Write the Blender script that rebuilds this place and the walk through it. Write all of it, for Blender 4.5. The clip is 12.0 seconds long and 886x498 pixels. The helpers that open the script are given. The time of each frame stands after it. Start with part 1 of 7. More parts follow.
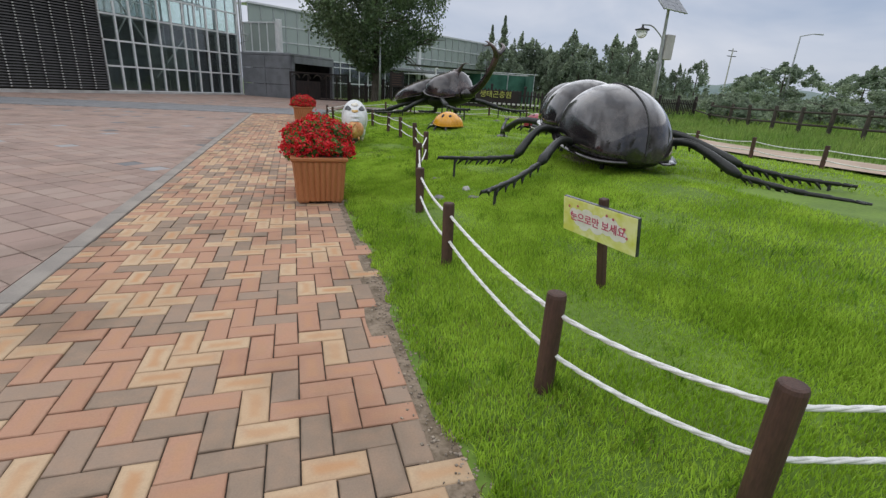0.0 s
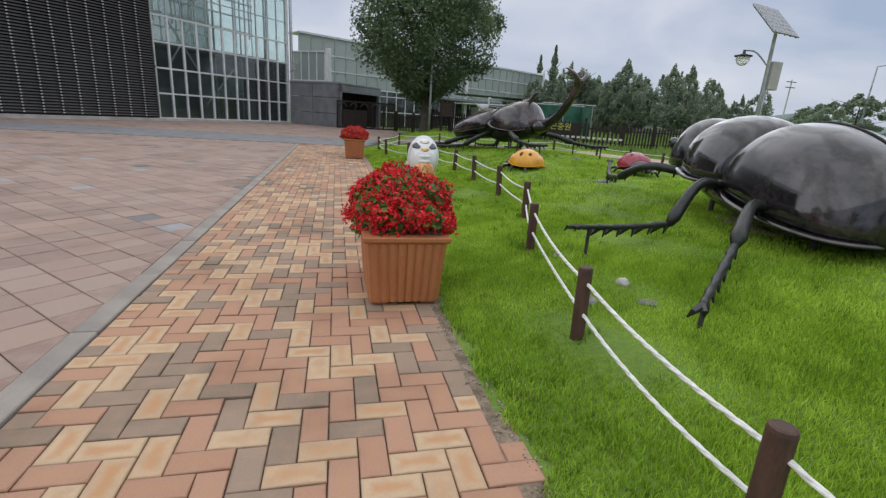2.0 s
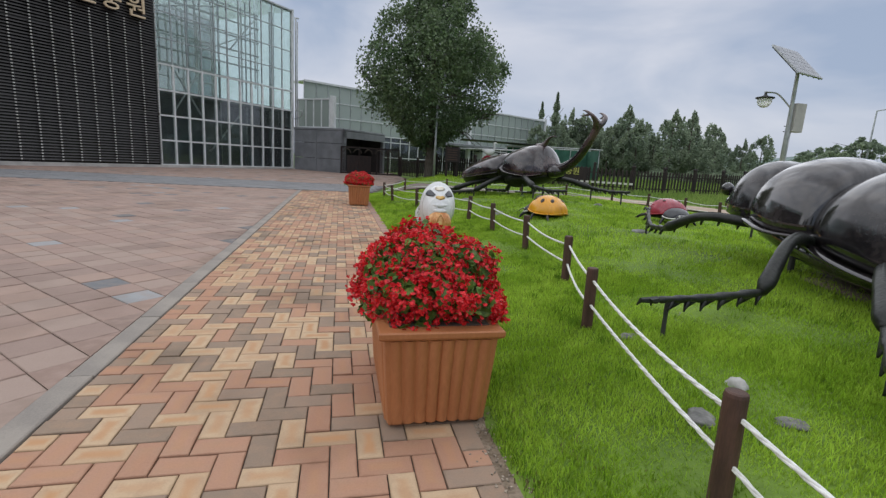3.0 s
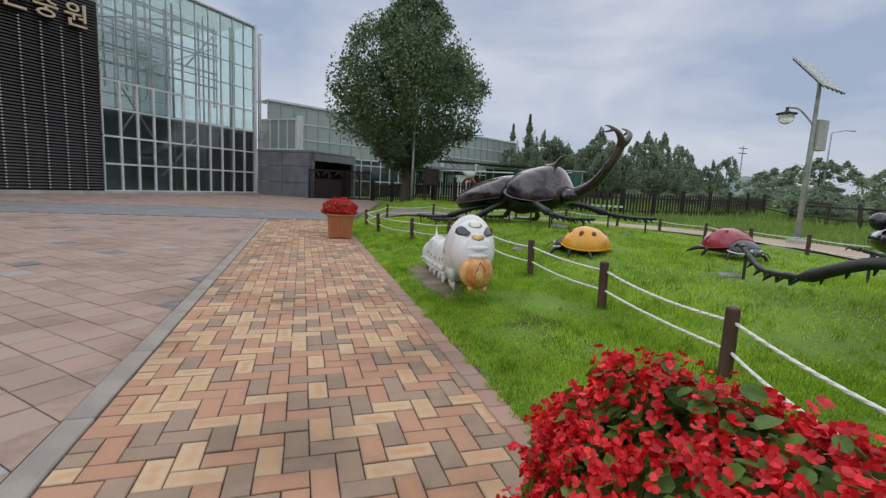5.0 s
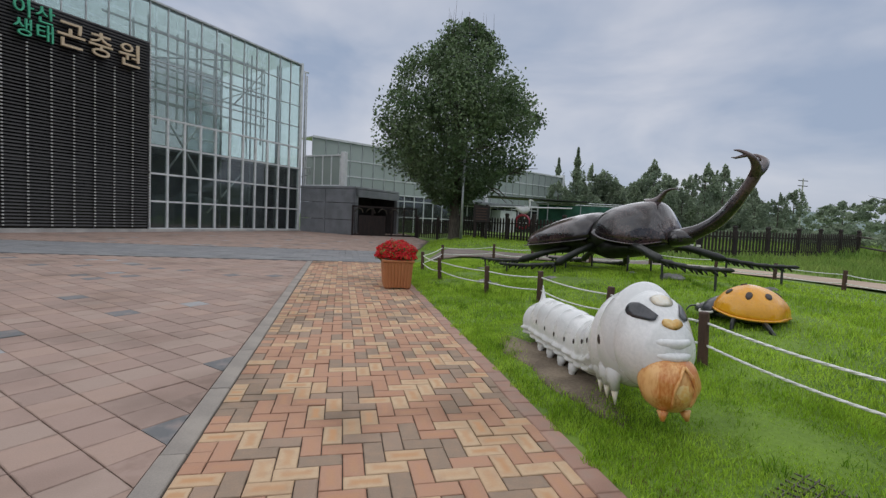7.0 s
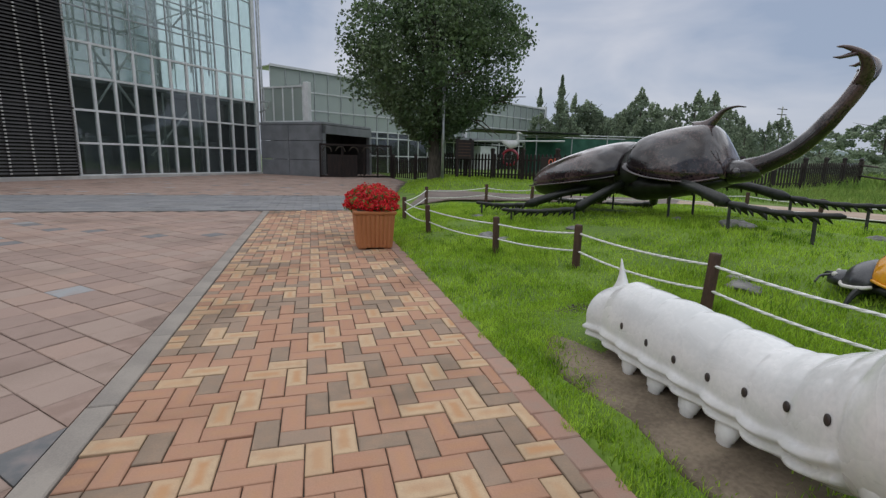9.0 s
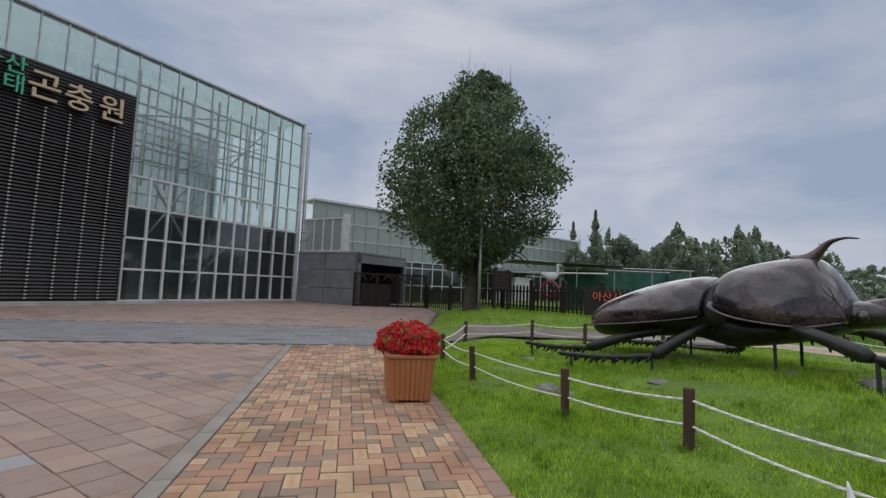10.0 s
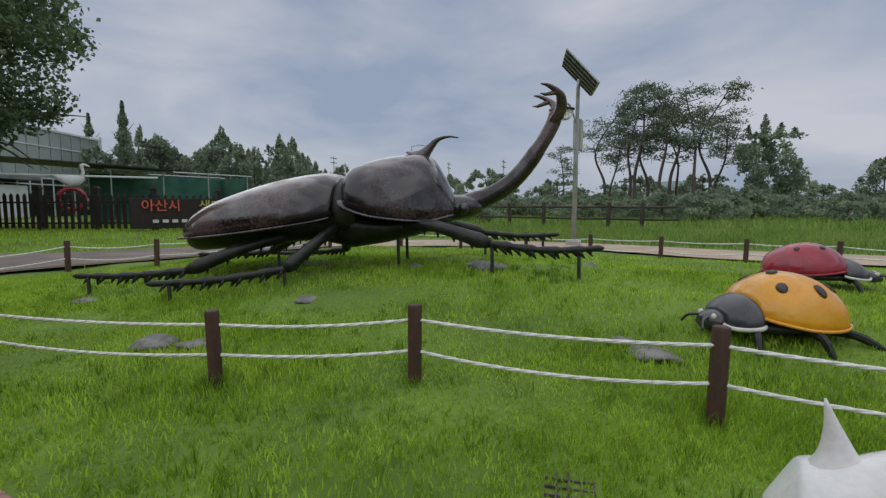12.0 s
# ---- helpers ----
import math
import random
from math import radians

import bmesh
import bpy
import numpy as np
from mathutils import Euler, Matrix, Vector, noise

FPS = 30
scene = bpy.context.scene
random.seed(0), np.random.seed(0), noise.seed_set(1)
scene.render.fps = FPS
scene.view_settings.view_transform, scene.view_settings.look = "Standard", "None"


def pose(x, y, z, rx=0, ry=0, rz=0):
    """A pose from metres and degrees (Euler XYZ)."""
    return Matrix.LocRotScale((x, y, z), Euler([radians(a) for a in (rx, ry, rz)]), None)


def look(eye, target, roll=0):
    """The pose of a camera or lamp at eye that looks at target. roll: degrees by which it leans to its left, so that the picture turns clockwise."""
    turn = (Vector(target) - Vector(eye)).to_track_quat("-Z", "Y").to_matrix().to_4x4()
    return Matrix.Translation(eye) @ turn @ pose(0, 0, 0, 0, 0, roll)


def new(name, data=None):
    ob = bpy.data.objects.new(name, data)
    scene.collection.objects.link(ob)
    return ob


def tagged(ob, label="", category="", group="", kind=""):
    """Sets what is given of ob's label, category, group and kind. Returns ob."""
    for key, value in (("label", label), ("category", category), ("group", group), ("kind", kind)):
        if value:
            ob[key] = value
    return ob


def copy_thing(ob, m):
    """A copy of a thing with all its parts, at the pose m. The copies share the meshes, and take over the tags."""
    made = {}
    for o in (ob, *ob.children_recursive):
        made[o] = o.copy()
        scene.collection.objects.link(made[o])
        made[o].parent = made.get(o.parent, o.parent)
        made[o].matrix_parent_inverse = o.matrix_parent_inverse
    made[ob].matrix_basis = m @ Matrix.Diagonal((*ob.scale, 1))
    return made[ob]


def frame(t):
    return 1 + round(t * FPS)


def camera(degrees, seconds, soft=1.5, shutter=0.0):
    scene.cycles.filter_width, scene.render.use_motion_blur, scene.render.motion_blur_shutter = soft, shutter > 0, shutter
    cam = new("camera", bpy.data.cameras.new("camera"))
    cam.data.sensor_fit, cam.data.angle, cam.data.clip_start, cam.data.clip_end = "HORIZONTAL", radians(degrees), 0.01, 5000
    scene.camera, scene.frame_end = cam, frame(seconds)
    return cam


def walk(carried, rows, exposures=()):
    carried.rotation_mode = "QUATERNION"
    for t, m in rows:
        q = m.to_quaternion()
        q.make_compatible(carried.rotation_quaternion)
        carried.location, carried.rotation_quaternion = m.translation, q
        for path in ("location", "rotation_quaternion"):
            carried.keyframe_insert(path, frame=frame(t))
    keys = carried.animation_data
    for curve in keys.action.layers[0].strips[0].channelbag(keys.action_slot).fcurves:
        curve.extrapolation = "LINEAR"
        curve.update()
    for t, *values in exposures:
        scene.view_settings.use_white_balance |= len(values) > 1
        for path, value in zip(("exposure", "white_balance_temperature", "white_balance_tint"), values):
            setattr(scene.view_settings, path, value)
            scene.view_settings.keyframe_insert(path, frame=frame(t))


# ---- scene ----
cam = camera(87.4, 12.0, soft=1.35)
PATH = [
    (0, (0.001, 0.009, 1.28), (0.588, 1.809, 0.634), 3.3),
    (0.5, (-0.006, 0.586, 1.298), (0.557, 2.401, 0.677), 3.4),
    (1, (-0.067, 1.11, 1.312), (0.465, 2.943, 0.714), 3.6),
    (1.5, (-0.165, 1.702, 1.304), (0.319, 3.557, 0.736), 3.8),
    (2, (-0.239, 2.199, 1.323), (0.211, 4.069, 0.776), 3.8),
    (2.5, (-0.275, 2.716, 1.32), (0.16, 4.606, 0.83), 3.6),
    (3, (-0.248, 3.222, 1.297), (0.193, 5.138, 0.929), 3.4),
    (4.8, (-0.536, 5.054, 1.324), (0.085, 6.936, 1.053), 2.7),
    (5, (-0.547, 5.308, 1.292), (0.034, 7.203, 1.025), 2.9),
    (5.5, (-0.68, 5.822, 1.322), (-0.226, 7.751, 1.049), 2.8),
    (6, (-0.763, 6.316, 1.332), (-0.35, 8.255, 1.064), 2.8),
    (6.5, (-0.794, 6.804, 1.336), (-0.409, 8.756, 1.125), 2.9),
    (7, (-0.786, 7.299, 1.353), (-0.357, 9.248, 1.227), 2.7),
    (7.2, (-0.761, 7.5, 1.359), (-0.24, 9.428, 1.269), 2.9),
    (8.8, (-0.584, 9.224, 1.297), (0.022, 11.093, 0.922), 0.7),
    (9, (-0.551, 9.418, 1.305), (-0.021, 11.308, 0.923), 1.4),
    (9.5, (-0.579, 9.921, 1.363), (-0.142, 11.87, 1.464), 1.9),
    (10, (-0.5, 10.498, 1.358), (-0.107, 12.452, 1.522), 2.3),
    (10.5, (-0.469, 11.029, 1.348), (0.055, 12.949, 1.553), 2.1),
    (11, (-0.306, 11.431, 1.289), (0.704, 13.142, 1.522), 1.0),
    (11.5, (-0.215, 11.877, 1.284), (1.409, 13.022, 1.502), 0.4),
    (12, (-0.25, 12.397, 1.236), (1.551, 13.248, 1.054), 0.2),
]
walk(cam, [(t, look(eye, target, roll)) for t, eye, target, roll in PATH],
     exposures=[(0.0, 0.52), (1.0, 0.55), (2.0, 0.54), (2.5, 0.58), (3.0, 0.50), (5.5, 0.46), (7.0, 0.36), (9.0, 0.34), (9.5, 0.36), (10.0, 0.25), (10.5, 0.27), (11.3, 0.23), (12.0, 0.18)])

# ---- world and sun: an overcast afternoon ----
world = bpy.data.worlds.new("world")
scene.world = world
world.use_nodes = True
wt = world.node_tree
wt.nodes.clear()
w_out = wt.nodes.new("ShaderNodeOutputWorld")
w_bg = wt.nodes.new("ShaderNodeBackground")
w_sky = wt.nodes.new("ShaderNodeTexSky")
w_sky.sky_type, w_sky.sun_disc = "NISHITA", False
w_sky.sun_elevation, w_sky.sun_rotation = radians(58), radians(200)
w_sky.air_density, w_sky.dust_density = 1.0, 2.0
w_tc = wt.nodes.new("ShaderNodeTexCoord")
w_map = wt.nodes.new("ShaderNodeMapping")
w_map.inputs["Scale"].default_value = (1.0, 1.0, 2.6)
w_map.inputs["Rotation"].default_value = (0.12, 0.05, 0.4)
w_n1 = wt.nodes.new("ShaderNodeTexNoise")
w_n1.inputs["Scale"].default_value, w_n1.inputs["Detail"].default_value = 2.2, 5.0
w_n1.inputs["Roughness"].default_value, w_n1.inputs["Distortion"].default_value = 0.5, 0.35
w_ramp = wt.nodes.new("ShaderNodeValToRGB")
w_ramp.color_ramp.elements[0].position, w_ramp.color_ramp.elements[0].color = 0.36, (3.1, 3.75, 5.0, 1)
w_ramp.color_ramp.elements[1].position, w_ramp.color_ramp.elements[1].color = 0.66, (5.9, 6.05, 6.7, 1)
w_mix = wt.nodes.new("ShaderNodeMix")
w_mix.data_type = "RGBA"
w_mix.inputs["Factor"].default_value = 0.9
wt.links.new(w_tc.outputs["Generated"], w_map.inputs["Vector"])
wt.links.new(w_map.outputs["Vector"], w_n1.inputs["Vector"])
wt.links.new(w_n1.outputs["Fac"], w_ramp.inputs["Fac"])
wt.links.new(w_sky.outputs["Color"], w_mix.inputs["A"])
wt.links.new(w_ramp.outputs["Color"], w_mix.inputs["B"])
wt.links.new(w_mix.outputs["Result"], w_bg.inputs["Color"])
wt.links.new(w_bg.outputs["Background"], w_out.inputs["Surface"])
w_bg.inputs["Strength"].default_value = 0.085

sun_data = bpy.data.lights.new("sun", "SUN")
sun_data.energy, sun_data.angle, sun_data.color = 1.5, radians(150), (1.0, 0.98, 0.95)
sun = new("sun", sun_data)
sun.matrix_world = look((0, 0, 40), (6.0, -14.0, 0))

# ---- materials ----
def surf(name, c1, c2, scale=6.0, rough=0.7, bump=0.15, fine=60.0, metallic=0.0, vary=0.0, coat=0.0, stretch=(1, 1, 1), ramp=(0.35, 0.65), bump_dist=0.01, spec=0.5, thin=0.0):
    """Two-scale noise between two colours, with grain in the relief and the gloss; vary: random brightness for each piece."""
    m = bpy.data.materials.new(name)
    m.use_nodes = True
    t = m.node_tree
    b = t.nodes["Principled BSDF"]
    tc = t.nodes.new("ShaderNodeTexCoord")
    mp = t.nodes.new("ShaderNodeMapping")
    mp.inputs["Scale"].default_value = stretch
    t.links.new(tc.outputs["Object"], mp.inputs["Vector"])
    n1, n2 = t.nodes.new("ShaderNodeTexNoise"), t.nodes.new("ShaderNodeTexNoise")
    n1.inputs["Scale"].default_value, n1.inputs["Detail"].default_value = scale, 4.0
    n2.inputs["Scale"].default_value, n2.inputs["Detail"].default_value = fine, 3.0
    for n in (n1, n2):
        t.links.new(mp.outputs["Vector"], n.inputs["Vector"])
    add = t.nodes.new("ShaderNodeMath")
    add.operation = "MULTIPLY_ADD"
    add.inputs[1].default_value = 0.45
    t.links.new(n2.outputs["Fac"], add.inputs[0])
    sub = t.nodes.new("ShaderNodeMath")
    sub.operation = "MULTIPLY_ADD"
    sub.inputs[1].default_value, sub.inputs[2].default_value = 1.0, -0.225
    t.links.new(n1.outputs["Fac"], sub.inputs[0])
    t.links.new(sub.outputs[0], add.inputs[2])
    r = t.nodes.new("ShaderNodeValToRGB")
    r.color_ramp.elements[0].position, r.color_ramp.elements[1].position = ramp
    r.color_ramp.elements[0].color, r.color_ramp.elements[1].color = (*c1, 1), (*c2, 1)
    t.links.new(add.outputs[0], r.inputs["Fac"])
    out = r.outputs["Color"]
    if vary:
        info, geo = t.nodes.new("ShaderNodeObjectInfo"), t.nodes.new("ShaderNodeNewGeometry")
        s = t.nodes.new("ShaderNodeMath")
        s.operation = "ADD"
        f = t.nodes.new("ShaderNodeMath")
        f.operation = "FRACT"
        t.links.new(info.outputs["Random"], s.inputs[0])
        t.links.new(geo.outputs["Random Per Island"], s.inputs[1])
        t.links.new(s.outputs[0], f.inputs[0])
        mr = t.nodes.new("ShaderNodeMapRange")
        mr.inputs["To Min"].default_value, mr.inputs["To Max"].default_value = 1 - vary, 1 + vary
        t.links.new(f.outputs[0], mr.inputs["Value"])
        hsv = t.nodes.new("ShaderNodeHueSaturation")
        t.links.new(mr.outputs["Result"], hsv.inputs["Value"])
        t.links.new(out, hsv.inputs["Color"])
        out = hsv.outputs["Color"]
    t.links.new(out, b.inputs["Base Color"])
    rr = t.nodes.new("ShaderNodeMapRange")
    rr.inputs["To Min"].default_value, rr.inputs["To Max"].default_value = max(0.03, rough - 0.12), min(1, rough + 0.12)
    t.links.new(n1.outputs["Fac"], rr.inputs["Value"])
    t.links.new(rr.outputs["Result"], b.inputs["Roughness"])
    b.inputs["Metallic"].default_value = metallic
    b.inputs["Specular IOR Level"].default_value = spec
    b.inputs["Coat Weight"].default_value = coat
    b.inputs["Coat Roughness"].default_value = 0.06
    if thin:
        tr, mx = t.nodes.new("ShaderNodeBsdfTranslucent"), t.nodes.new("ShaderNodeMixShader")
        mx.inputs["Fac"].default_value = thin
        t.links.new(out, tr.inputs["Color"])
        t.links.new(b.outputs["BSDF"], mx.inputs[1])
        t.links.new(tr.outputs["BSDF"], mx.inputs[2])
        t.links.new(mx.outputs["Shader"], t.nodes["Material Output"].inputs["Surface"])
    if bump:
        bp = t.nodes.new("ShaderNodeBump")
        bp.inputs["Strength"].default_value, bp.inputs["Distance"].default_value = bump, bump_dist
        t.links.new(add.outputs[0], bp.inputs["Height"])
        t.links.new(bp.outputs["Normal"], b.inputs["Normal"])
    return m


def pieces_mat(name, colours, rough=0.85, edge=None, grime=0.5, scale=9.0, flash=None, worn=0.35):
    """A colour drawn at random for each piece, with flashed patches, grain and grime."""
    m = bpy.data.materials.new(name)
    m.use_nodes = True
    t = m.node_tree
    b = t.nodes["Principled BSDF"]
    info, geo = t.nodes.new("ShaderNodeObjectInfo"), t.nodes.new("ShaderNodeNewGeometry")
    s, f = t.nodes.new("ShaderNodeMath"), t.nodes.new("ShaderNodeMath")
    s.operation, f.operation = "ADD", "FRACT"
    t.links.new(info.outputs["Random"], s.inputs[0])
    t.links.new(geo.outputs["Random Per Island"], s.inputs[1])
    t.links.new(s.outputs[0], f.inputs[0])
    r = t.nodes.new("ShaderNodeValToRGB")
    r.color_ramp.interpolation = "CONSTANT"
    while len(r.color_ramp.elements) < len(colours):
        r.color_ramp.elements.new(0.5)
    for e, (p, c) in zip(r.color_ramp.elements, colours):
        e.position, e.color = p, (*c, 1)
    t.links.new(f.outputs[0], r.inputs["Fac"])
    n0, n1, n2 = (t.nodes.new("ShaderNodeTexNoise") for _ in range(3))
    for n, sc in ((n0, 0.9), (n1, scale), (n2, 130.0)):
        n.inputs["Scale"].default_value, n.inputs["Detail"].default_value = sc, 4.0
        t.links.new(geo.outputs["Position"], n.inputs["Vector"])
    out = r.outputs["Color"]
    for n, lo, hi, c, mode, k in ((n1, 0.45, 0.75, edge or (0.5, 0.3, 0.2), "MIX", 0.5), (n0, 0.5, 0.75, (0.42, 0.4, 0.36), "MULTIPLY", grime), (n2, 0.2, 0.75, (0.72, 0.72, 0.72), "MULTIPLY", 0.55)):
        mr = t.nodes.new("ShaderNodeMapRange")
        mr.inputs["From Min"].default_value, mr.inputs["From Max"].default_value = lo, hi
        mr.inputs["To Max"].default_value = k
        t.links.new(n.outputs["Fac"], mr.inputs["Value"])
        mx = t.nodes.new("ShaderNodeMix")
        mx.data_type, mx.blend_type = "RGBA", mode
        t.links.new(mr.outputs["Result"], mx.inputs["Factor"])
        t.links.new(out, mx.inputs["A"])
        mx.inputs["B"].default_value = (*c, 1)
        out = mx.outputs["Result"]
    # kiln flash in the middle of a piece, dirt and wear along its edges
    uvm, sep = t.nodes.new("ShaderNodeUVMap"), t.nodes.new("ShaderNodeSeparateXYZ")
    t.links.new(uvm.outputs["UV"], sep.inputs["Vector"])

    def calc(op, a, c=None, d=None):
        k = t.nodes.new("ShaderNodeMath")
        k.operation = op
        for i, val in enumerate((a, c, d)):
            if val is None:
                continue
            if isinstance(val, (int, float)):
                k.inputs[i].default_value = val
            else:
                t.links.new(val, k.inputs[i])
        return k.outputs[0]

    def inward(s_):
        return calc("SUBTRACT", 0.5, calc("ABSOLUTE", calc("SUBTRACT", s_, 0.5)))

    def blend(col, fac, c, mode="MIX"):
        mx = t.nodes.new("ShaderNodeMix")
        mx.data_type, mx.blend_type = "RGBA", mode
        t.links.new(fac, mx.inputs["Factor"])
        t.links.new(col, mx.inputs["A"])
        mx.inputs["B"].default_value = (*c, 1)
        return mx.outputs["Result"]

    near_edge = calc("MINIMUM", calc("MULTIPLY", inward(sep.outputs["X"]), 1.9), inward(sep.outputs["Y"]))
    ragged = calc("MULTIPLY_ADD", calc("SUBTRACT", n1.outputs["Fac"], 0.5), 0.35, near_edge)
    if flash:
        share = t.nodes.new("ShaderNodeValToRGB")
        share.color_ramp.interpolation = "CONSTANT"
        while len(share.color_ramp.elements) < len(colours):
            share.color_ramp.elements.new(0.5)
        for e, (p, c) in zip(share.color_ramp.elements, colours):
            v_ = 0.85 if c[1] > 0.3 else 0.35 if c[0] > 0.4 else 0.06
            e.position, e.color = p, (v_, v_, v_, 1)
        t.links.new(f.outputs[0], share.inputs["Fac"])
        amount = calc("MULTIPLY", calc("MULTIPLY_ADD", calc("FRACT", calc("MULTIPLY", f.outputs[0], 57.31)), 0.7, 0.3), share.outputs["Color"])
        mid = t.nodes.new("ShaderNodeMapRange")
        mid.interpolation_type = "SMOOTHSTEP"
        mid.inputs["From Min"].default_value, mid.inputs["From Max"].default_value = 0.14, 0.46
        t.links.new(ragged, mid.inputs["Value"])
        out = blend(out, calc("MULTIPLY", mid.outputs["Result"], amount), flash)
    rim = t.nodes.new("ShaderNodeMapRange")
    rim.inputs["From Min"].default_value, rim.inputs["From Max"].default_value = -0.03, 0.045
    rim.inputs["To Min"].default_value, rim.inputs["To Max"].default_value = worn, 0.0
    t.links.new(calc("MULTIPLY_ADD", calc("SUBTRACT", n2.outputs["Fac"], 0.5), 0.16, ragged), rim.inputs["Value"])
    out = blend(out, rim.outputs["Result"], (0.5, 0.46, 0.40), "MULTIPLY")
    t.links.new(out, b.inputs["Base Color"])
    b.inputs["Roughness"].default_value = rough
    bp = t.nodes.new("ShaderNodeBump")
    bp.inputs["Strength"].default_value, bp.inputs["Distance"].default_value = 0.35, 0.004
    t.links.new(n2.outputs["Fac"], bp.inputs["Height"])
    t.links.new(bp.outputs["Normal"], b.inputs["Normal"])
    return m


M = {}
M["brick"] = pieces_mat("clay_brick", [(0, (0.455, 0.255, 0.165)), (0.24, (0.56, 0.40, 0.25)), (0.44, (0.285, 0.21, 0.15)), (0.64, (0.43, 0.235, 0.15)), (0.80, (0.54, 0.37, 0.225)), (0.90, (0.325, 0.235, 0.17))], edge=(0.40, 0.26, 0.17), grime=0.8, scale=11, flash=(0.47, 0.245, 0.11))
M["edge_brick"] = pieces_mat("edge_brick", [(0, (0.37, 0.222, 0.165)), (0.5, (0.41, 0.255, 0.19)), (0.8, (0.33, 0.215, 0.165))], edge=(0.3, 0.25, 0.2), grime=0.7)
M["paver"] = pieces_mat("plaza_paver", [(0, (0.35, 0.245, 0.20)), (0.25, (0.385, 0.27, 0.215)), (0.5, (0.315, 0.225, 0.185)), (0.75, (0.37, 0.275, 0.225)), (0.962, (0.17, 0.175, 0.18)), (0.978, (0.33, 0.335, 0.335))], edge=(0.35, 0.255, 0.21), grime=0.6)
M["paver_grey"] = pieces_mat("grey_paver", [(0, (0.235, 0.235, 0.24)), (0.4, (0.27, 0.27, 0.27)), (0.75, (0.205, 0.21, 0.22))], edge=(0.21, 0.21, 0.21), grime=0.4)
M["kerb"] = surf("kerb_stone", (0.225, 0.20, 0.175), (0.31, 0.275, 0.235), 3, 0.85, 0.3, 120)
M["bed"] = surf("joint_sand", (0.06, 0.05, 0.04), (0.11, 0.09, 0.07), 4, 0.95, 0.4, 90)
M["soil"] = surf("lawn_soil", (0.085, 0.15, 0.017), (0.15, 0.245, 0.028), 1.2, 0.95, 0.6, 25, bump_dist=0.03)
M["dirt"] = surf("bare_dirt", (0.115, 0.088, 0.06), (0.24, 0.19, 0.135), 3, 0.95, 0.6, 45, bump_dist=0.02)
M["haunch"] = surf("crumbled_concrete", (0.12, 0.088, 0.055), (0.27, 0.21, 0.15), 9, 0.95, 1.0, 60, bump_dist=0.02)
M["grit"] = surf("loose_grit", (0.20, 0.16, 0.12), (0.34, 0.285, 0.22), 20, 0.95, 0.2, 90, vary=0.3)
M["road"] = surf("footpath", (0.14, 0.115, 0.10), (0.22, 0.18, 0.155), 1.5, 0.9, 0.3, 80)
M["sand"] = surf("sandy_path", (0.36, 0.27, 0.20), (0.46, 0.36, 0.27), 1.5, 0.95, 0.3, 60)
M["post"] = surf("post_wood", (0.05, 0.025, 0.017), (0.10, 0.05, 0.034), 5, 0.7, 0.4, 60, stretch=(3, 3, 0.5))
M["fence"] = surf("dark_fence_wood", (0.011, 0.007, 0.006), (0.030, 0.018, 0.015), 4, 0.7, 0.3, 50, stretch=(2, 2, 0.5))
M["rail"] = surf("weathered_rail", (0.035, 0.03, 0.022), (0.075, 0.06, 0.045), 4, 0.85, 0.4, 40)
M["rope"] = surf("white_rope", (0.62, 0.62, 0.58), (0.8, 0.8, 0.76), 30, 0.8, 0.2, 200)
M["planter"] = surf("planter_resin", (0.36, 0.135, 0.05), (0.45, 0.18, 0.07), 3, 0.5, 0.1, 80, stretch=(1, 1, 0.3))
M["brown_shell"] = surf("brown_shell", (0.012, 0.008, 0.009), (0.085, 0.052, 0.049), 0.9, 0.2, 0.03, 30, coat=0.8, ramp=(0.43, 0.57))
M["black_shell"] = surf("black_shell", (0.009, 0.008, 0.009), (0.040, 0.033, 0.033), 1.3, 0.16, 0.03, 26, coat=0.9, ramp=(0.38, 0.62))
M["limb"] = surf("dark_limb", (0.006, 0.0075, 0.006), (0.022, 0.025, 0.020), 7, 0.45, 0.7, 40, coat=0.15, spec=0.35)
M["iron"] = surf("black_iron", (0.02, 0.022, 0.02), (0.04, 0.04, 0.038), 8, 0.6, 0.2, 60)
M["yellow"] = surf("yellow_shell", (0.62, 0.27, 0.012), (0.76, 0.36, 0.02), 2.5, 0.3, 0.1, 40, coat=0.5)
M["red"] = surf("red_shell", (0.22, 0.012, 0.028), (0.36, 0.028, 0.05), 3, 0.32, 0.1, 40, coat=0.5)
M["spot"] = surf("black_spot", (0.02, 0.016, 0.015), (0.05, 0.035, 0.03), 20, 0.5, 0.2, 80)
M["pronotum"] = surf("black_pronotum", (0.018, 0.019, 0.022), (0.05, 0.052, 0.058), 7, 0.35, 0.15, 60, coat=0.3)
M["cream"] = surf("cream_paint", (0.55, 0.53, 0.48), (0.72, 0.7, 0.66), 8, 0.5, 0.1, 60)
M["white"] = surf("white_paint", (0.62, 0.63, 0.62), (0.76, 0.76, 0.745), 2.5, 0.42, 0.1, 50, coat=0.2)
M["amber"] = surf("amber_paint", (0.50, 0.17, 0.03), (0.72, 0.42, 0.16), 5, 0.4, 0.15, 40, coat=0.2, stretch=(2, 2, 0.6))
M["amber_light"] = surf("amber_wash", (0.70, 0.36, 0.06), (0.76, 0.56, 0.26), 9, 0.45, 0.15, 60)
M["amber_pale"] = surf("pale_amber_wash", (0.72, 0.62, 0.42), (0.74, 0.72, 0.66), 9, 0.45, 0.1, 60)
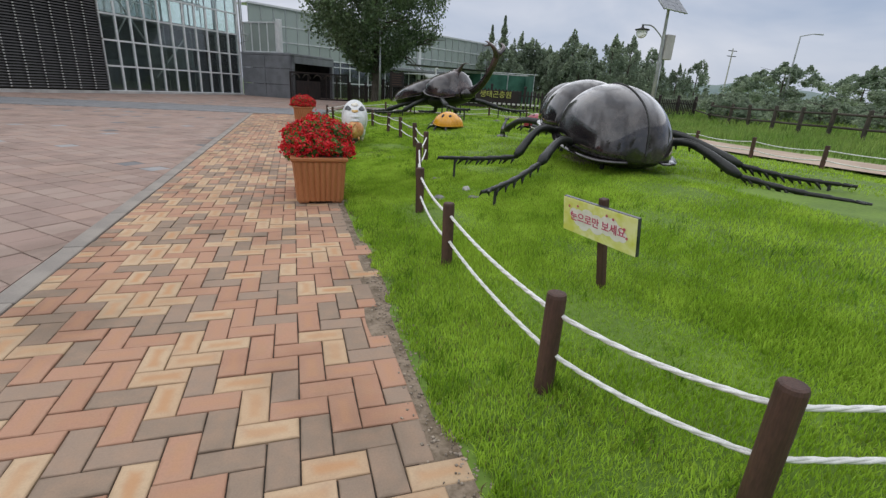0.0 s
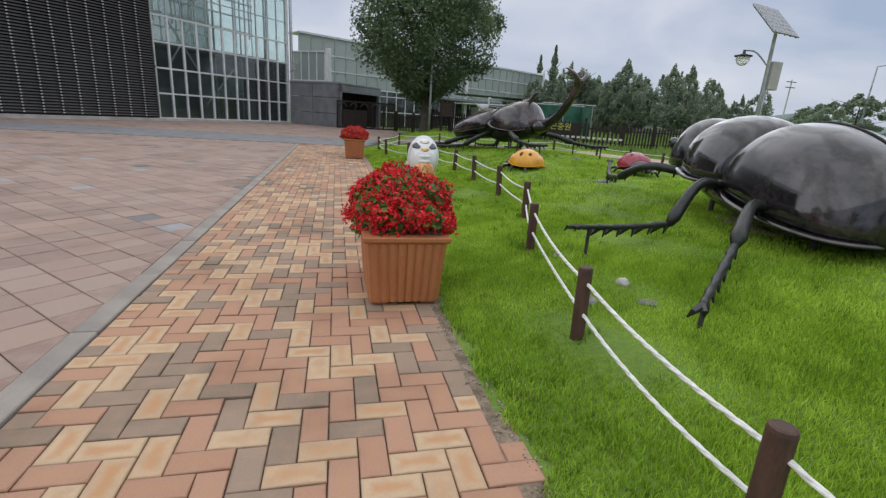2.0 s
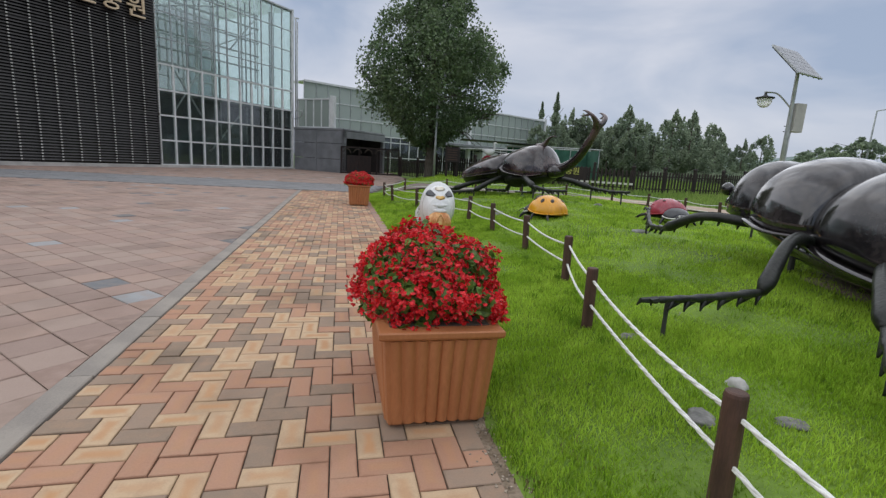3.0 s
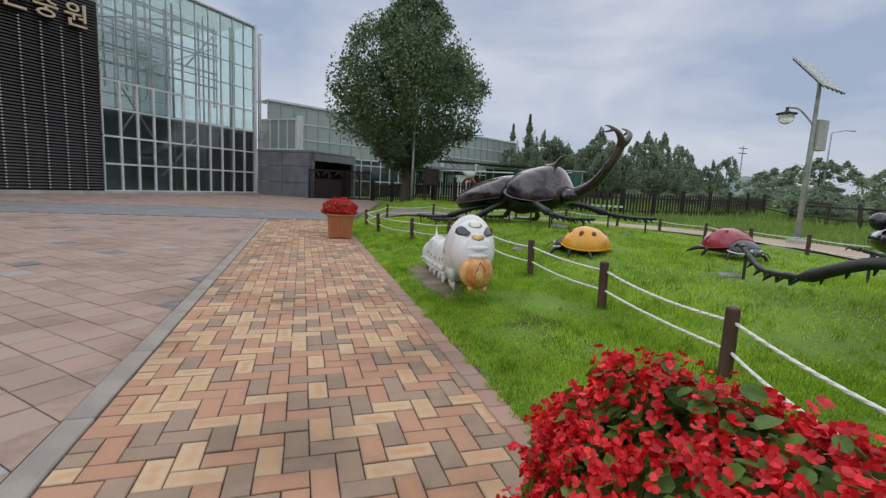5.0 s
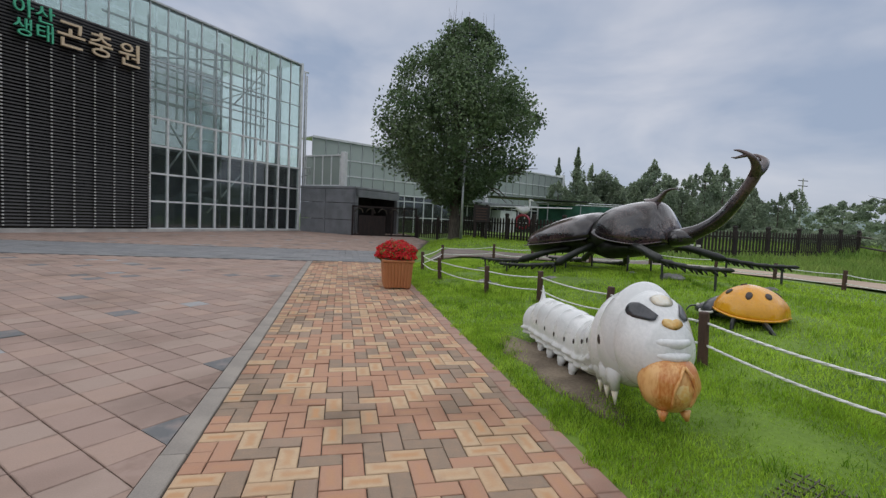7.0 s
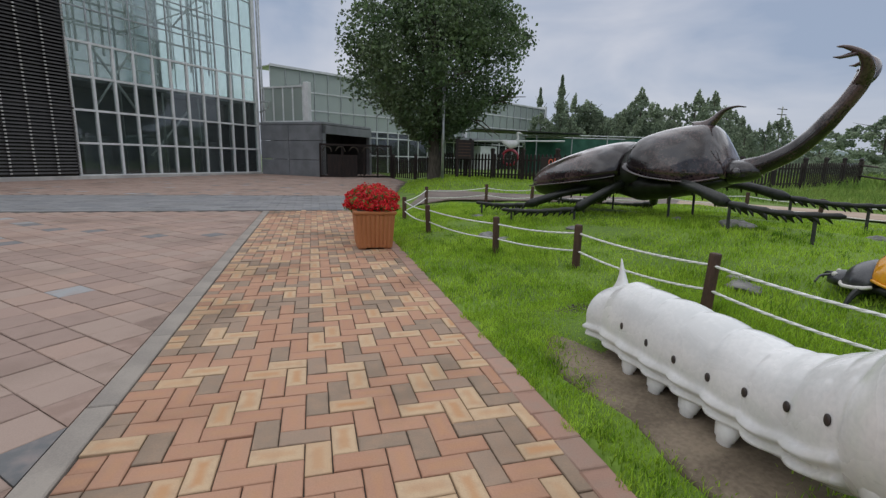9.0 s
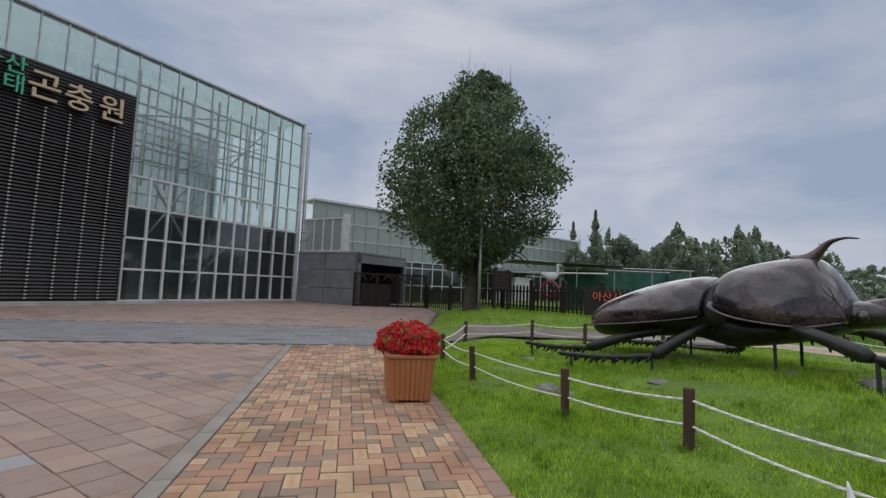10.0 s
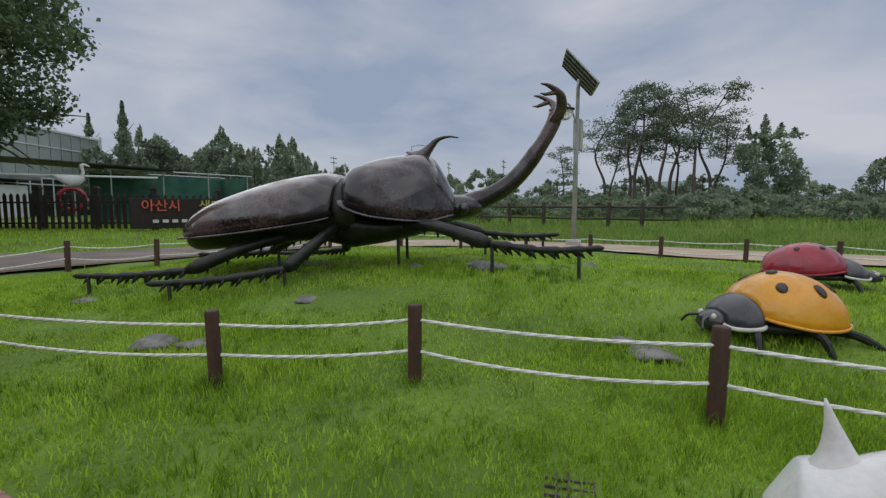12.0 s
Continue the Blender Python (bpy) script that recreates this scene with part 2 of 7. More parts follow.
M["leaf"] = surf("begonia_leaf", (0.06, 0.13, 0.018), (0.16, 0.27, 0.05), 9, 0.5, 0, 60, vary=0.4, thin=0.35)
M["petal"] = surf("begonia_petal", (0.55, 0.008, 0.015), (0.74, 0.022, 0.028), 9, 0.5, 0, 60, vary=0.35, thin=0.2)
# lighter leaf tone has the sky's sheen on the leaves painted in
M["tree_leaf"] = surf("tree_leaf", (0.07, 0.12, 0.05), (0.17, 0.235, 0.115), 0.8, 0.36, 0, 12, vary=0.45, thin=0.4)
# far leaves paler and greyer: the distance haze is put into their colour
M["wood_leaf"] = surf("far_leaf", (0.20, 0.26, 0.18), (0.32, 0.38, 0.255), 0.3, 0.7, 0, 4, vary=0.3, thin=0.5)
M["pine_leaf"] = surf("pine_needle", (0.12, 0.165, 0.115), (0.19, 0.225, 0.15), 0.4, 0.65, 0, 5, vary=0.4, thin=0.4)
M["bark"] = surf("bark", (0.055, 0.045, 0.035), (0.12, 0.10, 0.08), 6, 0.9, 0.6, 40, stretch=(3, 3, 0.6))
M["grass"] = surf("grass_blade", (0.26, 0.42, 0.033), (0.42, 0.59, 0.072), 1.7, 0.5, 0, 5, vary=0.35, thin=0.45, spec=0.2)
M["tuft"] = surf("coarse_grass", (0.10, 0.21, 0.015), (0.20, 0.33, 0.03), 0.9, 0.5, 0, 5, vary=0.35, thin=0.4, spec=0.2)
M["dry"] = surf("dry_thatch", (0.13, 0.09, 0.045), (0.24, 0.18, 0.09), 3, 0.8, 0, 20, vary=0.35, thin=0.2)
M["field"] = surf("field_grass", (0.15, 0.26, 0.045), (0.25, 0.34, 0.08), 0.5, 0.7, 0, 4, vary=0.35, thin=0.45)
M["frame_white"] = surf("white_aluminium", (0.58, 0.60, 0.60), (0.7, 0.72, 0.72), 3, 0.45, 0.05, 40)
M["steel"] = surf("galvanised_steel", (0.32, 0.34, 0.35), (0.48, 0.5, 0.5), 5, 0.45, 0.1, 60, metallic=0.6)
M["louvre"] = surf("black_louvre", (0.015, 0.0135, 0.013), (0.034, 0.031, 0.030), 1.2, 0.4, 0.05, 30)
M["clip"] = surf("grey_clip", (0.42, 0.41, 0.39), (0.58, 0.57, 0.54), 3, 0.5, 0.05, 40)
M["cladding"] = surf("grey_cladding", (0.15, 0.16, 0.17), (0.21, 0.22, 0.235), 1.5, 0.6, 0.05, 30)
# near-black that carries the shade of the entrance and indoor walls
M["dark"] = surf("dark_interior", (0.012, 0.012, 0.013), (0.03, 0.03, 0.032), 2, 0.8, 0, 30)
M["concrete"] = surf("pale_concrete", (0.36, 0.35, 0.33), (0.5, 0.49, 0.46), 2, 0.85, 0.3, 50)
M["letter"] = surf("cream_letter", (0.55, 0.42, 0.27), (0.66, 0.52, 0.36), 2, 0.5, 0.05, 40)
M["letter_green"] = surf("green_letter", (0.05, 0.38, 0.22), (0.08, 0.48, 0.28), 2, 0.5, 0.05, 40)
M["letter_red"] = surf("red_letter", (0.62, 0.10, 0.06), (0.75, 0.16, 0.09), 2, 0.5, 0.05, 40)
M["letter_olive"] = surf("yellow_letter", (0.40, 0.40, 0.08), (0.5, 0.5, 0.12), 2, 0.5, 0.05, 40)
M["sign_yellow"] = surf("sign_print", (0.66, 0.68, 0.12), (0.80, 0.80, 0.38), 7, 0.4, 0, 30)
M["sign_pale"] = surf("sign_cloud", (0.72, 0.72, 0.60), (0.82, 0.8, 0.75), 7, 0.4, 0, 30)
M["ink"] = surf("sign_ink", (0.50, 0.05, 0.13), (0.58, 0.08, 0.16), 7, 0.5, 0, 30)
M["green_net"] = surf("green_net", (0.02, 0.09, 0.06), (0.05, 0.16, 0.11), 2, 0.8, 0.1, 60)
M["rock"] = surf("field_stone", (0.12, 0.12, 0.11), (0.24, 0.235, 0.22), 4, 0.9, 0.7, 30, bump_dist=0.03)
M["solar"] = surf("solar_cell", (0.09, 0.10, 0.12), (0.15, 0.16, 0.18), 6, 0.3, 0, 40)
# the hills' haze is mixed into this bluish green
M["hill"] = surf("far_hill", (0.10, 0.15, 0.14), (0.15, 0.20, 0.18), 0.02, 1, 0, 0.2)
M["mesh_plastic"] = surf("turf_grid", (0.05, 0.045, 0.035), (0.13, 0.115, 0.09), 20, 0.7, 0.3, 80)

def scuff(m, tint, amount=0.5):
    """Rubbed streaks that dull the gloss, and pale specks of dried dirt."""
    t = m.node_tree
    b = t.nodes["Principled BSDF"]
    tc, mp = t.nodes.new("ShaderNodeTexCoord"), t.nodes.new("ShaderNodeMapping")
    mp.inputs["Scale"].default_value = (1.0, 2.2, 1.0)
    n1, n2 = t.nodes.new("ShaderNodeTexNoise"), t.nodes.new("ShaderNodeTexNoise")
    n1.inputs["Scale"].default_value, n1.inputs["Detail"].default_value, n1.inputs["Distortion"].default_value = 2.4, 9.0, 0.8
    n2.inputs["Scale"].default_value, n2.inputs["Detail"].default_value = 34.0, 2.0
    t.links.new(tc.outputs["Object"], mp.inputs["Vector"])
    t.links.new(mp.outputs["Vector"], n1.inputs["Vector"])
    t.links.new(tc.outputs["Object"], n2.inputs["Vector"])
    r1 = t.nodes.new("ShaderNodeMapRange")
    r1.inputs["From Min"].default_value, r1.inputs["From Max"].default_value = 0.38, 0.66
    r1.inputs["To Min"].default_value, r1.inputs["To Max"].default_value = 0.10, 0.10 + amount
    t.links.new(n1.outputs["Fac"], r1.inputs["Value"])
    t.links.new(r1.outputs["Result"], b.inputs["Roughness"])
    r3 = t.nodes.new("ShaderNodeMapRange")
    r3.inputs["From Min"].default_value, r3.inputs["From Max"].default_value = 0.42, 0.6
    r3.inputs["To Min"].default_value, r3.inputs["To Max"].default_value = b.inputs["Coat Weight"].default_value, 0.08
    t.links.new(n1.outputs["Fac"], r3.inputs["Value"])
    t.links.new(r3.outputs["Result"], b.inputs["Coat Weight"])
    r2 = t.nodes.new("ShaderNodeMapRange")
    r2.inputs["From Min"].default_value, r2.inputs["From Max"].default_value = 0.80, 0.86
    t.links.new(n2.outputs["Fac"], r2.inputs["Value"])
    mx = t.nodes.new("ShaderNodeMix")
    mx.data_type = "RGBA"
    t.links.new(r2.outputs["Result"], mx.inputs["Factor"])
    t.links.new(b.inputs["Base Color"].links[0].from_socket, mx.inputs["A"])
    mx.inputs["B"].default_value = (*tint, 1)
    t.links.new(mx.outputs["Result"], b.inputs["Base Color"])


scuff(M["black_shell"], (0.35, 0.34, 0.32), 0.13)
scuff(M["brown_shell"], (0.35, 0.33, 0.30), 0.15)
scuff(M["yellow"], (0.30, 0.16, 0.03), 0.4)
scuff(M["red"], (0.30, 0.12, 0.10), 0.4)
scuff(M["white"], (0.30, 0.30, 0.26), 0.4)

glass = bpy.data.materials.new("pavilion_glass")
glass.use_nodes = True
g_b = glass.node_tree.nodes["Principled BSDF"]
g_b.inputs["Base Color"].default_value = (0.60, 0.685, 0.68, 1)
g_b.inputs["Roughness"].default_value, g_b.inputs["IOR"].default_value = 0.03, 1.62
g_b.inputs["Transmission Weight"].default_value = 0.985
M["glass"] = glass
tinted = bpy.data.materials.new("tinted_glass")
tinted.use_nodes = True
g_b = tinted.node_tree.nodes["Principled BSDF"]
g_b.inputs["Base Color"].default_value = (0.34, 0.375, 0.38, 1)
g_b.inputs["Roughness"].default_value = 0.12
g_b.inputs["Transmission Weight"].default_value = 0.9
M["tinted"] = tinted
milky = bpy.data.materials.new("greenhouse_sheet")
milky.use_nodes = True
g_b = milky.node_tree.nodes["Principled BSDF"]
g_b.inputs["Base Color"].default_value = (0.37, 0.43, 0.395, 1)
g_b.inputs["Roughness"].default_value = 0.25
g_b.inputs["Transmission Weight"].default_value = 0.35
M["milky"] = milky
dark_glass = surf("dark_glazing", (0.006, 0.006, 0.007), (0.014, 0.014, 0.015), 0.6, 0.2, 0, 4)
M["dark_glass"] = dark_glass
lamp_glass = bpy.data.materials.new("lantern_glass")
lamp_glass.use_nodes = True
g_b = lamp_glass.node_tree.nodes["Principled BSDF"]
g_b.inputs["Base Color"].default_value = (0.85, 0.86, 0.84, 1)
g_b.inputs["Roughness"].default_value, g_b.inputs["Transmission Weight"].default_value = 0.15, 0.5
M["lamp_glass"] = lamp_glass

# ---- building blocks ----
rng = np.random.default_rng(7)


def smooth(a, b, v):
    k = np.clip((np.asarray(v, float) - a) / (b - a), 0, 1)
    return k * k * (3 - 2 * k)


def land(x, y):
    """Height of the ground: a level plaza that lifts a little towards the pavilion, and a lawn that swells to a low mound between the paths."""
    x, y = np.asarray(x, float), np.asarray(y, float)
    up = 0.006 * np.clip(y - 20, 0, 22)
    s = np.clip(x - 0.66 - 0.26 * np.clip(y - 19, 0, 30), 0, None)
    slope = 0.115 + 0.11 * smooth(20, 27, y)
    swell = 0.12 * np.exp(-((x - 5.3) ** 2 + (y - 14.4) ** 2) / 4.5)
    return up * (1 - smooth(0, 4, s)) + np.minimum(slope * s, 0.40 - 0.2 * np.maximum(smooth(7.6, 9.7, x), smooth(17.6, 20.2, y)) + 0.24 * smooth(23.0, 27, y)) + swell


def landz(x, y):
    return float(land(x, y))


def from_np(name, verts, faces):
    me = bpy.data.meshes.new(name)
    me.from_pydata([tuple(v) for v in np.asarray(verts).tolist()], [], [tuple(f) for f in faces])
    me.update()
    return me


def part(name, bm, material, parent, label="", smooth_faces=False):
    """Links a bmesh, or a ready mesh, as one mesh object under a thing or a part."""
    if isinstance(bm, bpy.types.Mesh):
        me = bm
    else:
        me = bpy.data.meshes.new(name)
        bmesh.ops.recalc_face_normals(bm, faces=bm.faces)
        bm.to_mesh(me)
        bm.free()
        if smooth_faces:
            me.polygons.foreach_set("use_smooth", [True] * len(me.polygons))
    if not me.materials:
        me.materials.append(material)
    ob = new(name, me)
    ob.parent = parent
    if label:
        tagged(ob, label)
    return ob


def empty(name, label, category, m=None, group="", kind=""):
    ob = new(name)
    ob.empty_display_size = 0.1
    if m is not None:
        ob.matrix_basis = m
    return tagged(ob, label, category, group, kind)


def single(name, bm, material, label, category, group="", kind="", smooth_faces=False):
    return tagged(part(name, bm, material, None, "", smooth_faces), label, category, group, kind)


def box(bm, x0, x1, y0, y1, z0, z1, bevel=0.0, m=None):
    r = bmesh.ops.create_cube(bm, size=1)
    vs = r["verts"]
    for v in vs:
        v.co = Vector((x0 + (v.co.x + 0.5) * (x1 - x0), y0 + (v.co.y + 0.5) * (y1 - y0), z0 + (v.co.z + 0.5) * (z1 - z0)))
    if bevel:
        es = {e for v in vs for e in v.link_edges}
        vs = bmesh.ops.bevel(bm, geom=list(es), offset=bevel, segments=1, affect="EDGES")["verts"] or vs
    if m is not None:
        bmesh.ops.transform(bm, matrix=m, verts=list({v for v in vs}))
    return bm


def tube(bm, pts, radii, n=10, cap=True):
    """A tube through points, with its own radius at each."""
    pts = [Vector(p) for p in pts]
    if not isinstance(radii, (list, tuple)):
        radii = [radii] * len(pts)
    rings, side = [], None
    for i, p in enumerate(pts):
        d = (pts[min(i + 1, len(pts) - 1)] - pts[max(i - 1, 0)]).normalized()
        if side is None:
            side = d.orthogonal().normalized()
        side = (side - d * side.dot(d)).normalized()
        up = d.cross(side)
        rings.append([bm.verts.new(p + (side * math.cos(a) + up * math.sin(a)) * radii[i]) for a in (2 * math.pi * k / n for k in range(n))])
    for a, b in zip(rings, rings[1:]):
        for k in range(n):
            bm.faces.new((a[k], a[(k + 1) % n], b[(k + 1) % n], b[k]))
    if cap:
        bm.faces.new(rings[0][::-1])
        bm.faces.new(rings[-1])
    return bm


def loft(bm, rings, cap=True, closed=True):
    """Faces between rows of points of equal length."""
    vs = [[bm.verts.new(p) for p in ring] for ring in rings]
    n = len(vs[0])
    for a, b in zip(vs, vs[1:]):
        for k in range(n if closed else n - 1):
            bm.faces.new((a[k], a[(k + 1) % n], b[(k + 1) % n], b[k]))
    if cap and closed:
        bm.faces.new(vs[0][::-1])
        bm.faces.new(vs[-1])
    return vs


def bez(p0, p1, p2, n=8):
    p0, p1, p2 = Vector(p0), Vector(p1), Vector(p2)
    return [p0 * (1 - t) ** 2 + p1 * 2 * t * (1 - t) + p2 * t * t for t in (i / n for i in range(n + 1))]


def spline(pts, n=6):
    """Points along a smooth curve through pts (Catmull-Rom)."""
    p = [Vector(q) for q in pts]
    p = [2 * p[0] - p[1]] + p + [2 * p[-1] - p[-2]]
    out = []
    for i in range(1, len(p) - 2):
        for k in range(n):
            t = k / n
            out.append(0.5 * (2 * p[i] + (p[i + 1] - p[i - 1]) * t + (2 * p[i - 1] - 5 * p[i] + 4 * p[i + 1] - p[i + 2]) * t * t + (3 * p[i] - p[i - 1] - 3 * p[i + 1] + p[i + 2]) * t ** 3))
    return out + [p[-2]]


def letters(text, size, depth, name="letter_mesh"):
    """A mesh of the words in the built-in font, in the x-y plane, centred."""
    cu = bpy.data.curves.new(name, "FONT")
    cu.body, cu.size, cu.extrude = text, size, depth
    cu.align_x, cu.align_y = "CENTER", "CENTER"
    cu.resolution_u, cu.offset = 3, size * 0.004
    tmp = bpy.data.objects.new(name, cu)
    scene.collection.objects.link(tmp)
    me = bpy.data.meshes.new_from_object(tmp.evaluated_get(bpy.context.evaluated_depsgraph_get()))
    bpy.data.objects.remove(tmp)
    bpy.data.curves.remove(cu)
    return me


def piece_uv(me):
    """Unwraps each paving piece: 0 to 1 across its top, nothing on its sides."""
    n = len(me.polygons) // 9
    uv = np.zeros((n, 36, 2))
    uv[:, 1], uv[:, 2], uv[:, 3] = (1, 0), (1, 1), (0, 1)
    layer = me.uv_layers.new(name="piece")
    layer.data.foreach_set("uv", uv.reshape(-1))
    return me


def slab_pieces(rects, thick=0.03, bev=0.004):
    """Verts and faces of many bevelled paving pieces: rows of centre x, y, top z, half length, half width, turn."""
    r = np.asarray(rects, float)
    n = len(r)
    c, s = np.cos(r[:, 5]), np.sin(r[:, 5])
    sx, sy = np.array([-1, 1, 1, -1]), np.array([-1, -1, 1, 1])
    V = np.zeros((n, 12, 3))
    for ring, (inset, dz) in enumerate(((bev, 0), (0, -bev), (0, -thick))):
        for k in range(4):
            lx, ly = sx[k] * (r[:, 3] - inset), sy[k] * (r[:, 4] - inset)
            V[:, ring * 4 + k] = np.stack([r[:, 0] + c * lx - s * ly, r[:, 1] + s * lx + c * ly, r[:, 2] + dz], 1)
    F = [(0, 1, 2, 3)] + [(a + 4, a % 4 + 5 if a < 3 else 4, (a + 1) % 4, a) for a in range(4)]
    F += [(a + 8, 8 + (a + 1) % 4, 4 + (a + 1) % 4, a + 4) for a in range(4)]
    F = np.array(F)
    return V.reshape(-1, 3), (F[None] + 12 * np.arange(n)[:, None, None]).reshape(-1, 4)

# ---- ground, plaza, brick path, footpath ----
def path_edge(y):
    """Where the brick path ends and the lawn begins."""
    y = np.asarray(y, float)
    return 0.50 + 0.16 * smooth(5.5, 8.5, y) + 0.25 * np.clip(y - 19.5, 0, 14) + (1 - 0.8 * smooth(6.0, 8.0, y)) * (0.02 * np.sin(y * 2.3) + 0.015 * np.sin(y * 7.1))


def paved(x, y):
    return (x < path_edge(y) - 0.01) & (y < 44) & (y > -12) & (x > -34)


def axis_steps(lo, hi, fine, far):
    core = np.arange(lo, hi + 1e-6, fine)
    out = np.array([3, 8, 18, 40, 90, 200, 450, 1000, 2200.0])
    return np.concatenate([lo - out[::-1], core, hi + out])


gx = np.unique(np.concatenate([axis_steps(-35, 32, 0.5, 1), np.arange(0.3, 1.4, 0.05), np.arange(1.4, 10, 0.25)]).round(3))
gy = np.unique(np.concatenate([axis_steps(-12, 46, 0.5, 1), np.arange(-1, 22, 0.25)]).round(3))
GX, GY = np.meshgrid(gx, gy)
GZ = land(np.clip(GX, -40, 60), np.clip(GY, -20, 60))
bump_h = 0.018 * np.sin(GX * 2.1 + 1.3 * np.sin(GY * 0.9)) * np.sin(GY * 1.7 + 0.7) + 0.012 * np.sin(GX * 5.3 + GY * 3.1)
on_pave = paved(GX, GY)
GZ = np.where(on_pave, GZ - 0.05, GZ + bump_h * smooth(0.6, 1.4, GX))
gi = np.arange(GX.size).reshape(GX.shape)
gf = np.stack([gi[:-1, :-1], gi[:-1, 1:], gi[1:, 1:], gi[1:, :-1]], -1).reshape(-1, 4)
ground = single("ground", from_np("ground", np.stack([GX, GY, GZ], -1).reshape(-1, 3), gf), M["soil"], "grassy ground with bare soil showing between the blades", "ground", kind="structure")
ground.data.polygons.foreach_set("use_smooth", [True] * len(ground.data.polygons))


def sheet(name, polys_z, material, label, category):
    bm = bmesh.new()
    for ring in polys_z:
        bm.faces.new([bm.verts.new(p) for p in ring])
    return single(name, bm, material, label, category, kind="structure")


def strip_sheet(name, left, right, dz, material, label, category, n=60):
    """A sheet between two lines on the ground, laid on it."""
    a, b = spline([(*p, 0) for p in left], 8), spline([(*p, 0) for p in right], 8)
    bm = bmesh.new()
    rows = []
    for p, q in zip(a, b):
        rows.append([bm.verts.new((*(p.lerp(q, k / 6)).xy, landz(*(p.lerp(q, k / 6)).xy) + dz)) for k in range(7)])
    for r0, r1 in zip(rows, rows[1:]):
        for k in range(6):
            bm.faces.new((r0[k], r0[k + 1], r1[k + 1], r1[k]))
    return single(name, bm, material, label, category, kind="structure", smooth_faces=True)


bm = bmesh.new()
ys = np.arange(-12, 44.01, 0.5)
rows = [[bm.verts.new((x, y, landz(min(x, 0.5), y) - 0.014)) for x in (-34, -20, -8, -1.6, float(path_edge(y)) - 0.04)] for y in ys]
for r0, r1 in zip(rows, rows[1:]):
    for k in range(4):
        bm.faces.new((r0[k], r0[k + 1], r1[k + 1], r1[k]))
pavement_bed = single("pavement", bm, M["bed"], "dark sand bed and joints of the paved plaza", "pavement", kind="structure")

BRICK = 0.118
herring = []
for i in range(-40, 40):
    for j in range(-30, 190):
        if (i - j) % 4 == 0:
            for cx, cy, a in ((i + 1, j + 0.5, 0.0), (i + 2.5, j, math.pi / 2)):
                herring.append((0.085 + cx * BRICK, 1.41 + cy * BRICK, a))
H = np.array(herring)
inside = lambda x, y: (x > -1.56) & (x < np.minimum(path_edge(y) - 0.03, 0.52)) & (y > -2.0) & (y < 21.0)
keep = (H[:, 0] > -1.50) & (H[:, 0] < np.minimum(path_edge(H[:, 1]) - 0.07, 0.50)) & (H[:, 1] > -2.0) & (H[:, 1] < 21.0)
halves = []
for x, y, a in H[~keep]:
    for s in (-0.5, 0.5):
        hx, hy = x + s * BRICK * math.cos(a), y + s * BRICK * math.sin(a)
        if inside(hx, hy) and -2 < hy < 21:
            halves.append((hx, hy, rng.normal(0, 0.002), BRICK / 2 - 0.0028, BRICK / 2 - 0.0028, 0.0))
H = H[keep]
H = H[np.argsort(H[:, 1], kind="stable")]
tops = rng.normal(0, 0.0022, len(H))
turns = rng.normal(0, 0.008, len(H))
near = (H[:, 1] > 1.0) & (H[:, 1] < 4.6)
near &= np.cumsum(near) <= 300
far_rects = np.stack([H[~near, 0], H[~near, 1], tops[~near], np.full((~near).sum(), BRICK - 0.0028), np.full((~near).sum(), BRICK / 2 - 0.0028), H[~near, 2] + turns[~near]], 1)
brick_path = empty("brick_path", "herringbone path of orange, tan and grey clay bricks", "path", kind="structure")
tagged(part("brick_field", piece_uv(from_np("brick_field", *slab_pieces(far_rects, 0.03, 0.003))), M["brick"], brick_path), kind="stuff")

tagged(part("half_bricks", piece_uv(from_np("half_bricks", *slab_pieces(halves, 0.03, 0.003))), M["brick"], brick_path), kind="stuff")

# edge course and kerb
edge_rects = []
y = 6.2
while y < 21.0:
    edge_rects.append((0.583 + rng.normal(0, 0.003), y, 0.009 + rng.normal(0, 0.0012), 0.073, 0.1145, rng.normal(0, 0.006)))
    y += 0.232
tagged(part("edge_course", piece_uv(from_np("edge_course", *slab_pieces(edge_rects, 0.03, 0.006))), M["edge_brick"], brick_path, "dull reddish-brown edge bricks"), kind="stuff")
kerb_line = empty("kerb", "grey granite kerb set flush beside the brick path", "kerb", kind="structure")
bm = bmesh.new()
box(bm, -0.07, 0.07, -0.496, 0.496, -0.06, 0.006, 0.006)
kerb_mesh = part("kerb_stone", bm, M["kerb"], kerb_line).data
kerb_line.children[0].location = (-1.645, -1.5, 0)
for k in range(1, 23):
    o = part("kerb_stone", kerb_mesh, M["kerb"], kerb_line)
    o.location = (-1.645 + rng.normal(0, 0.002), -1.5 + k, rng.normal(0, 0.0015))

# plaza pavers, laid on the diagonal
PAVER = 0.302
uu, vv = np.meshgrid(np.arange(-150, 150), np.arange(-150, 150))
c45 = math.sqrt(0.5)
px = -1.72 + PAVER * c45 * ((uu + 0.5) - (vv + 0.5)).ravel()
py = 9.70 + PAVER * c45 * ((uu + 0.5) + (vv + 0.5)).ravel()
zone_a = (px < -1.75) & (px > -26) & (py > -3) & (py < 21.0)
zone_b = (px < path_edge(py) - 0.2) & (px > -26) & (py > 25.2) & (py < 42)
sel = zone_a | zone_b
px, py = px[sel], py[sel]
near_p = (px > -5.0) & (px < -1.9) & (py > 5.0) & (py < 13.5)
near_p &= np.cumsum(near_p) <= 300
pz = land(np.minimum(px, 0.5), py) + rng.normal(0, 0.0016, len(px))
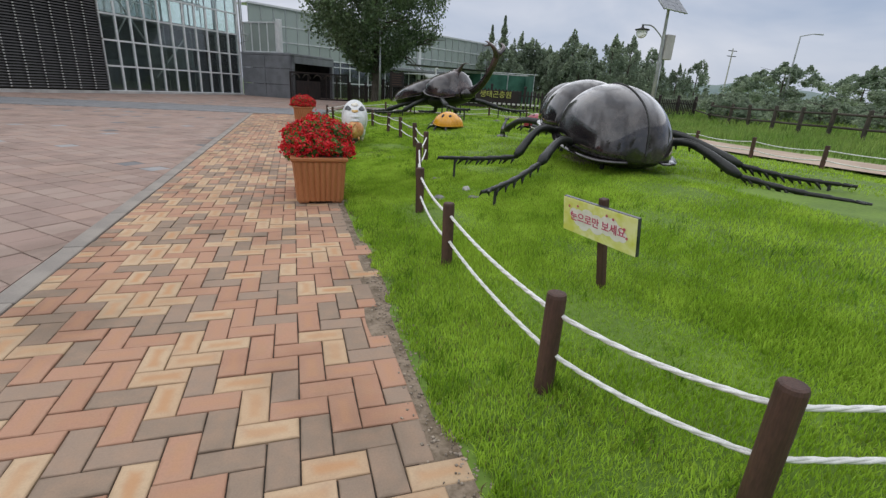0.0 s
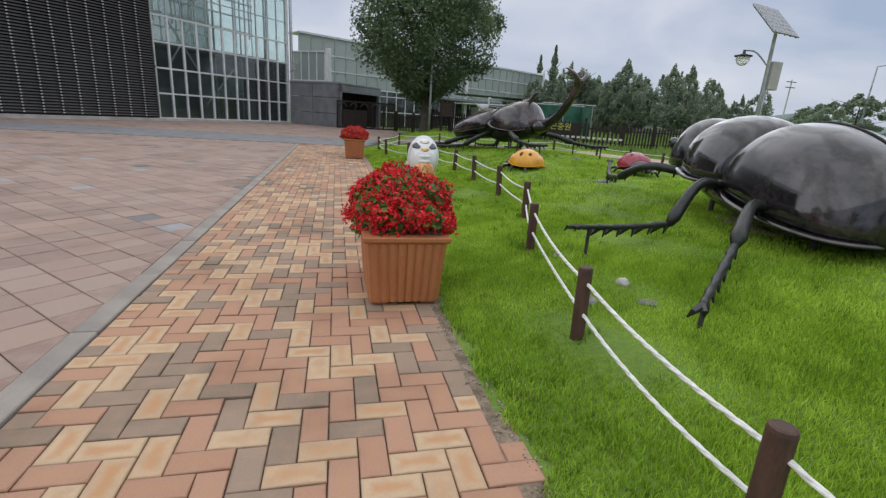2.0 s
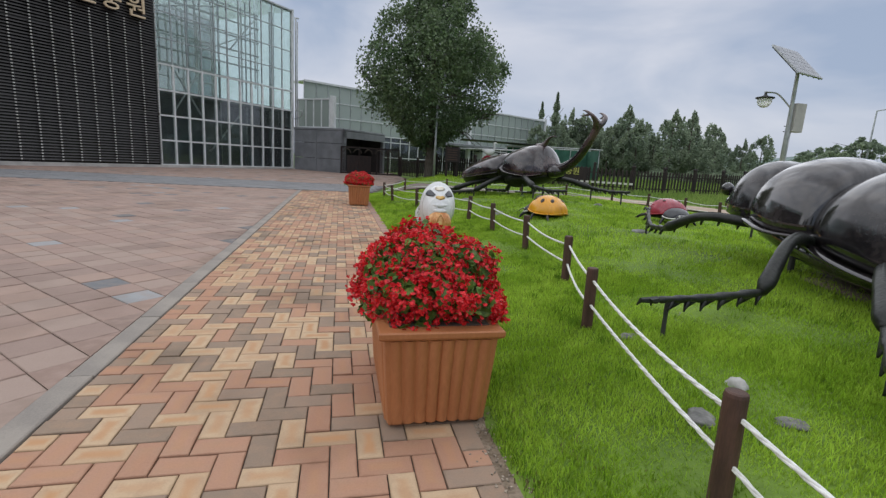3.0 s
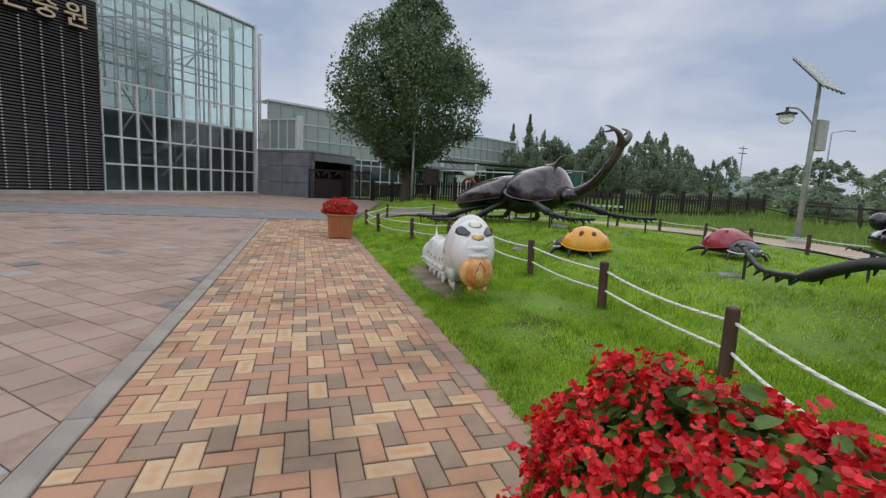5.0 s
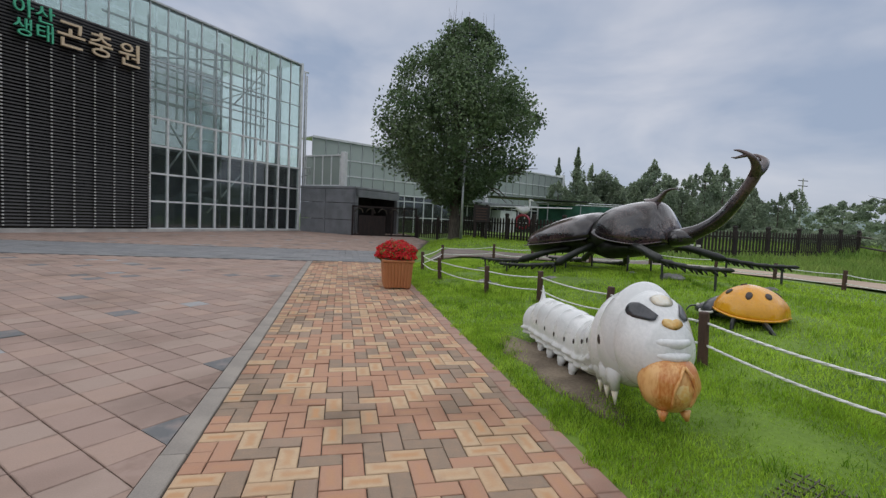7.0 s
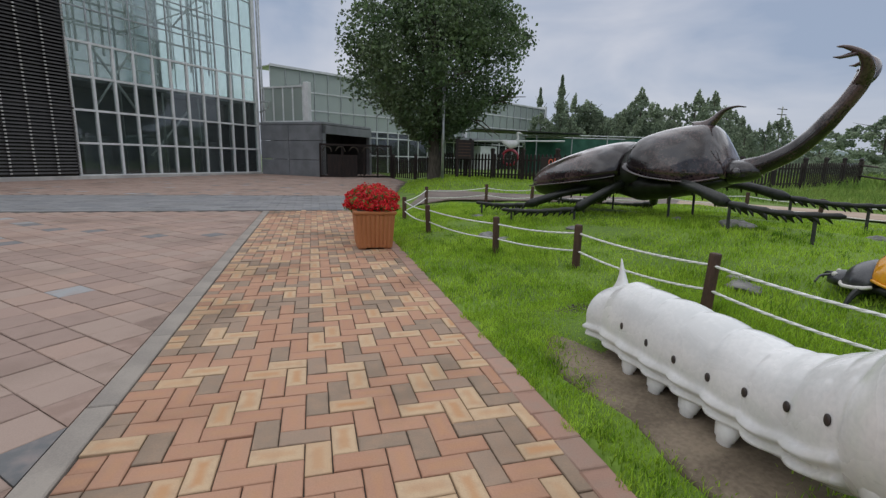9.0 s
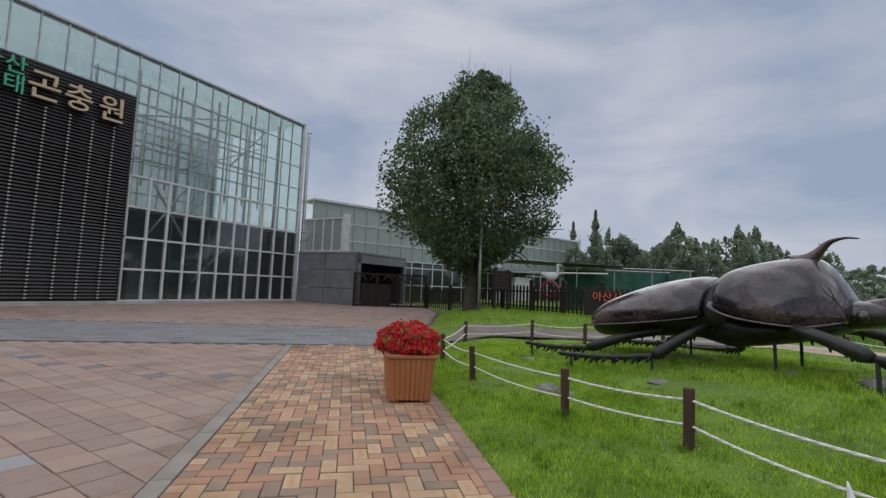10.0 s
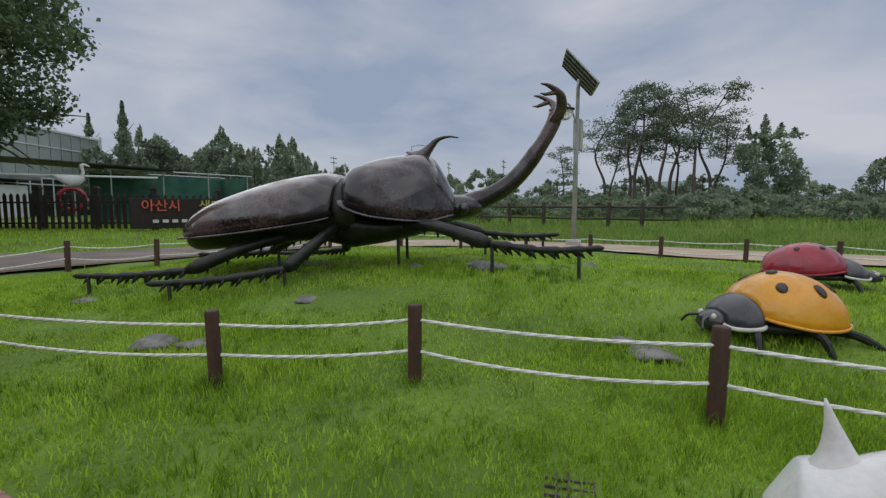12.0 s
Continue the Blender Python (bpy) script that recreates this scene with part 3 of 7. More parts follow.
P = np.stack([px, py, pz, np.full(len(px), PAVER / 2 - 0.003), np.full(len(px), PAVER / 2 - 0.003), np.full(len(px), math.pi / 4) + rng.normal(0, 0.003, len(px))], 1)
P_NEAR = P[near_p]
plaza = empty("plaza_paving", "pinkish square plaza pavers with a few grey ones", "paving", kind="structure")
tagged(part("paver_field", piece_uv(from_np("paver_field", *slab_pieces(P[~near_p], 0.03, 0.004))), M["paver"], plaza), kind="stuff")
# cut pieces that close the diagonal against the kerb
bm = bmesh.new()
for k in range(-16, 28):
    yc = 9.70 + (k + 0.5) * PAVER * 2 * c45
    if -3 < yc < 20.6:
        h = PAVER * c45 - 0.004
        a = [bm.verts.new(p) for p in ((-1.722, yc - h, 0.0), (-1.722, yc + h, 0.0), (-1.722 - h, yc, 0.0))]
        bm.faces.new(a)
r = bmesh.ops.extrude_face_region(bm, geom=bm.faces[:])
bmesh.ops.translate(bm, vec=(0, 0, -0.03), verts=[v for v in r["geom"] if isinstance(v, bmesh.types.BMVert)])
tagged(part("cut_pavers", bm, M["paver"], plaza), kind="stuff")
band = []
for j in range(19):
    for i in range(-60, 8):
        x, y = i * 0.42 + (j % 2) * 0.21, 21.22 + j * 0.212
        if x < float(path_edge(y)) - 0.3:
            band.append((x, y, landz(min(x, 0.5), y) + rng.normal(0, 0.0015), 0.207, 0.103, 0))
tagged(part("grey_band", piece_uv(from_np("grey_band", *slab_pieces(band, 0.03, 0.004))), M["paver_grey"], plaza, "band of blue-grey paving blocks"), kind="stuff")

footpath = strip_sheet("footpath", [(1.9, 20.9), (3.2, 21.2), (5.0, 20.9), (6.8, 20.4), (8.6, 19.5), (10.2, 17.8), (10.9, 15.6), (10.9, 13.4), (10.2, 11.5), (10.2, 9.3), (10.3, 7.0), (10.6, 4.0), (10.8, -2.0), (10.8, -9.0)],
                       [(3.0, 24.0), (4.2, 23.8), (6.0, 23.0), (8.0, 22.2), (10.2, 21.1), (12.0, 18.8), (12.9, 16.0), (12.9, 13.2), (12.4, 11.2), (12.4, 9.0), (12.5, 6.8), (12.8, 4.0), (13.0, -2.0), (13.0, -9.0)], 0.045, M["sand"], "sandy beige footpath round the lawn", "footpath")
asphalt = strip_sheet("road", [(1.75, 20.9), (3.2, 21.25), (5.0, 20.95), (6.8, 20.45), (8.6, 19.55)], [(2.9, 24.1), (4.2, 23.85), (6.0, 23.05), (8.0, 22.25), (10.2, 21.15)], 0.058, M["road"], "brown-grey paved footpath behind the rope fence", "road")

edge_ys = [-1.2 + 0.2 * k for k in range(52)]
strip_sheet("bare_edge", [(float(path_edge(y)) - 0.13, y) for y in edge_ys], [(float(path_edge(y)) + 0.07 + 0.035 * math.sin(y * 2.7) + 0.025 * math.sin(y * 9.1) - 0.05 * float(smooth(5, 8, y)), y) for y in edge_ys], -0.004, M["haunch"], "grey-brown earth and grit along the brick edge", "bare soil")
# grit and crumbs lying along that edge
grit_rects = []
for k in range(1500):
    y = rng.uniform(-0.5, 9.0)
    x = float(path_edge(y)) + rng.normal(0.01, 0.045)
    r = rng.uniform(0.002, 0.007)
    grit_rects.append((x, y, landz(x, y) + rng.uniform(0.0, 0.007), r, r * rng.uniform(0.5, 1.0), rng.uniform(0, 3.1)))
tagged(part("grit", from_np("grit", *slab_pieces(grit_rects, 0.012, 0.0015)), M["grit"], None), "loose grit and crumbs along the brick edge", "grit", kind="stuff")

# ---- rope fence round the lawn ----
POSTS = [(4.3, -0.2), (2.75, 0.35), (1.33, 0.785), (1.01, 1.545), (1.045, 3.105), (1.192, 4.515), (1.62, 6.28), (2.048, 7.49), (2.248, 9.065), (2.305, 10.67), (2.285, 12.125), (2.135, 13.71), (1.68, 14.87), (1.286, 16.9), (1.2, 18.6), (2.18, 20.85),
         (3.82, 20.92), (4.75, 20.14), (6.4, 19.7), (7.9, 19.0), (9.1, 17.9), (9.6, 16.6), (9.75, 15.1), (9.7, 13.72), (9.7, 12.4), (9.7, 11.0), (9.75, 9.65), (9.8, 8.08), (9.87, 6.57), (9.95, 5.0), (10.1, 3.4), (10.2, 1.8), (10.3, 0.2)]
rope_fence = empty("rope_fence", "low brown post fence with two white ropes round the lawn", "fence")
bm = bmesh.new()
loft(bm, [[(r * math.cos(a), r * math.sin(a), z) for a in (math.pi * k / 8 for k in range(16))] for r, z in ((0.042, -0.25), (0.042, 0.46), (0.039, 0.473), (0.030, 0.477))])
post_mesh = None
for k, (x, y) in enumerate(POSTS):
    if post_mesh is None:
        o = part("post", bm, M["post"], rope_fence, smooth_faces=False)
        post_mesh = o.data
    else:
        o = part("post", post_mesh, M["post"], rope_fence)
    o.matrix_basis = pose(x, y, landz(x, y), rng.normal(0, 1.2), rng.normal(0, 1.2), 37 * k)


def rope(p, q, sag, r=0.0095):
    """A twisted rope that hangs between two points."""
    bm = bmesh.new()
    p, q = Vector(p), Vector(q)
    L = (q - p).length
    n = max(10, int(L / 0.05))
    pts = [p.lerp(q, i / n) - Vector((0, 0, sag * 4 * (i / n) * (1 - i / n))) for i in range(n + 1)]
    d = (q - p).normalized()
    s = d.cross(Vector((0, 0, 1))).normalized()
    u = s.cross(d)
    for ph in (0, 2.094, 4.189):
        tube(bm, [c + (s * math.cos(ph + i * 1.15) + u * math.sin(ph + i * 1.15)) * r * 0.55 for i, c in enumerate(pts)], r * 0.72, 5, cap=False)
    return bm


for (x0, y0), (x1, y1) in zip(POSTS, POSTS[1:]):
    for h in (0.385, 0.195):
        part("rope", rope((x0, y0, landz(x0, y0) + h), (x1, y1, landz(x1, y1) + h), rng.uniform(0.02, 0.055)), M["rope"], rope_fence, smooth_faces=True)


# ---- planters ----
def planter(m, label, seed, high=1.0):
    """A deep ribbed planter, its front at y = 0, with a rounded mound of begonias."""
    rs = np.random.default_rng(seed)
    top = empty("flower_planter", label, "planter", m, group="planters on the brick path")
    HW, HD = 0.295, 0.46
    bm = bmesh.new()
    rings = []
    for z, k_ in ((0.03, 0.81), (0.10, 0.83), (0.50, 0.925)):
        ring = []
        for side in range(4):
            w, d = (HW * k_, HD - HW * (1 - k_)) if side % 2 == 0 else (HD - HW * (1 - k_), HW * k_)
            ribs = 8 if side % 2 == 0 else 13
            for k in range(78):
                f = k / 78 * 2 - 1
                rib = 0.017 * abs(math.sin(math.pi * ribs * (f + 0.94) / 1.88)) ** 0.7 if abs(f) < 0.94 else 0.006
                ring.append(Matrix.Rotation(side * math.pi / 2, 3, "Z") @ Vector((f * w, -d - rib, z)))
        rings.append([p + Vector((0, HD, 0)) for p in ring])
    loft(bm, rings)
    part("body", bm, M["planter"], top)
    bm = bmesh.new()
    loft(bm, [[(sx * (HW + o_), HD + sy * (HD + o_), z) for sx, sy in ((-1, -1), (1, -1), (1, 1), (-1, 1))] for z, o_ in ((0.495, -0.022), (0.512, 0.004), (0.522, 0.009), (0.545, 0.010), (0.551, 0.004))])
    part("rim", bm, M["planter"], top, "projecting rim")
    for sx in (-1, 1):
        for sy in (-1, 1):
            bm = bmesh.new()
            box(bm, sx * 0.18 - 0.055, sx * 0.18 + 0.055, HD + sy * 0.33 - 0.055, HD + sy * 0.33 + 0.055, 0, 0.035, 0.006)
            part("foot", bm, M["planter"], top)
    bm = bmesh.new()
    loft(bm, [[(k_ * sx * HW, HD + k_ * sy * HD, z) for sx, sy in ((-1, -1), (1, -1), (1, 1), (-1, 1))] for k_, z in ((0.72, 0.3), (0.84, 0.556))])
    part("earth", bm, M["bed"], top)

    def mound(n, r0, r1, c0):
        a, c = rs.uniform(0, 2 * math.pi, n), rs.uniform(c0, 1, n)
        rr = np.sqrt(np.clip(1 - c * c, 0, 1))
        k = rs.uniform(r0, r1, n) * (1 + 0.06 * np.sin(3 * a + seed) + 0.05 * np.sin(5 * a + 6 * c) + 0.06 * np.sin(2 * a + 9 * c + seed) + 0.03 * np.sin(13 * a + 11 * c))
        d = np.stack([rr * np.cos(a), rr * np.sin(a), c], 1)
        return d * k[:, None] * np.array([0.385, 0.60, 0.345 * high]) + np.array([0.015, HD + 0.14, 0.62]), d

    def frame_of(d, wild):
        n = len(d)
        nrm = d + wild * rs.normal(size=(n, 3))
        nrm /= np.linalg.norm(nrm, axis=1)[:, None]
        u = np.cross(nrm, rs.normal(size=(n, 3)))
        u /= np.linalg.norm(u, axis=1)[:, None]
        return nrm, u, np.cross(nrm, u)

    def leaf_mesh(n):
        """Round cupped leaves with a fold along the rib."""
        c, d = mound(n, 0.55, 1.0, -0.45)
        nrm, u, v = frame_of(d, 0.5)
        s = rs.uniform(0.6, 1.25, n)[:, None] * 0.026
        rim = [c + s * (u * math.cos(q) + v * math.sin(q) * 0.82 + nrm * (0.30 * abs(math.sin(q)) - 0.1)) for q in (math.pi * k / 4 for k in range(8))]
        V = np.stack(rim, 1).reshape(-1, 3)
        F = (np.array([[0, 1, 2, 3], [0, 3, 4, 4], [0, 4, 5, 6], [0, 6, 7, 7]])[None] + 8 * np.arange(n)[:, None, None]).reshape(-1, 4)
        return from_np("foliage", V, [tuple(dict.fromkeys(f)) for f in F.tolist()])

    def flower_mesh(clusters, per):
        """Small open flowers of four ruffled petals, in loose clusters."""
        c0, d0 = mound(clusters, 0.93, 1.05, -0.22)
        pick = np.repeat(np.arange(clusters), rs.integers(1, per + 1, clusters))
        n = len(pick)
        c = c0[pick] + rs.normal(size=(n, 3)) * 0.013
        nrm, u, v = frame_of(d0[pick], 0.9)
        V, F = [], []
        for k in range(4):
            q = k * math.pi / 2
            e = u * math.cos(q) + v * math.sin(q)
            g = v * math.cos(q) - u * math.sin(q)
            s = (rs.uniform(0.75, 1.2, n) * (0.0132 if k % 2 else 0.0102))[:, None]
            up = rs.uniform(0.1, 0.75, n)[:, None]
            V += [c, c + s * (0.62 * e + 0.62 * g + up * 0.45 * nrm), c + s * (1.12 * e + 0.3 * g + up * nrm), c + s * (1.05 * e - 0.35 * g + up * 1.1 * nrm), c + s * (0.62 * e - 0.62 * g + up * 0.4 * nrm)]
            F.append([5 * k, 5 * k + 1, 5 * k + 2])
            F.append([5 * k, 5 * k + 2, 5 * k + 3])
            F.append([5 * k, 5 * k + 3, 5 * k + 4])
        V = np.stack(V, 1).reshape(-1, 3)
        F = (np.array(F)[None] + 20 * np.arange(n)[:, None, None]).reshape(-1, 3)
        return from_np("blossom", V, F)

    tagged(part("leaves", leaf_mesh(4600), M["leaf"], top, "dense green begonia leaves"), kind="stuff")
    tagged(part("blossom", flower_mesh(1750, 5), M["petal"], top, "mass of small red begonia flowers"), kind="stuff")
    return top


planter(pose(0.243, 5.23, 0.0) @ Matrix.Diagonal((1.0, 1.0, 0.935, 1)), "deep ribbed terracotta-coloured planter heaped with red begonias, fuller mound", 3)
planter(pose(0.275, 15.93, 0.0, 0, 0, -2), "deep ribbed terracotta-coloured planter with red begonias near the path's end", 11, 0.72)

# ---- giant insect figures ----
def spiny_leg(pts, radii, spines=0, spine=0.05, n=10, down=True):
    """A jointed leg: a thick ridged thigh to the knee, then a thorny foot of beaded joints."""
    bm = bmesh.new()
    if spines == 0:
        sp = spline(pts, 4)
        tube(bm, sp, [float(np.interp(i / (len(sp) - 1), np.linspace(0, 1, len(radii)), radii)) for i in range(len(sp))], 8)
        return bm
    r = radii[1]
    thigh = spline(pts[:3], 6)
    k = len(thigh) - 1
    tube(bm, thigh, [r * float(np.interp(i / k, [0, 0.15, 0.5, 0.85, 0.96, 1], [0.7, 0.9, 0.75, 0.95, 1.1, 0.6])) for i in range(k + 1)], 10)
    # a ridge along the upper side
    tube(bm, [p + Vector((0, 0, r * 0.62)) for p in thigh[1:-1]], r * 0.3, 5)
    for i in range(2, k, 2):
        d = (thigh[i + 1] - thigh[i - 1]).normalized()
        p = thigh[i]
        tube(bm, [p, p + Vector((0, 0, -1)) * (r + spine * 0.5) + d * 0.02], [r * 0.45, 0.008], 5)
    foot = spline(pts[2:], 12)
    m = len(foot) - 1
    beads = 5
    rr = []
    for i in range(m + 1):
        f = i / m * beads
        rr.append(r * (0.62 - 0.22 * i / m) * (0.72 + 0.42 * (f - math.floor(f)) if i < m else 0.4))
    tube(bm, foot, rr, 7)
    for j in range(spines):
        i = min(m - 1, int(m * (0.06 + 0.90 * j / spines)))
        d = (foot[i + 1] - foot[i]).normalized()
        p = foot[i]
        side = d.cross(Vector((0, 0, 1))) * (0.35 if j % 2 else -0.35)
        dirn = (Vector((0, 0, -1)) + 0.45 * d + side).normalized()
        tube(bm, [p - d * 0.03, p + dirn * (rr[i] + spine)], [rr[i] * 0.95, 0.006], 6)
    return bm


def shell_rings(profile, n=28, low=0.0):
    """Rings of a domed shell: rows of u, half width, rim z, crown z, and the share of the flank's bulge."""
    rings = []
    for u, w, z0, z1 in profile:
        ring = []
        for k in range(n + 1):
            a = math.pi * k / n
            ring.append((u, -w * math.cos(a), z0 + (z1 - z0) * math.sin(a) ** 0.85))
        rings.append(ring)
    return rings


def shell(profile, n=28, thick=0.05, ridge=None):
    """A closed domed shell with an underside, rounded over the top."""
    bm = bmesh.new()
    dense = []
    P = np.array(profile, float)
    ts = np.linspace(0, len(P) - 1, (len(P) - 1) * 5 + 1)
    C = spline([Vector((p[0], p[1], p[2])) for p in P], 5)
    D = spline([Vector((p[3], 0, 0)) for p in P], 5)
    for c, d in zip(C, D):
        dense.append((c.x, max(0.004, c.y), c.z, d.x))
    rings = shell_rings(dense, n)
    full = []
    for ring, (u, w, z0, z1) in zip(rings, dense):
        under = [(u, w * math.cos(math.pi * k / 8), z0 - thick * math.sin(math.pi * k / 8)) for k in range(1, 8)]
        full.append(ring + under)
    loft(bm, full)
    return bm


def belly(profile, n=20):
    """A rounded underside: rows of u, half width, top z, bottom z."""
    bm = bmesh.new()
    C = spline([Vector((p[0], p[1], p[2])) for p in profile], 4)
    D = spline([Vector((p[3], 0, 0)) for p in profile], 4)
    rings = []
    for c, d in zip(C, D):
        mid, h = (c.z + d.x) / 2, (c.z - d.x) / 2
        rings.append([(c.x, max(0.004, c.y) * math.cos(2 * math.pi * k / n), mid + h * math.sin(2 * math.pi * k / n)) for k in range(n)])
    loft(bm, rings)
    return bm


def flange(bm, sp, wide, thick=0.022, drop=0.02):
    """A flat lip that runs along a line and sticks out sideways, on both sides of the figure."""
    for s in (1, -1):
        rings = []
        for i, p in enumerate(sp):
            d = sp[min(i + 1, len(sp) - 1)] - sp[max(i - 1, 0)]
            out = Vector((-d.y, d.x, 0)).normalized()
            if out.y < 0 or (abs(out.y) < 0.2 and out.x > 0 and p.x < -1):
                out = -out
            a, b = p - out * wide * 0.5, p + out * wide * 0.5
            ring = [a, b - Vector((0, 0, drop)), b - Vector((0, 0, drop + thick)), a - Vector((0, 0, thick))]
            rings.append([(q.x, s * q.y, q.z) for q in ring])
        loft(bm, rings)


def figure(top):
    """Joins the shapes of a statue into its one mesh."""
    bm, mats = bmesh.new(), []
    for o in list(top.children):
        mat = o.data.materials[0]
        if mat not in mats:
            mats.append(mat)
        k = len(bm.faces)
        bm.from_mesh(o.data)
        bm.faces.ensure_lookup_table()
        for f in bm.faces[k:]:
            f.material_index = mats.index(mat)
        bpy.data.objects.remove(o)
    me = bpy.data.meshes.new("statue")
    bm.to_mesh(me)
    bm.free()
    for mat in mats:
        me.materials.append(mat)
    ob = new("statue", me)
    nm, keys = top.name, {k: top[k] for k in ("label", "category", "group") if k in top.keys()}
    ob.matrix_basis = top.matrix_basis.copy()
    bpy.data.objects.remove(top)
    ob.name = nm
    return tagged(ob, **keys)


def squeeze(top, waist, k_rear, k_front, k_up):
    """Sets the waist of a figure back, draws its two halves in and lowers what rises above its back."""
    for o in top.children:
        for v in o.data.vertices:
            v.co.x = waist + v.co.x * (k_front if v.co.x > 0 else k_rear)
            if v.co.z > 2.0:
                v.co.z = 2.0 + (v.co.z - 2.0) * k_up


def rhino_beetle(m):
    """Forward is +x. One figure: wing cases, thorax with a hook, head with a long forked horn, six legs on stakes."""
    top = empty("rhinoceros_beetle_statue", "giant glossy dark-brown rhinoceros beetle statue standing on iron stakes", "statue", m)
    bm = shell([(-2.45, 0.05, 0.98, 1.03), (-2.36, 0.38, 0.99, 1.22), (-2.0, 0.66, 1.01, 1.41), (-1.4, 0.80, 1.05, 1.59), (-0.8, 0.83, 1.11, 1.71), (-0.3, 0.78, 1.17, 1.76), (-0.04, 0.68, 1.22, 1.72)])
    part("wing_cases", bm, M["brown_shell"], top, smooth_faces=True)
    bm = bmesh.new()
    sp = spline([(-2.45, 0.0, 0.98), (-2.37, 0.40, 0.985), (-2.0, 0.68, 1.005), (-1.4, 0.82, 1.045), (-0.8, 0.85, 1.105), (-0.3, 0.80, 1.165), (-0.06, 0.68, 1.215)], 5)
    flange(bm, sp[2:], 0.11, 0.02, 0.015)
    part("rim", bm, M["brown_shell"], top, smooth_faces=True)
    bm = bmesh.new()
    tube(bm, spline([(-2.40, 0, 1.15), (-2.0, 0, 1.405), (-1.4, 0, 1.585), (-0.8, 0, 1.705), (-0.1, 0, 1.735)], 5), 0.012, 5)
    part("seam", bm, M["spot"], top)
    part("abdomen", belly([(-2.40, 0.10, 1.02, 0.84), (-2.28, 0.42, 1.14, 0.78), (-1.9, 0.58, 1.22, 0.80), (-1.2, 0.64, 1.30, 0.84), (-0.5, 0.54, 1.36, 0.88), (0.1, 0.5, 1.36, 0.78)]), M["limb"], top, smooth_faces=True)
    part("waist", belly([(-0.20, 0.58, 1.66, 0.86), (0.0, 0.60, 1.70, 0.84), (0.22, 0.56, 1.64, 0.86)]), M["limb"], top, smooth_faces=True)
    bm = shell([(0.06, 0.56, 1.42, 1.74), (0.16, 0.70, 1.32, 1.84), (0.45, 0.78, 1.22, 1.92), (0.85, 0.72, 1.16, 1.97), (1.10, 0.60, 1.15, 1.93), (1.26, 0.50, 1.17, 1.70), (1.38, 0.40, 1.22, 1.45)])
    part("thorax", bm, M["brown_shell"], top, smooth_faces=True)
    bm = bmesh.new()
    sp = spline([(0.06, 0.60, 1.42), (0.16, 0.73, 1.32), (0.45, 0.80, 1.22), (0.85, 0.74, 1.16), (1.10, 0.62, 1.15), (1.36, 0.42, 1.21)], 5)
    flange(bm, sp, 0.11, 0.02, 0.015)
    part("thorax_rim", bm, M["brown_shell"], top, smooth_faces=True)
    part("chest", belly([(0.05, 0.5, 1.3, 0.78), (0.5, 0.62, 1.25, 0.84), (1.0, 0.5, 1.2, 0.95), (1.35, 0.3, 1.2, 1.08)]), M["limb"], top, smooth_faces=True)
    bm = bmesh.new()
    tube(bm, spline([(0.90, 0, 1.88), (1.04, 0, 2.03), (1.17, 0, 2.235), (1.32, 0, 2.30), (1.45, 0, 2.27)], 5), [0.2, 0.17, 0.13, 0.1, 0.085, 0.075, 0.066, 0.058, 0.052, 0.047, 0.043, 0.04, 0.036, 0.032, 0.028, 0.026, 0.023, 0.02, 0.017, 0.015, 0.01], 12)
    part("thorax_horn", bm, M["brown_shell"], top, smooth_faces=True)
    part("head", belly([(1.22, 0.20, 1.42, 1.08), (1.42, 0.26, 1.44, 1.10), (1.62, 0.22, 1.42, 1.14), (1.74, 0.10, 1.36, 1.20)]), M["black_shell"], top, smooth_faces=True)
    bm = bmesh.new()
    for s in (-1, 1):
        bmesh.ops.create_uvsphere(bm, u_segments=12, v_segments=8, radius=0.07, matrix=Matrix.Translation((1.5, s * 0.24, 1.26)))
    part("eyes", bm, M["black_shell"], top, smooth_faces=True)
    bm = bmesh.new()
    sp = spline([(1.50, 0, 1.30), (1.80, 0, 1.40), (2.12, 0, 1.60), (2.41, 0, 1.95), (2.58, 0, 2.35), (2.66, 0, 2.68), (2.63, 0, 2.80)], 6)
    rr = [float(np.interp(i / (len(sp) - 1), [0, 0.2, 0.6, 0.85, 1], [0.15, 0.12, 0.10, 0.092, 0.06])) for i in range(len(sp))]
    tube(bm, sp, rr, 12)
    for s in (-1, 1):
        tube(bm, spline([(2.62, 0, 2.48), (2.70, s * 0.12, 2.74), (2.67, s * 0.25, 2.98), (2.53, s * 0.30, 3.14), (2.43, s * 0.31, 3.18)], 4), [0.088, 0.085, 0.085, 0.08, 0.075, 0.07, 0.065, 0.06, 0.055, 0.05, 0.045, 0.04, 0.035, 0.03, 0.025, 0.02, 0.008], 10)
        tube(bm, [(2.62, s * 0.27, 3.02), (2.48, s * 0.34, 2.96), (2.42, s * 0.36, 2.98)], [0.05, 0.03, 0.008], 7)
    part("head_horn", bm, M["brown_shell"], top, "long forked horn curving upward", smooth_faces=True)
    for s in (-1, 1):
        legs = (
            [(0.75, s * 0.45, 1.08), (1.2, s * 0.82, 1.06), (1.77, s * 1.10, 0.88), (2.35, s * 1.2, 0.81), (2.93, s * 1.2, 0.82)],
            [(-0.02, s * 0.45, 1.08), (-0.18, s * 0.82, 0.92), (-0.46, s * 1.20, 0.65), (-1.2, s * 1.45, 0.58), (-1.95, s * 1.6, 0.57)],
            [(-0.75, s * 0.45, 0.98), (-1.2, s * 0.75, 0.86), (-1.8, s * 1.1, 0.64), (-2.5, s * 1.17, 0.60), (-3.25, s * 1.2, 0.61)])
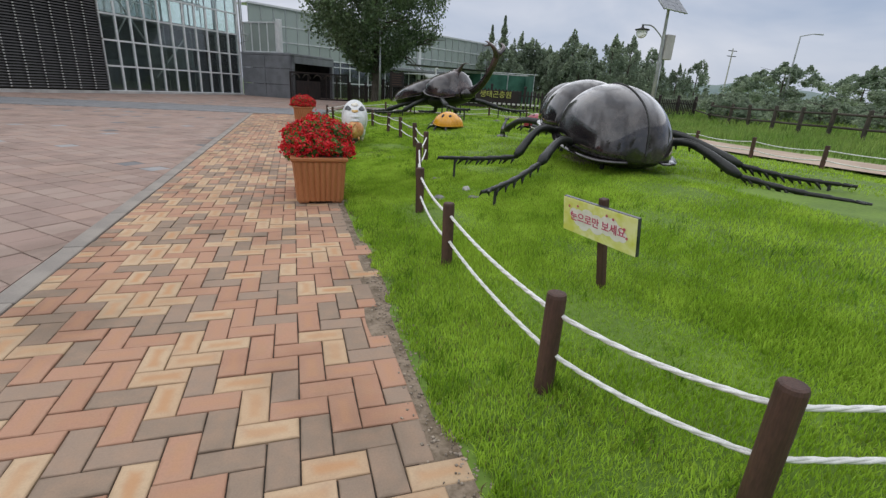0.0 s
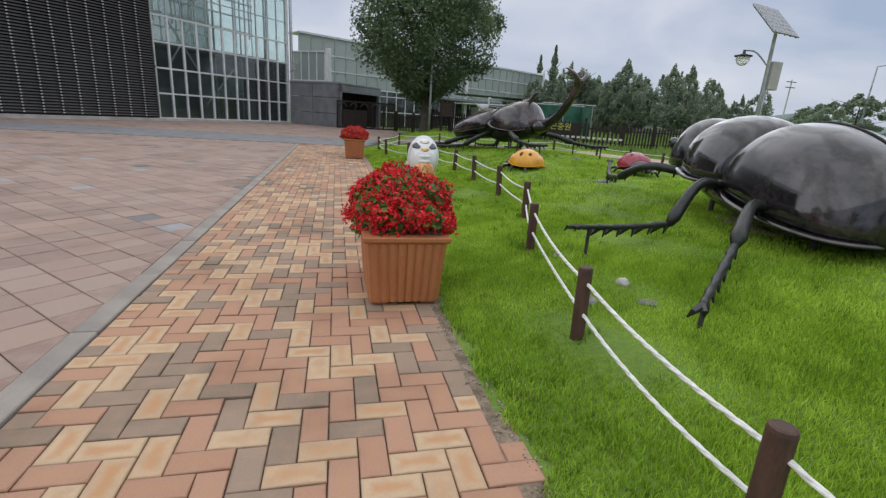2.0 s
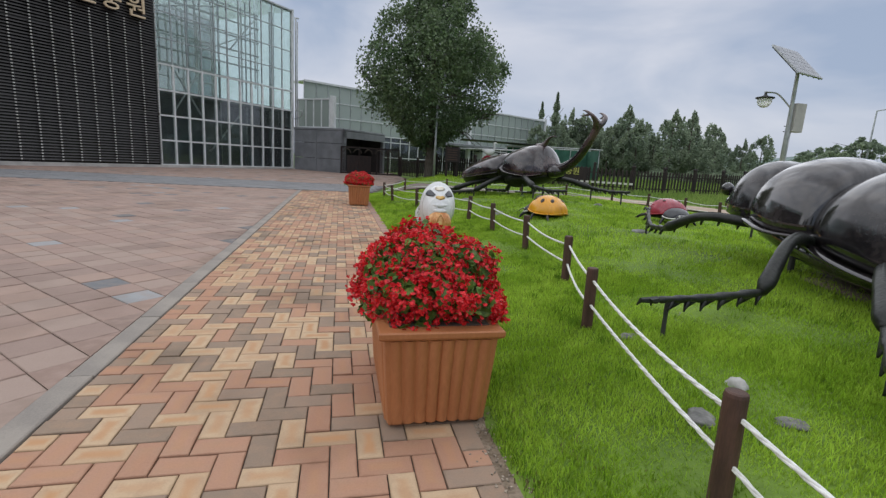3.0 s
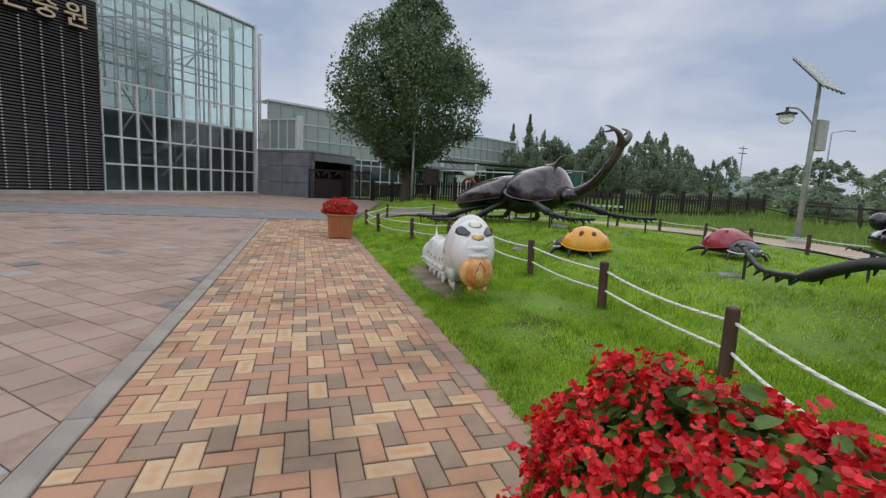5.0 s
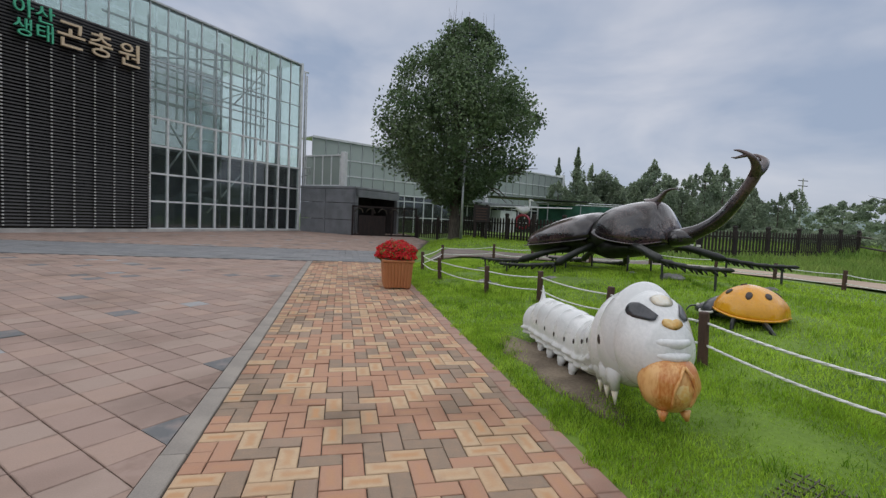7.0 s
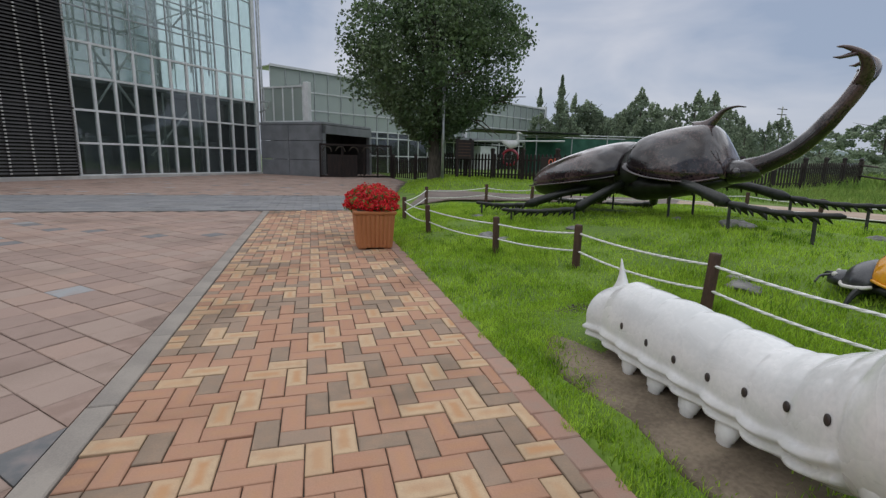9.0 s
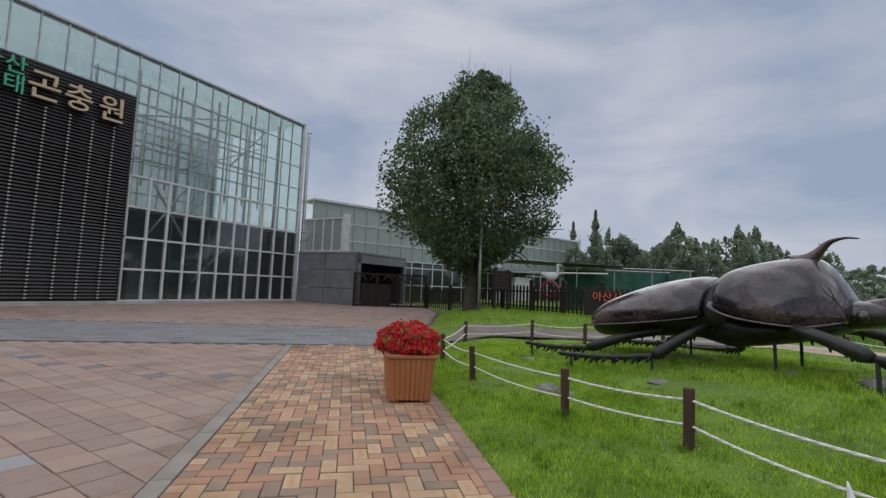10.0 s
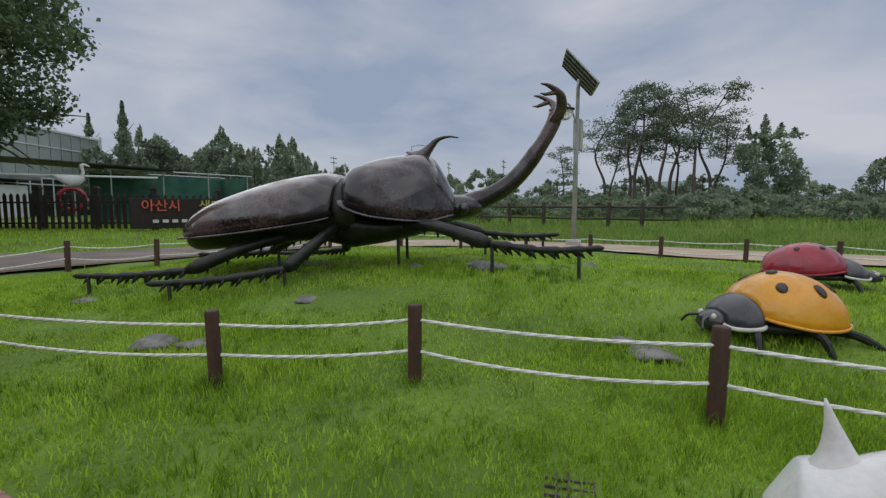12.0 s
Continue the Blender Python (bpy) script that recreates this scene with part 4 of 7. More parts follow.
        for L in legs:
            part("leg", spiny_leg(L, [0.085, 0.084, 0.07, 0.05, 0.04, 0.035], 13, 0.065), M["limb"], top, smooth_faces=True)
        for (u, v, z) in ((1.8, 1.11, 0.86), (2.68, 1.2, 0.80), (-0.48, 1.20, 0.63), (-1.7, 1.56, 0.56), (-3.05, 1.2, 0.58), (-0.9, 0.45, 0.8), (0.7, 0.4, 0.9)):
            w = m @ Vector((u, s * v, 0))
            bm = bmesh.new()
            tube(bm, [(u, s * v, z), (u, s * v, landz(w.x, w.y) - m.translation.z - 0.1)], 0.02, 8)
            part("stake", bm, M["iron"], top)
    squeeze(top, -0.22, 0.87, 1.02, 0.62)
    return figure(top)


BROWN = pose(4.88, 15.93, -0.08, 0, 0, -68) @ pose(0, 0, 0, 0, -1.5, 0)
rhino_beetle(BROWN)


def black_beetle(m):
    """Forward is +x. A broad black beetle with three domes and sprawling legs."""
    top = empty("black_beetle_statue", "giant glossy black scarab beetle statue standing on the lawn", "statue", m)
    part("wing_case", shell([(-1.52, 0.05, 0.64, 0.72), (-1.46, 0.36, 0.62, 1.05), (-1.2, 0.62, 0.62, 1.30), (-0.7, 0.80, 0.68, 1.49), (-0.2, 0.82, 0.76, 1.53), (0.12, 0.74, 0.84, 1.44), (0.24, 0.62, 0.88, 1.30)], 36), M["black_shell"], top, smooth_faces=True)
    bm = bmesh.new()
    sp = spline([(-1.53, 0.0, 0.63), (-1.47, 0.38, 0.61), (-1.2, 0.65, 0.61), (-0.7, 0.83, 0.67), (-0.2, 0.85, 0.75), (0.12, 0.77, 0.83)], 6)
    flange(bm, sp[4:], 0.12)
    part("rim", bm, M["black_shell"], top, smooth_faces=True)
    bm = bmesh.new()
    tube(bm, spline([(-1.53, 0, 0.68), (-1.47, 0, 1.04), (-1.2, 0, 1.305), (-0.7, 0, 1.495), (-0.2, 0, 1.535), (0.15, 0, 1.43)], 6), 0.011, 6)
    part("seam", bm, M["iron"], top)
    part("abdomen", belly([(-1.42, 0.10, 0.66, 0.54), (-1.1, 0.52, 0.68, 0.46), (-0.3, 0.70, 0.78, 0.46), (0.6, 0.55, 0.92, 0.52), (1.3, 0.36, 1.0, 0.66)]), M["black_shell"], top, smooth_faces=True)
    part("thorax", shell([(0.16, 0.62, 0.92, 1.32), (0.26, 0.76, 0.88, 1.50), (0.60, 0.83, 0.88, 1.60), (1.00, 0.72, 0.94, 1.54), (1.20, 0.52, 0.98, 1.36)], 32), M["black_shell"], top, smooth_faces=True)
    bm = bmesh.new()
    sp = spline([(0.16, 0.64, 0.92), (0.26, 0.78, 0.88), (0.60, 0.85, 0.88), (1.00, 0.74, 0.94), (1.20, 0.54, 0.98)], 6)
    flange(bm, sp, 0.10)
    part("thorax_rim", bm, M["black_shell"], top, smooth_faces=True)
    part("collar", shell([(1.06, 0.48, 0.96, 1.36), (1.20, 0.62, 0.94, 1.52), (1.50, 0.60, 0.94, 1.56), (1.82, 0.40, 0.96, 1.40), (1.98, 0.16, 0.98, 1.14)], 24), M["black_shell"], top, smooth_faces=True)
    part("head", belly([(1.70, 0.24, 1.16, 0.88), (2.02, 0.26, 1.18, 0.88), (2.26, 0.10, 1.10, 0.94)]), M["black_shell"], top, smooth_faces=True)
    bm = bmesh.new()
    for s in (-1, 1):
        bmesh.ops.create_uvsphere(bm, u_segments=12, v_segments=8, radius=0.085, matrix=Matrix.Translation((2.08, s * 0.23, 1.2)))
    part("eye", bm, M["black_shell"], top, smooth_faces=True)
    for o in top.children:
        for v in o.data.vertices:
            v.co.y *= 0.85
            if v.co.x < -0.2:
                v.co.x = -0.2 + (v.co.x + 0.2) * 0.92
    legs = ([(1.1, 0.40, 0.86), (1.5, 0.80, 0.88), (2.0, 0.98, 0.66), (2.55, 0.90, 0.64), (3.1, 0.70, 0.80)],
            [(0.2, 0.5, 0.78), (-0.05, 0.95, 0.85), (-0.36, 1.36, 0.47), (-0.53, 1.90, 0.45), (-0.73, 2.38, 0.47)],
            [(-0.55, 0.55, 0.70), (-0.82, 0.90, 0.76), (-1.30, 1.30, 0.52), (-1.80, 1.72, 0.41), (-2.30, 2.12, 0.37)],
            [(1.1, -0.40, 0.86), (1.45, -0.80, 1.02), (2.0, -1.05, 0.80), (2.6, -1.0, 0.74), (3.2, -0.9, 0.82)],
            [(0.0, -0.5, 0.80), (-0.5, -0.90, 0.90), (-1.30, -1.40, 0.60), (-1.65, -1.78, 0.53), (-2.05, -2.15, 0.52)],
            [(-0.55, -0.55, 0.72), (-1.0, -0.82, 0.82), (-1.70, -1.10, 0.52), (-2.20, -1.38, 0.46), (-2.70, -1.66, 0.45)])
    for L in legs:
        part("leg", spiny_leg(L, [0.075, 0.064, 0.065, 0.05, 0.045, 0.04], 11, 0.07), M["limb"], top, smooth_faces=True)
        t = Vector(L[-1])
        q = t + (t - Vector(L[-2])).normalized() * 0.10
        for s in (-1, 1):
            bm = bmesh.new()
            tube(bm, [t, q + Vector((0, s * 0.035, 0.0)), q + Vector((0.02, s * 0.05, -0.04))], [0.028, 0.018, 0.006], 7)
            part("claw", bm, M["limb"], top)
        for f in (0.78,):
            c = Vector(L[-2]).lerp(t, f)
            w = m @ Vector((c.x, c.y, 0))
            bm = bmesh.new()
            tube(bm, [c, (c.x, c.y, landz(w.x, w.y) - m.translation.z - 0.1)], 0.016, 8)
            part("stake", bm, M["iron"], top)
    for (u, v) in ((-0.9, 0.3), (-0.9, -0.3), (0.7, 0.3), (0.7, -0.3)):
        w = m @ Vector((u, v, 0))
        bm = bmesh.new()
        tube(bm, [(u, v, 0.7), (u, v, landz(w.x, w.y) - m.translation.z - 0.1)], 0.03, 8)
        part("stake", bm, M["iron"], top)
    return figure(top)


BLACK = pose(4.40, 6.2, -0.03, 0, 0, 79)
black_beetle(BLACK)


def ladybird(m, shell_mat, label, spots, dot=1.0):
    """Forward is +x."""
    top = empty("ladybird_statue", label, "statue", m, group="ladybird statues on the lawn")
    prof = [(-0.68, 0.03, 0.27, 0.30), (-0.62, 0.28, 0.25, 0.48), (-0.35, 0.45, 0.24, 0.64), (0.0, 0.50, 0.25, 0.70), (0.30, 0.44, 0.29, 0.62), (0.46, 0.34, 0.32, 0.50)]
    part("wing_cases", shell(prof, 28, 0.03), shell_mat, top, smooth_faces=True)
    bm = bmesh.new()
    sp = spline([(p[0], p[1] + 0.012, p[2]) for p in prof], 5)
    tube(bm, sp, 0.016, 6)
    tube(bm, [(p.x, -p.y, p.z) for p in sp], 0.016, 6)
    part("rim", bm, shell_mat, top, smooth_faces=True)
    C_ = spline([Vector((p[0], p[1], p[2])) for p in prof], 5)
    D_ = spline([Vector((p[3], 0, 0)) for p in prof], 5)
    P = np.array([(c.x, c.y, c.z, d.x) for c, d in zip(C_, D_)])
    for (u, v) in spots:
        bm = bmesh.new()
        def on(u, v):
            w, z0, z1 = (float(np.interp(u, P[:, 0], P[:, k])) for k in (1, 2, 3))
            s = math.sqrt(max(0.0, 1 - (v / w) ** 2))
            return Vector((u, v, z0 + (z1 - z0) * s ** 0.85))
        rings = []
        for k, rad in ((0, 0.062 * dot), (1, 0.05 * dot), (2, 0.025 * dot), (3, 0.002)):
            ring = []
            for a in range(12):
                p = on(u + rad * math.cos(a * math.pi / 6), v + rad * math.sin(a * math.pi / 6))
                nrm = (p - Vector((u * 0.5, 0, 0.2))).normalized()
                ring.append(p + nrm * (0.016 if k else -0.01))
            rings.append(ring)
        loft(bm, rings)
        part("spot", bm, M["spot"], top, "black spot", smooth_faces=True)
    part("belly", belly([(-0.6, 0.1, 0.28, 0.20), (-0.3, 0.36, 0.28, 0.14), (0.3, 0.34, 0.30, 0.14), (0.7, 0.18, 0.32, 0.18)]), M["pronotum"], top, smooth_faces=True)
    part("pronotum", shell([(0.42, 0.34, 0.26, 0.47), (0.50, 0.38, 0.24, 0.48), (0.66, 0.33, 0.22, 0.42), (0.76, 0.22, 0.22, 0.34)], 20, 0.03), M["pronotum"], top, smooth_faces=True)
    bm = bmesh.new()
    sp = spline([(0.44, 0.36, 0.25), (0.52, 0.395, 0.235), (0.67, 0.345, 0.215), (0.78, 0.22, 0.215), (0.80, 0.0, 0.28)], 5)
    tube(bm, sp, 0.02, 6)
    tube(bm, [(p.x, -p.y, p.z) for p in sp], 0.02, 6)
    part("pale_margin", bm, M["cream"], top, "cream border of the pronotum", smooth_faces=True)
    part("head", belly([(0.72, 0.16, 0.33, 0.16), (0.84, 0.18, 0.32, 0.15), (0.96, 0.08, 0.27, 0.17)]), M["pronotum"], top, smooth_faces=True)
    bm = bmesh.new()
    for s in (-1, 1):
        bmesh.ops.create_uvsphere(bm, u_segments=10, v_segments=6, radius=0.05, matrix=Matrix.Translation((0.875, s * 0.115, 0.285)) @ Matrix.Diagonal((0.7, 0.5, 0.6, 1)))
    part("face_patch", bm, M["cream"], top, "pale face patches", smooth_faces=True)
    for s in (-1, 1):
        bm = bmesh.new()
        tube(bm, spline([(0.92, s * 0.08, 0.27), (1.02, s * 0.14, 0.25), (1.06, s * 0.20, 0.18)], 4), 0.014, 6)
        part("antenna", bm, M["pronotum"], top, smooth_faces=True)
        for L in ([(0.45, s * 0.2, 0.2), (0.58, s * 0.42, 0.18), (0.66, s * 0.55, 0.0)], [(0.0, s * 0.3, 0.2), (-0.02, s * 0.56, 0.20), (-0.06, s * 0.68, -0.02)], [(-0.35, s * 0.25, 0.2), (-0.56, s * 0.48, 0.18), (-0.82, s * 0.62, 0.0)]):
            part("leg", spiny_leg([*L[:2], L[2], Vector(L[2]) + Vector((0.03, s * 0.04, -0.06))], [0.04, 0.04, 0.026, 0.02], 0), M["limb"], top)
    return figure(top)


def on_lawn(x, y, turn, dz=0.0, size=1.0):
    return pose(x, y, landz(x, y) + dz, 0, 0, turn) @ Matrix.Scale(size, 4)


ladybird(on_lawn(3.72, 11.63, 115, -0.10, 0.72) @ Matrix.Diagonal((0.79, 1.0, 1.04, 1)), M["yellow"], "yellow-orange ladybird statue with black spots on the lawn", [(0.22, 0.28), (0.22, -0.28), (-0.16, 0.35), (-0.16, -0.35), (-0.42, 0.20), (-0.42, -0.20), (0.10, 0.0)])
ladybird(on_lawn(5.90, 10.96, -98, -0.03, 0.70) @ Matrix.Diagonal((0.88, 0.95, 1.0, 1)), M["red"], "dark red ladybird statue with black spots on the lawn", [(0.15, 0.22), (0.15, -0.22), (-0.2, 0.28), (-0.2, -0.28)], 0.72)


def caterpillar(m):
    """Forward is +x: a plump white caterpillar with a tail spike, eye patches and an amber face."""
    top = empty("caterpillar_statue", "plump white caterpillar statue with dark eye patches and amber face", "statue", m)
    keys = [(0.0, 0.12, 0.18, 0.36), (0.08, 0.22, 0.12, 0.50), (0.32, 0.285, 0.10, 0.60), (0.75, 0.295, 0.11, 0.61), (1.2, 0.295, 0.13, 0.60), (1.42, 0.30, 0.15, 0.61), (1.66, 0.325, 0.19, 0.72), (1.88, 0.34, 0.25, 0.92), (2.10, 0.34, 0.30, 1.02), (2.28, 0.30, 0.36, 0.95), (2.42, 0.23, 0.42, 0.83), (2.49, 0.10, 0.50, 0.72)]
    K = np.array(keys)

    def size(u):
        return (float(np.interp(u, K[:, 0], K[:, k])) for k in (1, 2, 3))

    def skin(u, v, up=0.006):
        w, z0, z1 = size(u)
        c = max(-0.98, min(0.98, v / w))
        return Vector((u, v, (z0 + z1) / 2 + (z1 - z0) / 2 * math.sqrt(1 - c * c) + up))

    bm = bmesh.new()
    rings = []
    for i in range(229):
        u = 2.49 * i / 228
        w, z0, z1 = size(u)
        pulse = abs(math.sin(math.pi * u / 0.218)) ** 0.5
        g = 1 - 0.085 * (1 - pulse) * (0.45 + 0.55 * float(smooth(0.3, 1.2, u)))
        mid, h = (z0 + z1) / 2, (z1 - z0) / 2
        ring = []
        for k in range(80):
            a = 2 * math.pi * k / 80
            ruffle = 0.22 + 0.06 * math.sin(u * 2 * math.pi / 0.218)
            fold = 1.0
            if u < 1.75:
                fold += ruffle * math.exp(-((math.sin(a) + 0.42) / 0.085) ** 2) + 1.5 * ruffle * math.exp(-((math.sin(a) + 0.70) / 0.09) ** 2)
            ring.append((u, w * g * fold * math.cos(a), mid + h * g * math.sin(a)))
        rings.append(ring)
    loft(bm, rings)
    part("body", bm, M["white"], top, smooth_faces=True)
    bm = bmesh.new()
    tube(bm, spline([(0.17, 0, 0.48), (0.155, 0, 0.585), (0.125, 0, 0.705)], 5), [0.095, 0.08, 0.065, 0.052, 0.042, 0.034, 0.027, 0.02, 0.014, 0.009, 0.003], 12)
    part("spike", bm, M["white"], top, smooth_faces=True)
    for s in (-1, 1):
        for u, z in ((0.47, 0.375), (0.70, 0.365), (0.905, 0.36), (1.12, 0.37), (1.325, 0.405), (1.53, 0.46), (1.705, 0.515)):
            w, z0, z1 = size(u)
            w *= math.sqrt(1 - ((2 * z - z0 - z1) / (z1 - z0)) ** 2)
            bm = bmesh.new()
            bmesh.ops.create_uvsphere(bm, u_segments=10, v_segments=6, radius=0.019, matrix=Matrix.Translation((u, s * w * 0.985, z)) @ Matrix.Diagonal((0.8, 0.6, 1.15, 1)))
            part("spot", bm, M["spot"], top, smooth_faces=True)
        bm = bmesh.new()
        bmesh.ops.create_uvsphere(bm, u_segments=12, v_segments=8, radius=0.03, matrix=Matrix.Translation((2.03, s * 0.33, 0.61)) @ Matrix.Diagonal((0.9, 0.5, 1.25, 1)))
        part("spot", bm, M["spot"], top, smooth_faces=True)
        bm = bmesh.new()
        outline = spline([Vector((u, s * v, 0)) for u, v in ((2.385, 0.085), (2.325, 0.13), (2.225, 0.205), (2.225, 0.25), (2.285, 0.245), (2.35, 0.19), (2.395, 0.13), (2.385, 0.085))], 4)[:-1]
        mid_uv = Vector((2.305, s * 0.18, 0))
        loft(bm, [[skin(*mid_uv.lerp(p, f).xy, 0.004 + 0.008 * (1 - f)) for p in outline] for f in (0.03, 0.35, 0.7, 1.0)])
        part("eye_patch", bm, M["pronotum"], top, smooth_faces=True)
        for k in range(4):
            u = 0.50 + 0.235 * k
            bm = bmesh.new()
            tube(bm, [(u, s * 0.15, 0.21), (u, s * 0.20, 0.15), (u, s * 0.205, 0.118), (u, s * 0.205, 0.112), (u, s * 0.205, 0.088), (u, s * 0.205, 0.08), (u, s * 0.205, 0.06), (u, s * 0.205, 0.046)], [0.066, 0.058, 0.05, 0.04, 0.038, 0.027, 0.025, 0.014], 14)
            part("proleg", bm, M["white"], top, smooth_faces=True)
        for k in range(3):
            u = 1.86 + 0.115 * k
            bm = bmesh.new()
            tube(bm, [(u - 0.03, s * 0.15, 0.48), (u, s * 0.215, 0.38), (u, s * 0.215, 0.345), (u + 0.005, s * 0.21, 0.335), (u + 0.01, s * 0.205, 0.285)], [0.085, 0.07, 0.058, 0.048, 0.036], 12)
            part("front_leg", bm, M["white"], top, smooth_faces=True)
            bm = bmesh.new()
            tube(bm, [(u + 0.01, s * 0.205, 0.288), (u + 0.02, s * 0.20, 0.19)], [0.032, 0.006], 10)
            part("claw", bm, M["amber_pale"], top, smooth_faces=True)
    for uv, mat in ((((2.425, 0.0), (2.41, 0.06), (2.43, 0.085), (2.455, 0.0), (2.43, -0.085), (2.41, -0.06)), "amber_light"), (((2.265, 0.0), (2.28, 0.09), (2.325, 0.075), (2.345, 0.0), (2.325, -0.075), (2.28, -0.09)), "amber_pale")):
        bm = bmesh.new()
        outline = spline([Vector((u, v, 0)) for u, v in (*uv, uv[0])], 4)[:-1]
        c = sum(outline, Vector()) / len(outline)
        loft(bm, [[skin(*c.lerp(p, f).xy, 0.003 + 0.006 * (1 - f)) for p in outline] for f in (0.03, 0.5, 1.0)])
        part("brow_wash", bm, M[mat], top, smooth_faces=True)
    for z, r, u, t in ((0.70, 0.215, 2.455, 0.026), (0.625, 0.20, 2.48, 0.022)):
        bm = bmesh.new()
        an = np.linspace(-1.3, 1.3, 17)
        tube(bm, [(u + 0.02 * math.cos(a) - 0.20 * (1 - math.cos(a)), r * math.sin(a), z) for a in an], [0.006 + t * math.cos(a) for a in an], 10)
        part("cheek_fold", bm, M["white"], top, smooth_faces=True)
    bm = bmesh.new()
    bmesh.ops.create_uvsphere(bm, u_segments=32, v_segments=20, radius=0.185, matrix=Matrix.Translation((2.43, 0, 0.46)) @ Matrix.Diagonal((0.9, 1.2, 0.96, 1)))
    for v in bm.verts:
        a = math.atan2(v.co.y, v.co.z - 0.46)
        v.co.x += 0.006 * math.sin(9 * a)
    part("face", bm, M["amber"], top, smooth_faces=True)
    bm = bmesh.new()
    bmesh.ops.create_uvsphere(bm, u_segments=18, v_segments=12, radius=0.10, matrix=Matrix.Translation((2.525, 0, 0.455)) @ Matrix.Diagonal((0.75, 1.1, 1.05, 1)))
    part("muzzle", bm, M["amber_light"], top, smooth_faces=True)
    for s in (-1, 1):
        bm = bmesh.new()
        tube(bm, spline([(2.565, s * 0.005, 0.59), (2.595, s * 0.05, 0.53), (2.59, s * 0.082, 0.455), (2.565, s * 0.07, 0.36)], 4), 0.011, 8)
        part("brow_ridge", bm, M["amber"], top, smooth_faces=True)
        bm = bmesh.new()
        tube(bm, [(2.50, s * 0.09, 0.31), (2.52, s * 0.10, 0.255)], [0.04, 0.012], 8)
        part("jaw", bm, M["amber"], top, smooth_faces=True)
    for o in top.children:
        for v in o.data.vertices:
            v.co.y = v.co.y * (0.62 + 0.16 * float(smooth(1.6, 1.95, v.co.x)) + 0.3 * (1 - float(smooth(0.03, 0.24, v.co.x)))) + 0.05 * math.exp(-((v.co.x - 1.2) / 0.5) ** 2)
    return figure(top)


caterpillar(pose(1.385, 12.08, -0.01, 0, 0, -95.5))

# ---- sign on the lawn ----
lawn_sign = empty("lawn_sign", "small yellow notice board on a brown wooden stake in the grass", "sign", pose(1.80, 2.31, landz(1.80, 2.31), 0, 0, -80) @ pose(0, 0, 0, 10, 0, 0))
bm = bmesh.new()
box(bm, -0.026, 0.026, 0.014, 0.055, -0.2, 0.60, 0.004)
part("stake", bm, M["post"], lawn_sign)
SIGN_M = pose(0, 0, 0.45, -1, 0, 0)
bm = bmesh.new()
box(bm, -0.300, 0.300, -0.012, 0.012, -0.115, 0.115, 0.003)
sign_board = part("board", bm, M["pronotum"], lawn_sign, "board with a dark edge")
sign_board.matrix_basis = SIGN_M
bm = bmesh.new()
box(bm, -0.296, 0.296, -0.0165, -0.0125, -0.111, 0.111)
part("print", bm, M["sign_yellow"], sign_board, "yellow printed face")
bm = bmesh.new()
for (u, v, r) in ((-0.15, 0.0, 0.055), (-0.08, 0.012, 0.06), (0.0, -0.005, 0.062), (0.08, 0.01, 0.06), (0.15, -0.008, 0.055), (-0.11, -0.025, 0.05), (0.12, 0.025, 0.045), (-0.2, 0.02, 0.035), (0.2, -0.02, 0.035)):
    bmesh.ops.create_circle(bm, cap_ends=True, segments=20, radius=r, matrix=pose(u, -0.0185 - abs(u) * 0.0005 - r * 0.003, v, 90, 0, 0))
part("cloud_print", bm, M["sign_pale"], sign_board, "pale cloud behind the words")
o = part("words", letters("눈으로만 보세요", 0.067, 0.001), M["ink"], sign_board, "dark pink printed words")
o.matrix_basis = pose(0, -0.0215, 0, 90, 0, 0)
for (u, v) in ((-0.235, 0.06), (-0.215, 0.015), (-0.16, 0.075), (0.08, 0.075), (0.13, 0.065), (0.235, -0.02), (0.215, 0.03)):
    bm = bmesh.new()
    for k in range(5):
        bmesh.ops.create_circle(bm, cap_ends=True, segments=8, radius=0.004, matrix=pose(u + 0.0055 * math.cos(k * 1.257), -0.0222 - 0.0001 * k, v + 0.0055 * math.sin(k * 1.257), 90, 0, 0))
    part("printed_flower", bm, M["ink"], sign_board)

# ---- solar lamp by the footpath ----
lz = landz(12.26, 14.5)
solar_lamp = empty("solar_lamp", "grey steel lamp post with tilted solar panel and round lantern", "street lamp", pose(12.26, 14.5, lz) @ Matrix.Scale(1.03, 4))
bm = bmesh.new()
box(bm, -0.17, 0.17, -0.17, 0.17, -0.2, 0.16, 0.02)
part("footing", bm, M["concrete"], solar_lamp, "pale concrete footing")
bm = bmesh.new()
tube(bm, [(0, 0, 0.1), (0, 0, 2.4), (-0.03, -0.01, 3.95), (-0.13, -0.05, 4.14)], [0.066, 0.058, 0.046, 0.045], 14)
part("pole", bm, M["steel"], solar_lamp, smooth_faces=True)
bm = bmesh.new()
tube(bm, [(0.10, 0.0, 0.3), (0.10, 0.0, 2.7)], 0.018, 8)
part("cable_pipe", bm, M["steel"], solar_lamp, smooth_faces=True)
PANEL = pose(-0.18, -0.07, 4.26, 0, 0, -74.6) @ pose(0, 0, 0, 0, 47, 0)
bm = bmesh.new()
box(bm, -0.556, 0.556, -0.63, 0.63, -0.02, 0.02, 0.004)
solar_panel = part("solar_panel", bm, M["steel"], solar_lamp, "flat grey solar panel")
solar_panel.matrix_basis = PANEL
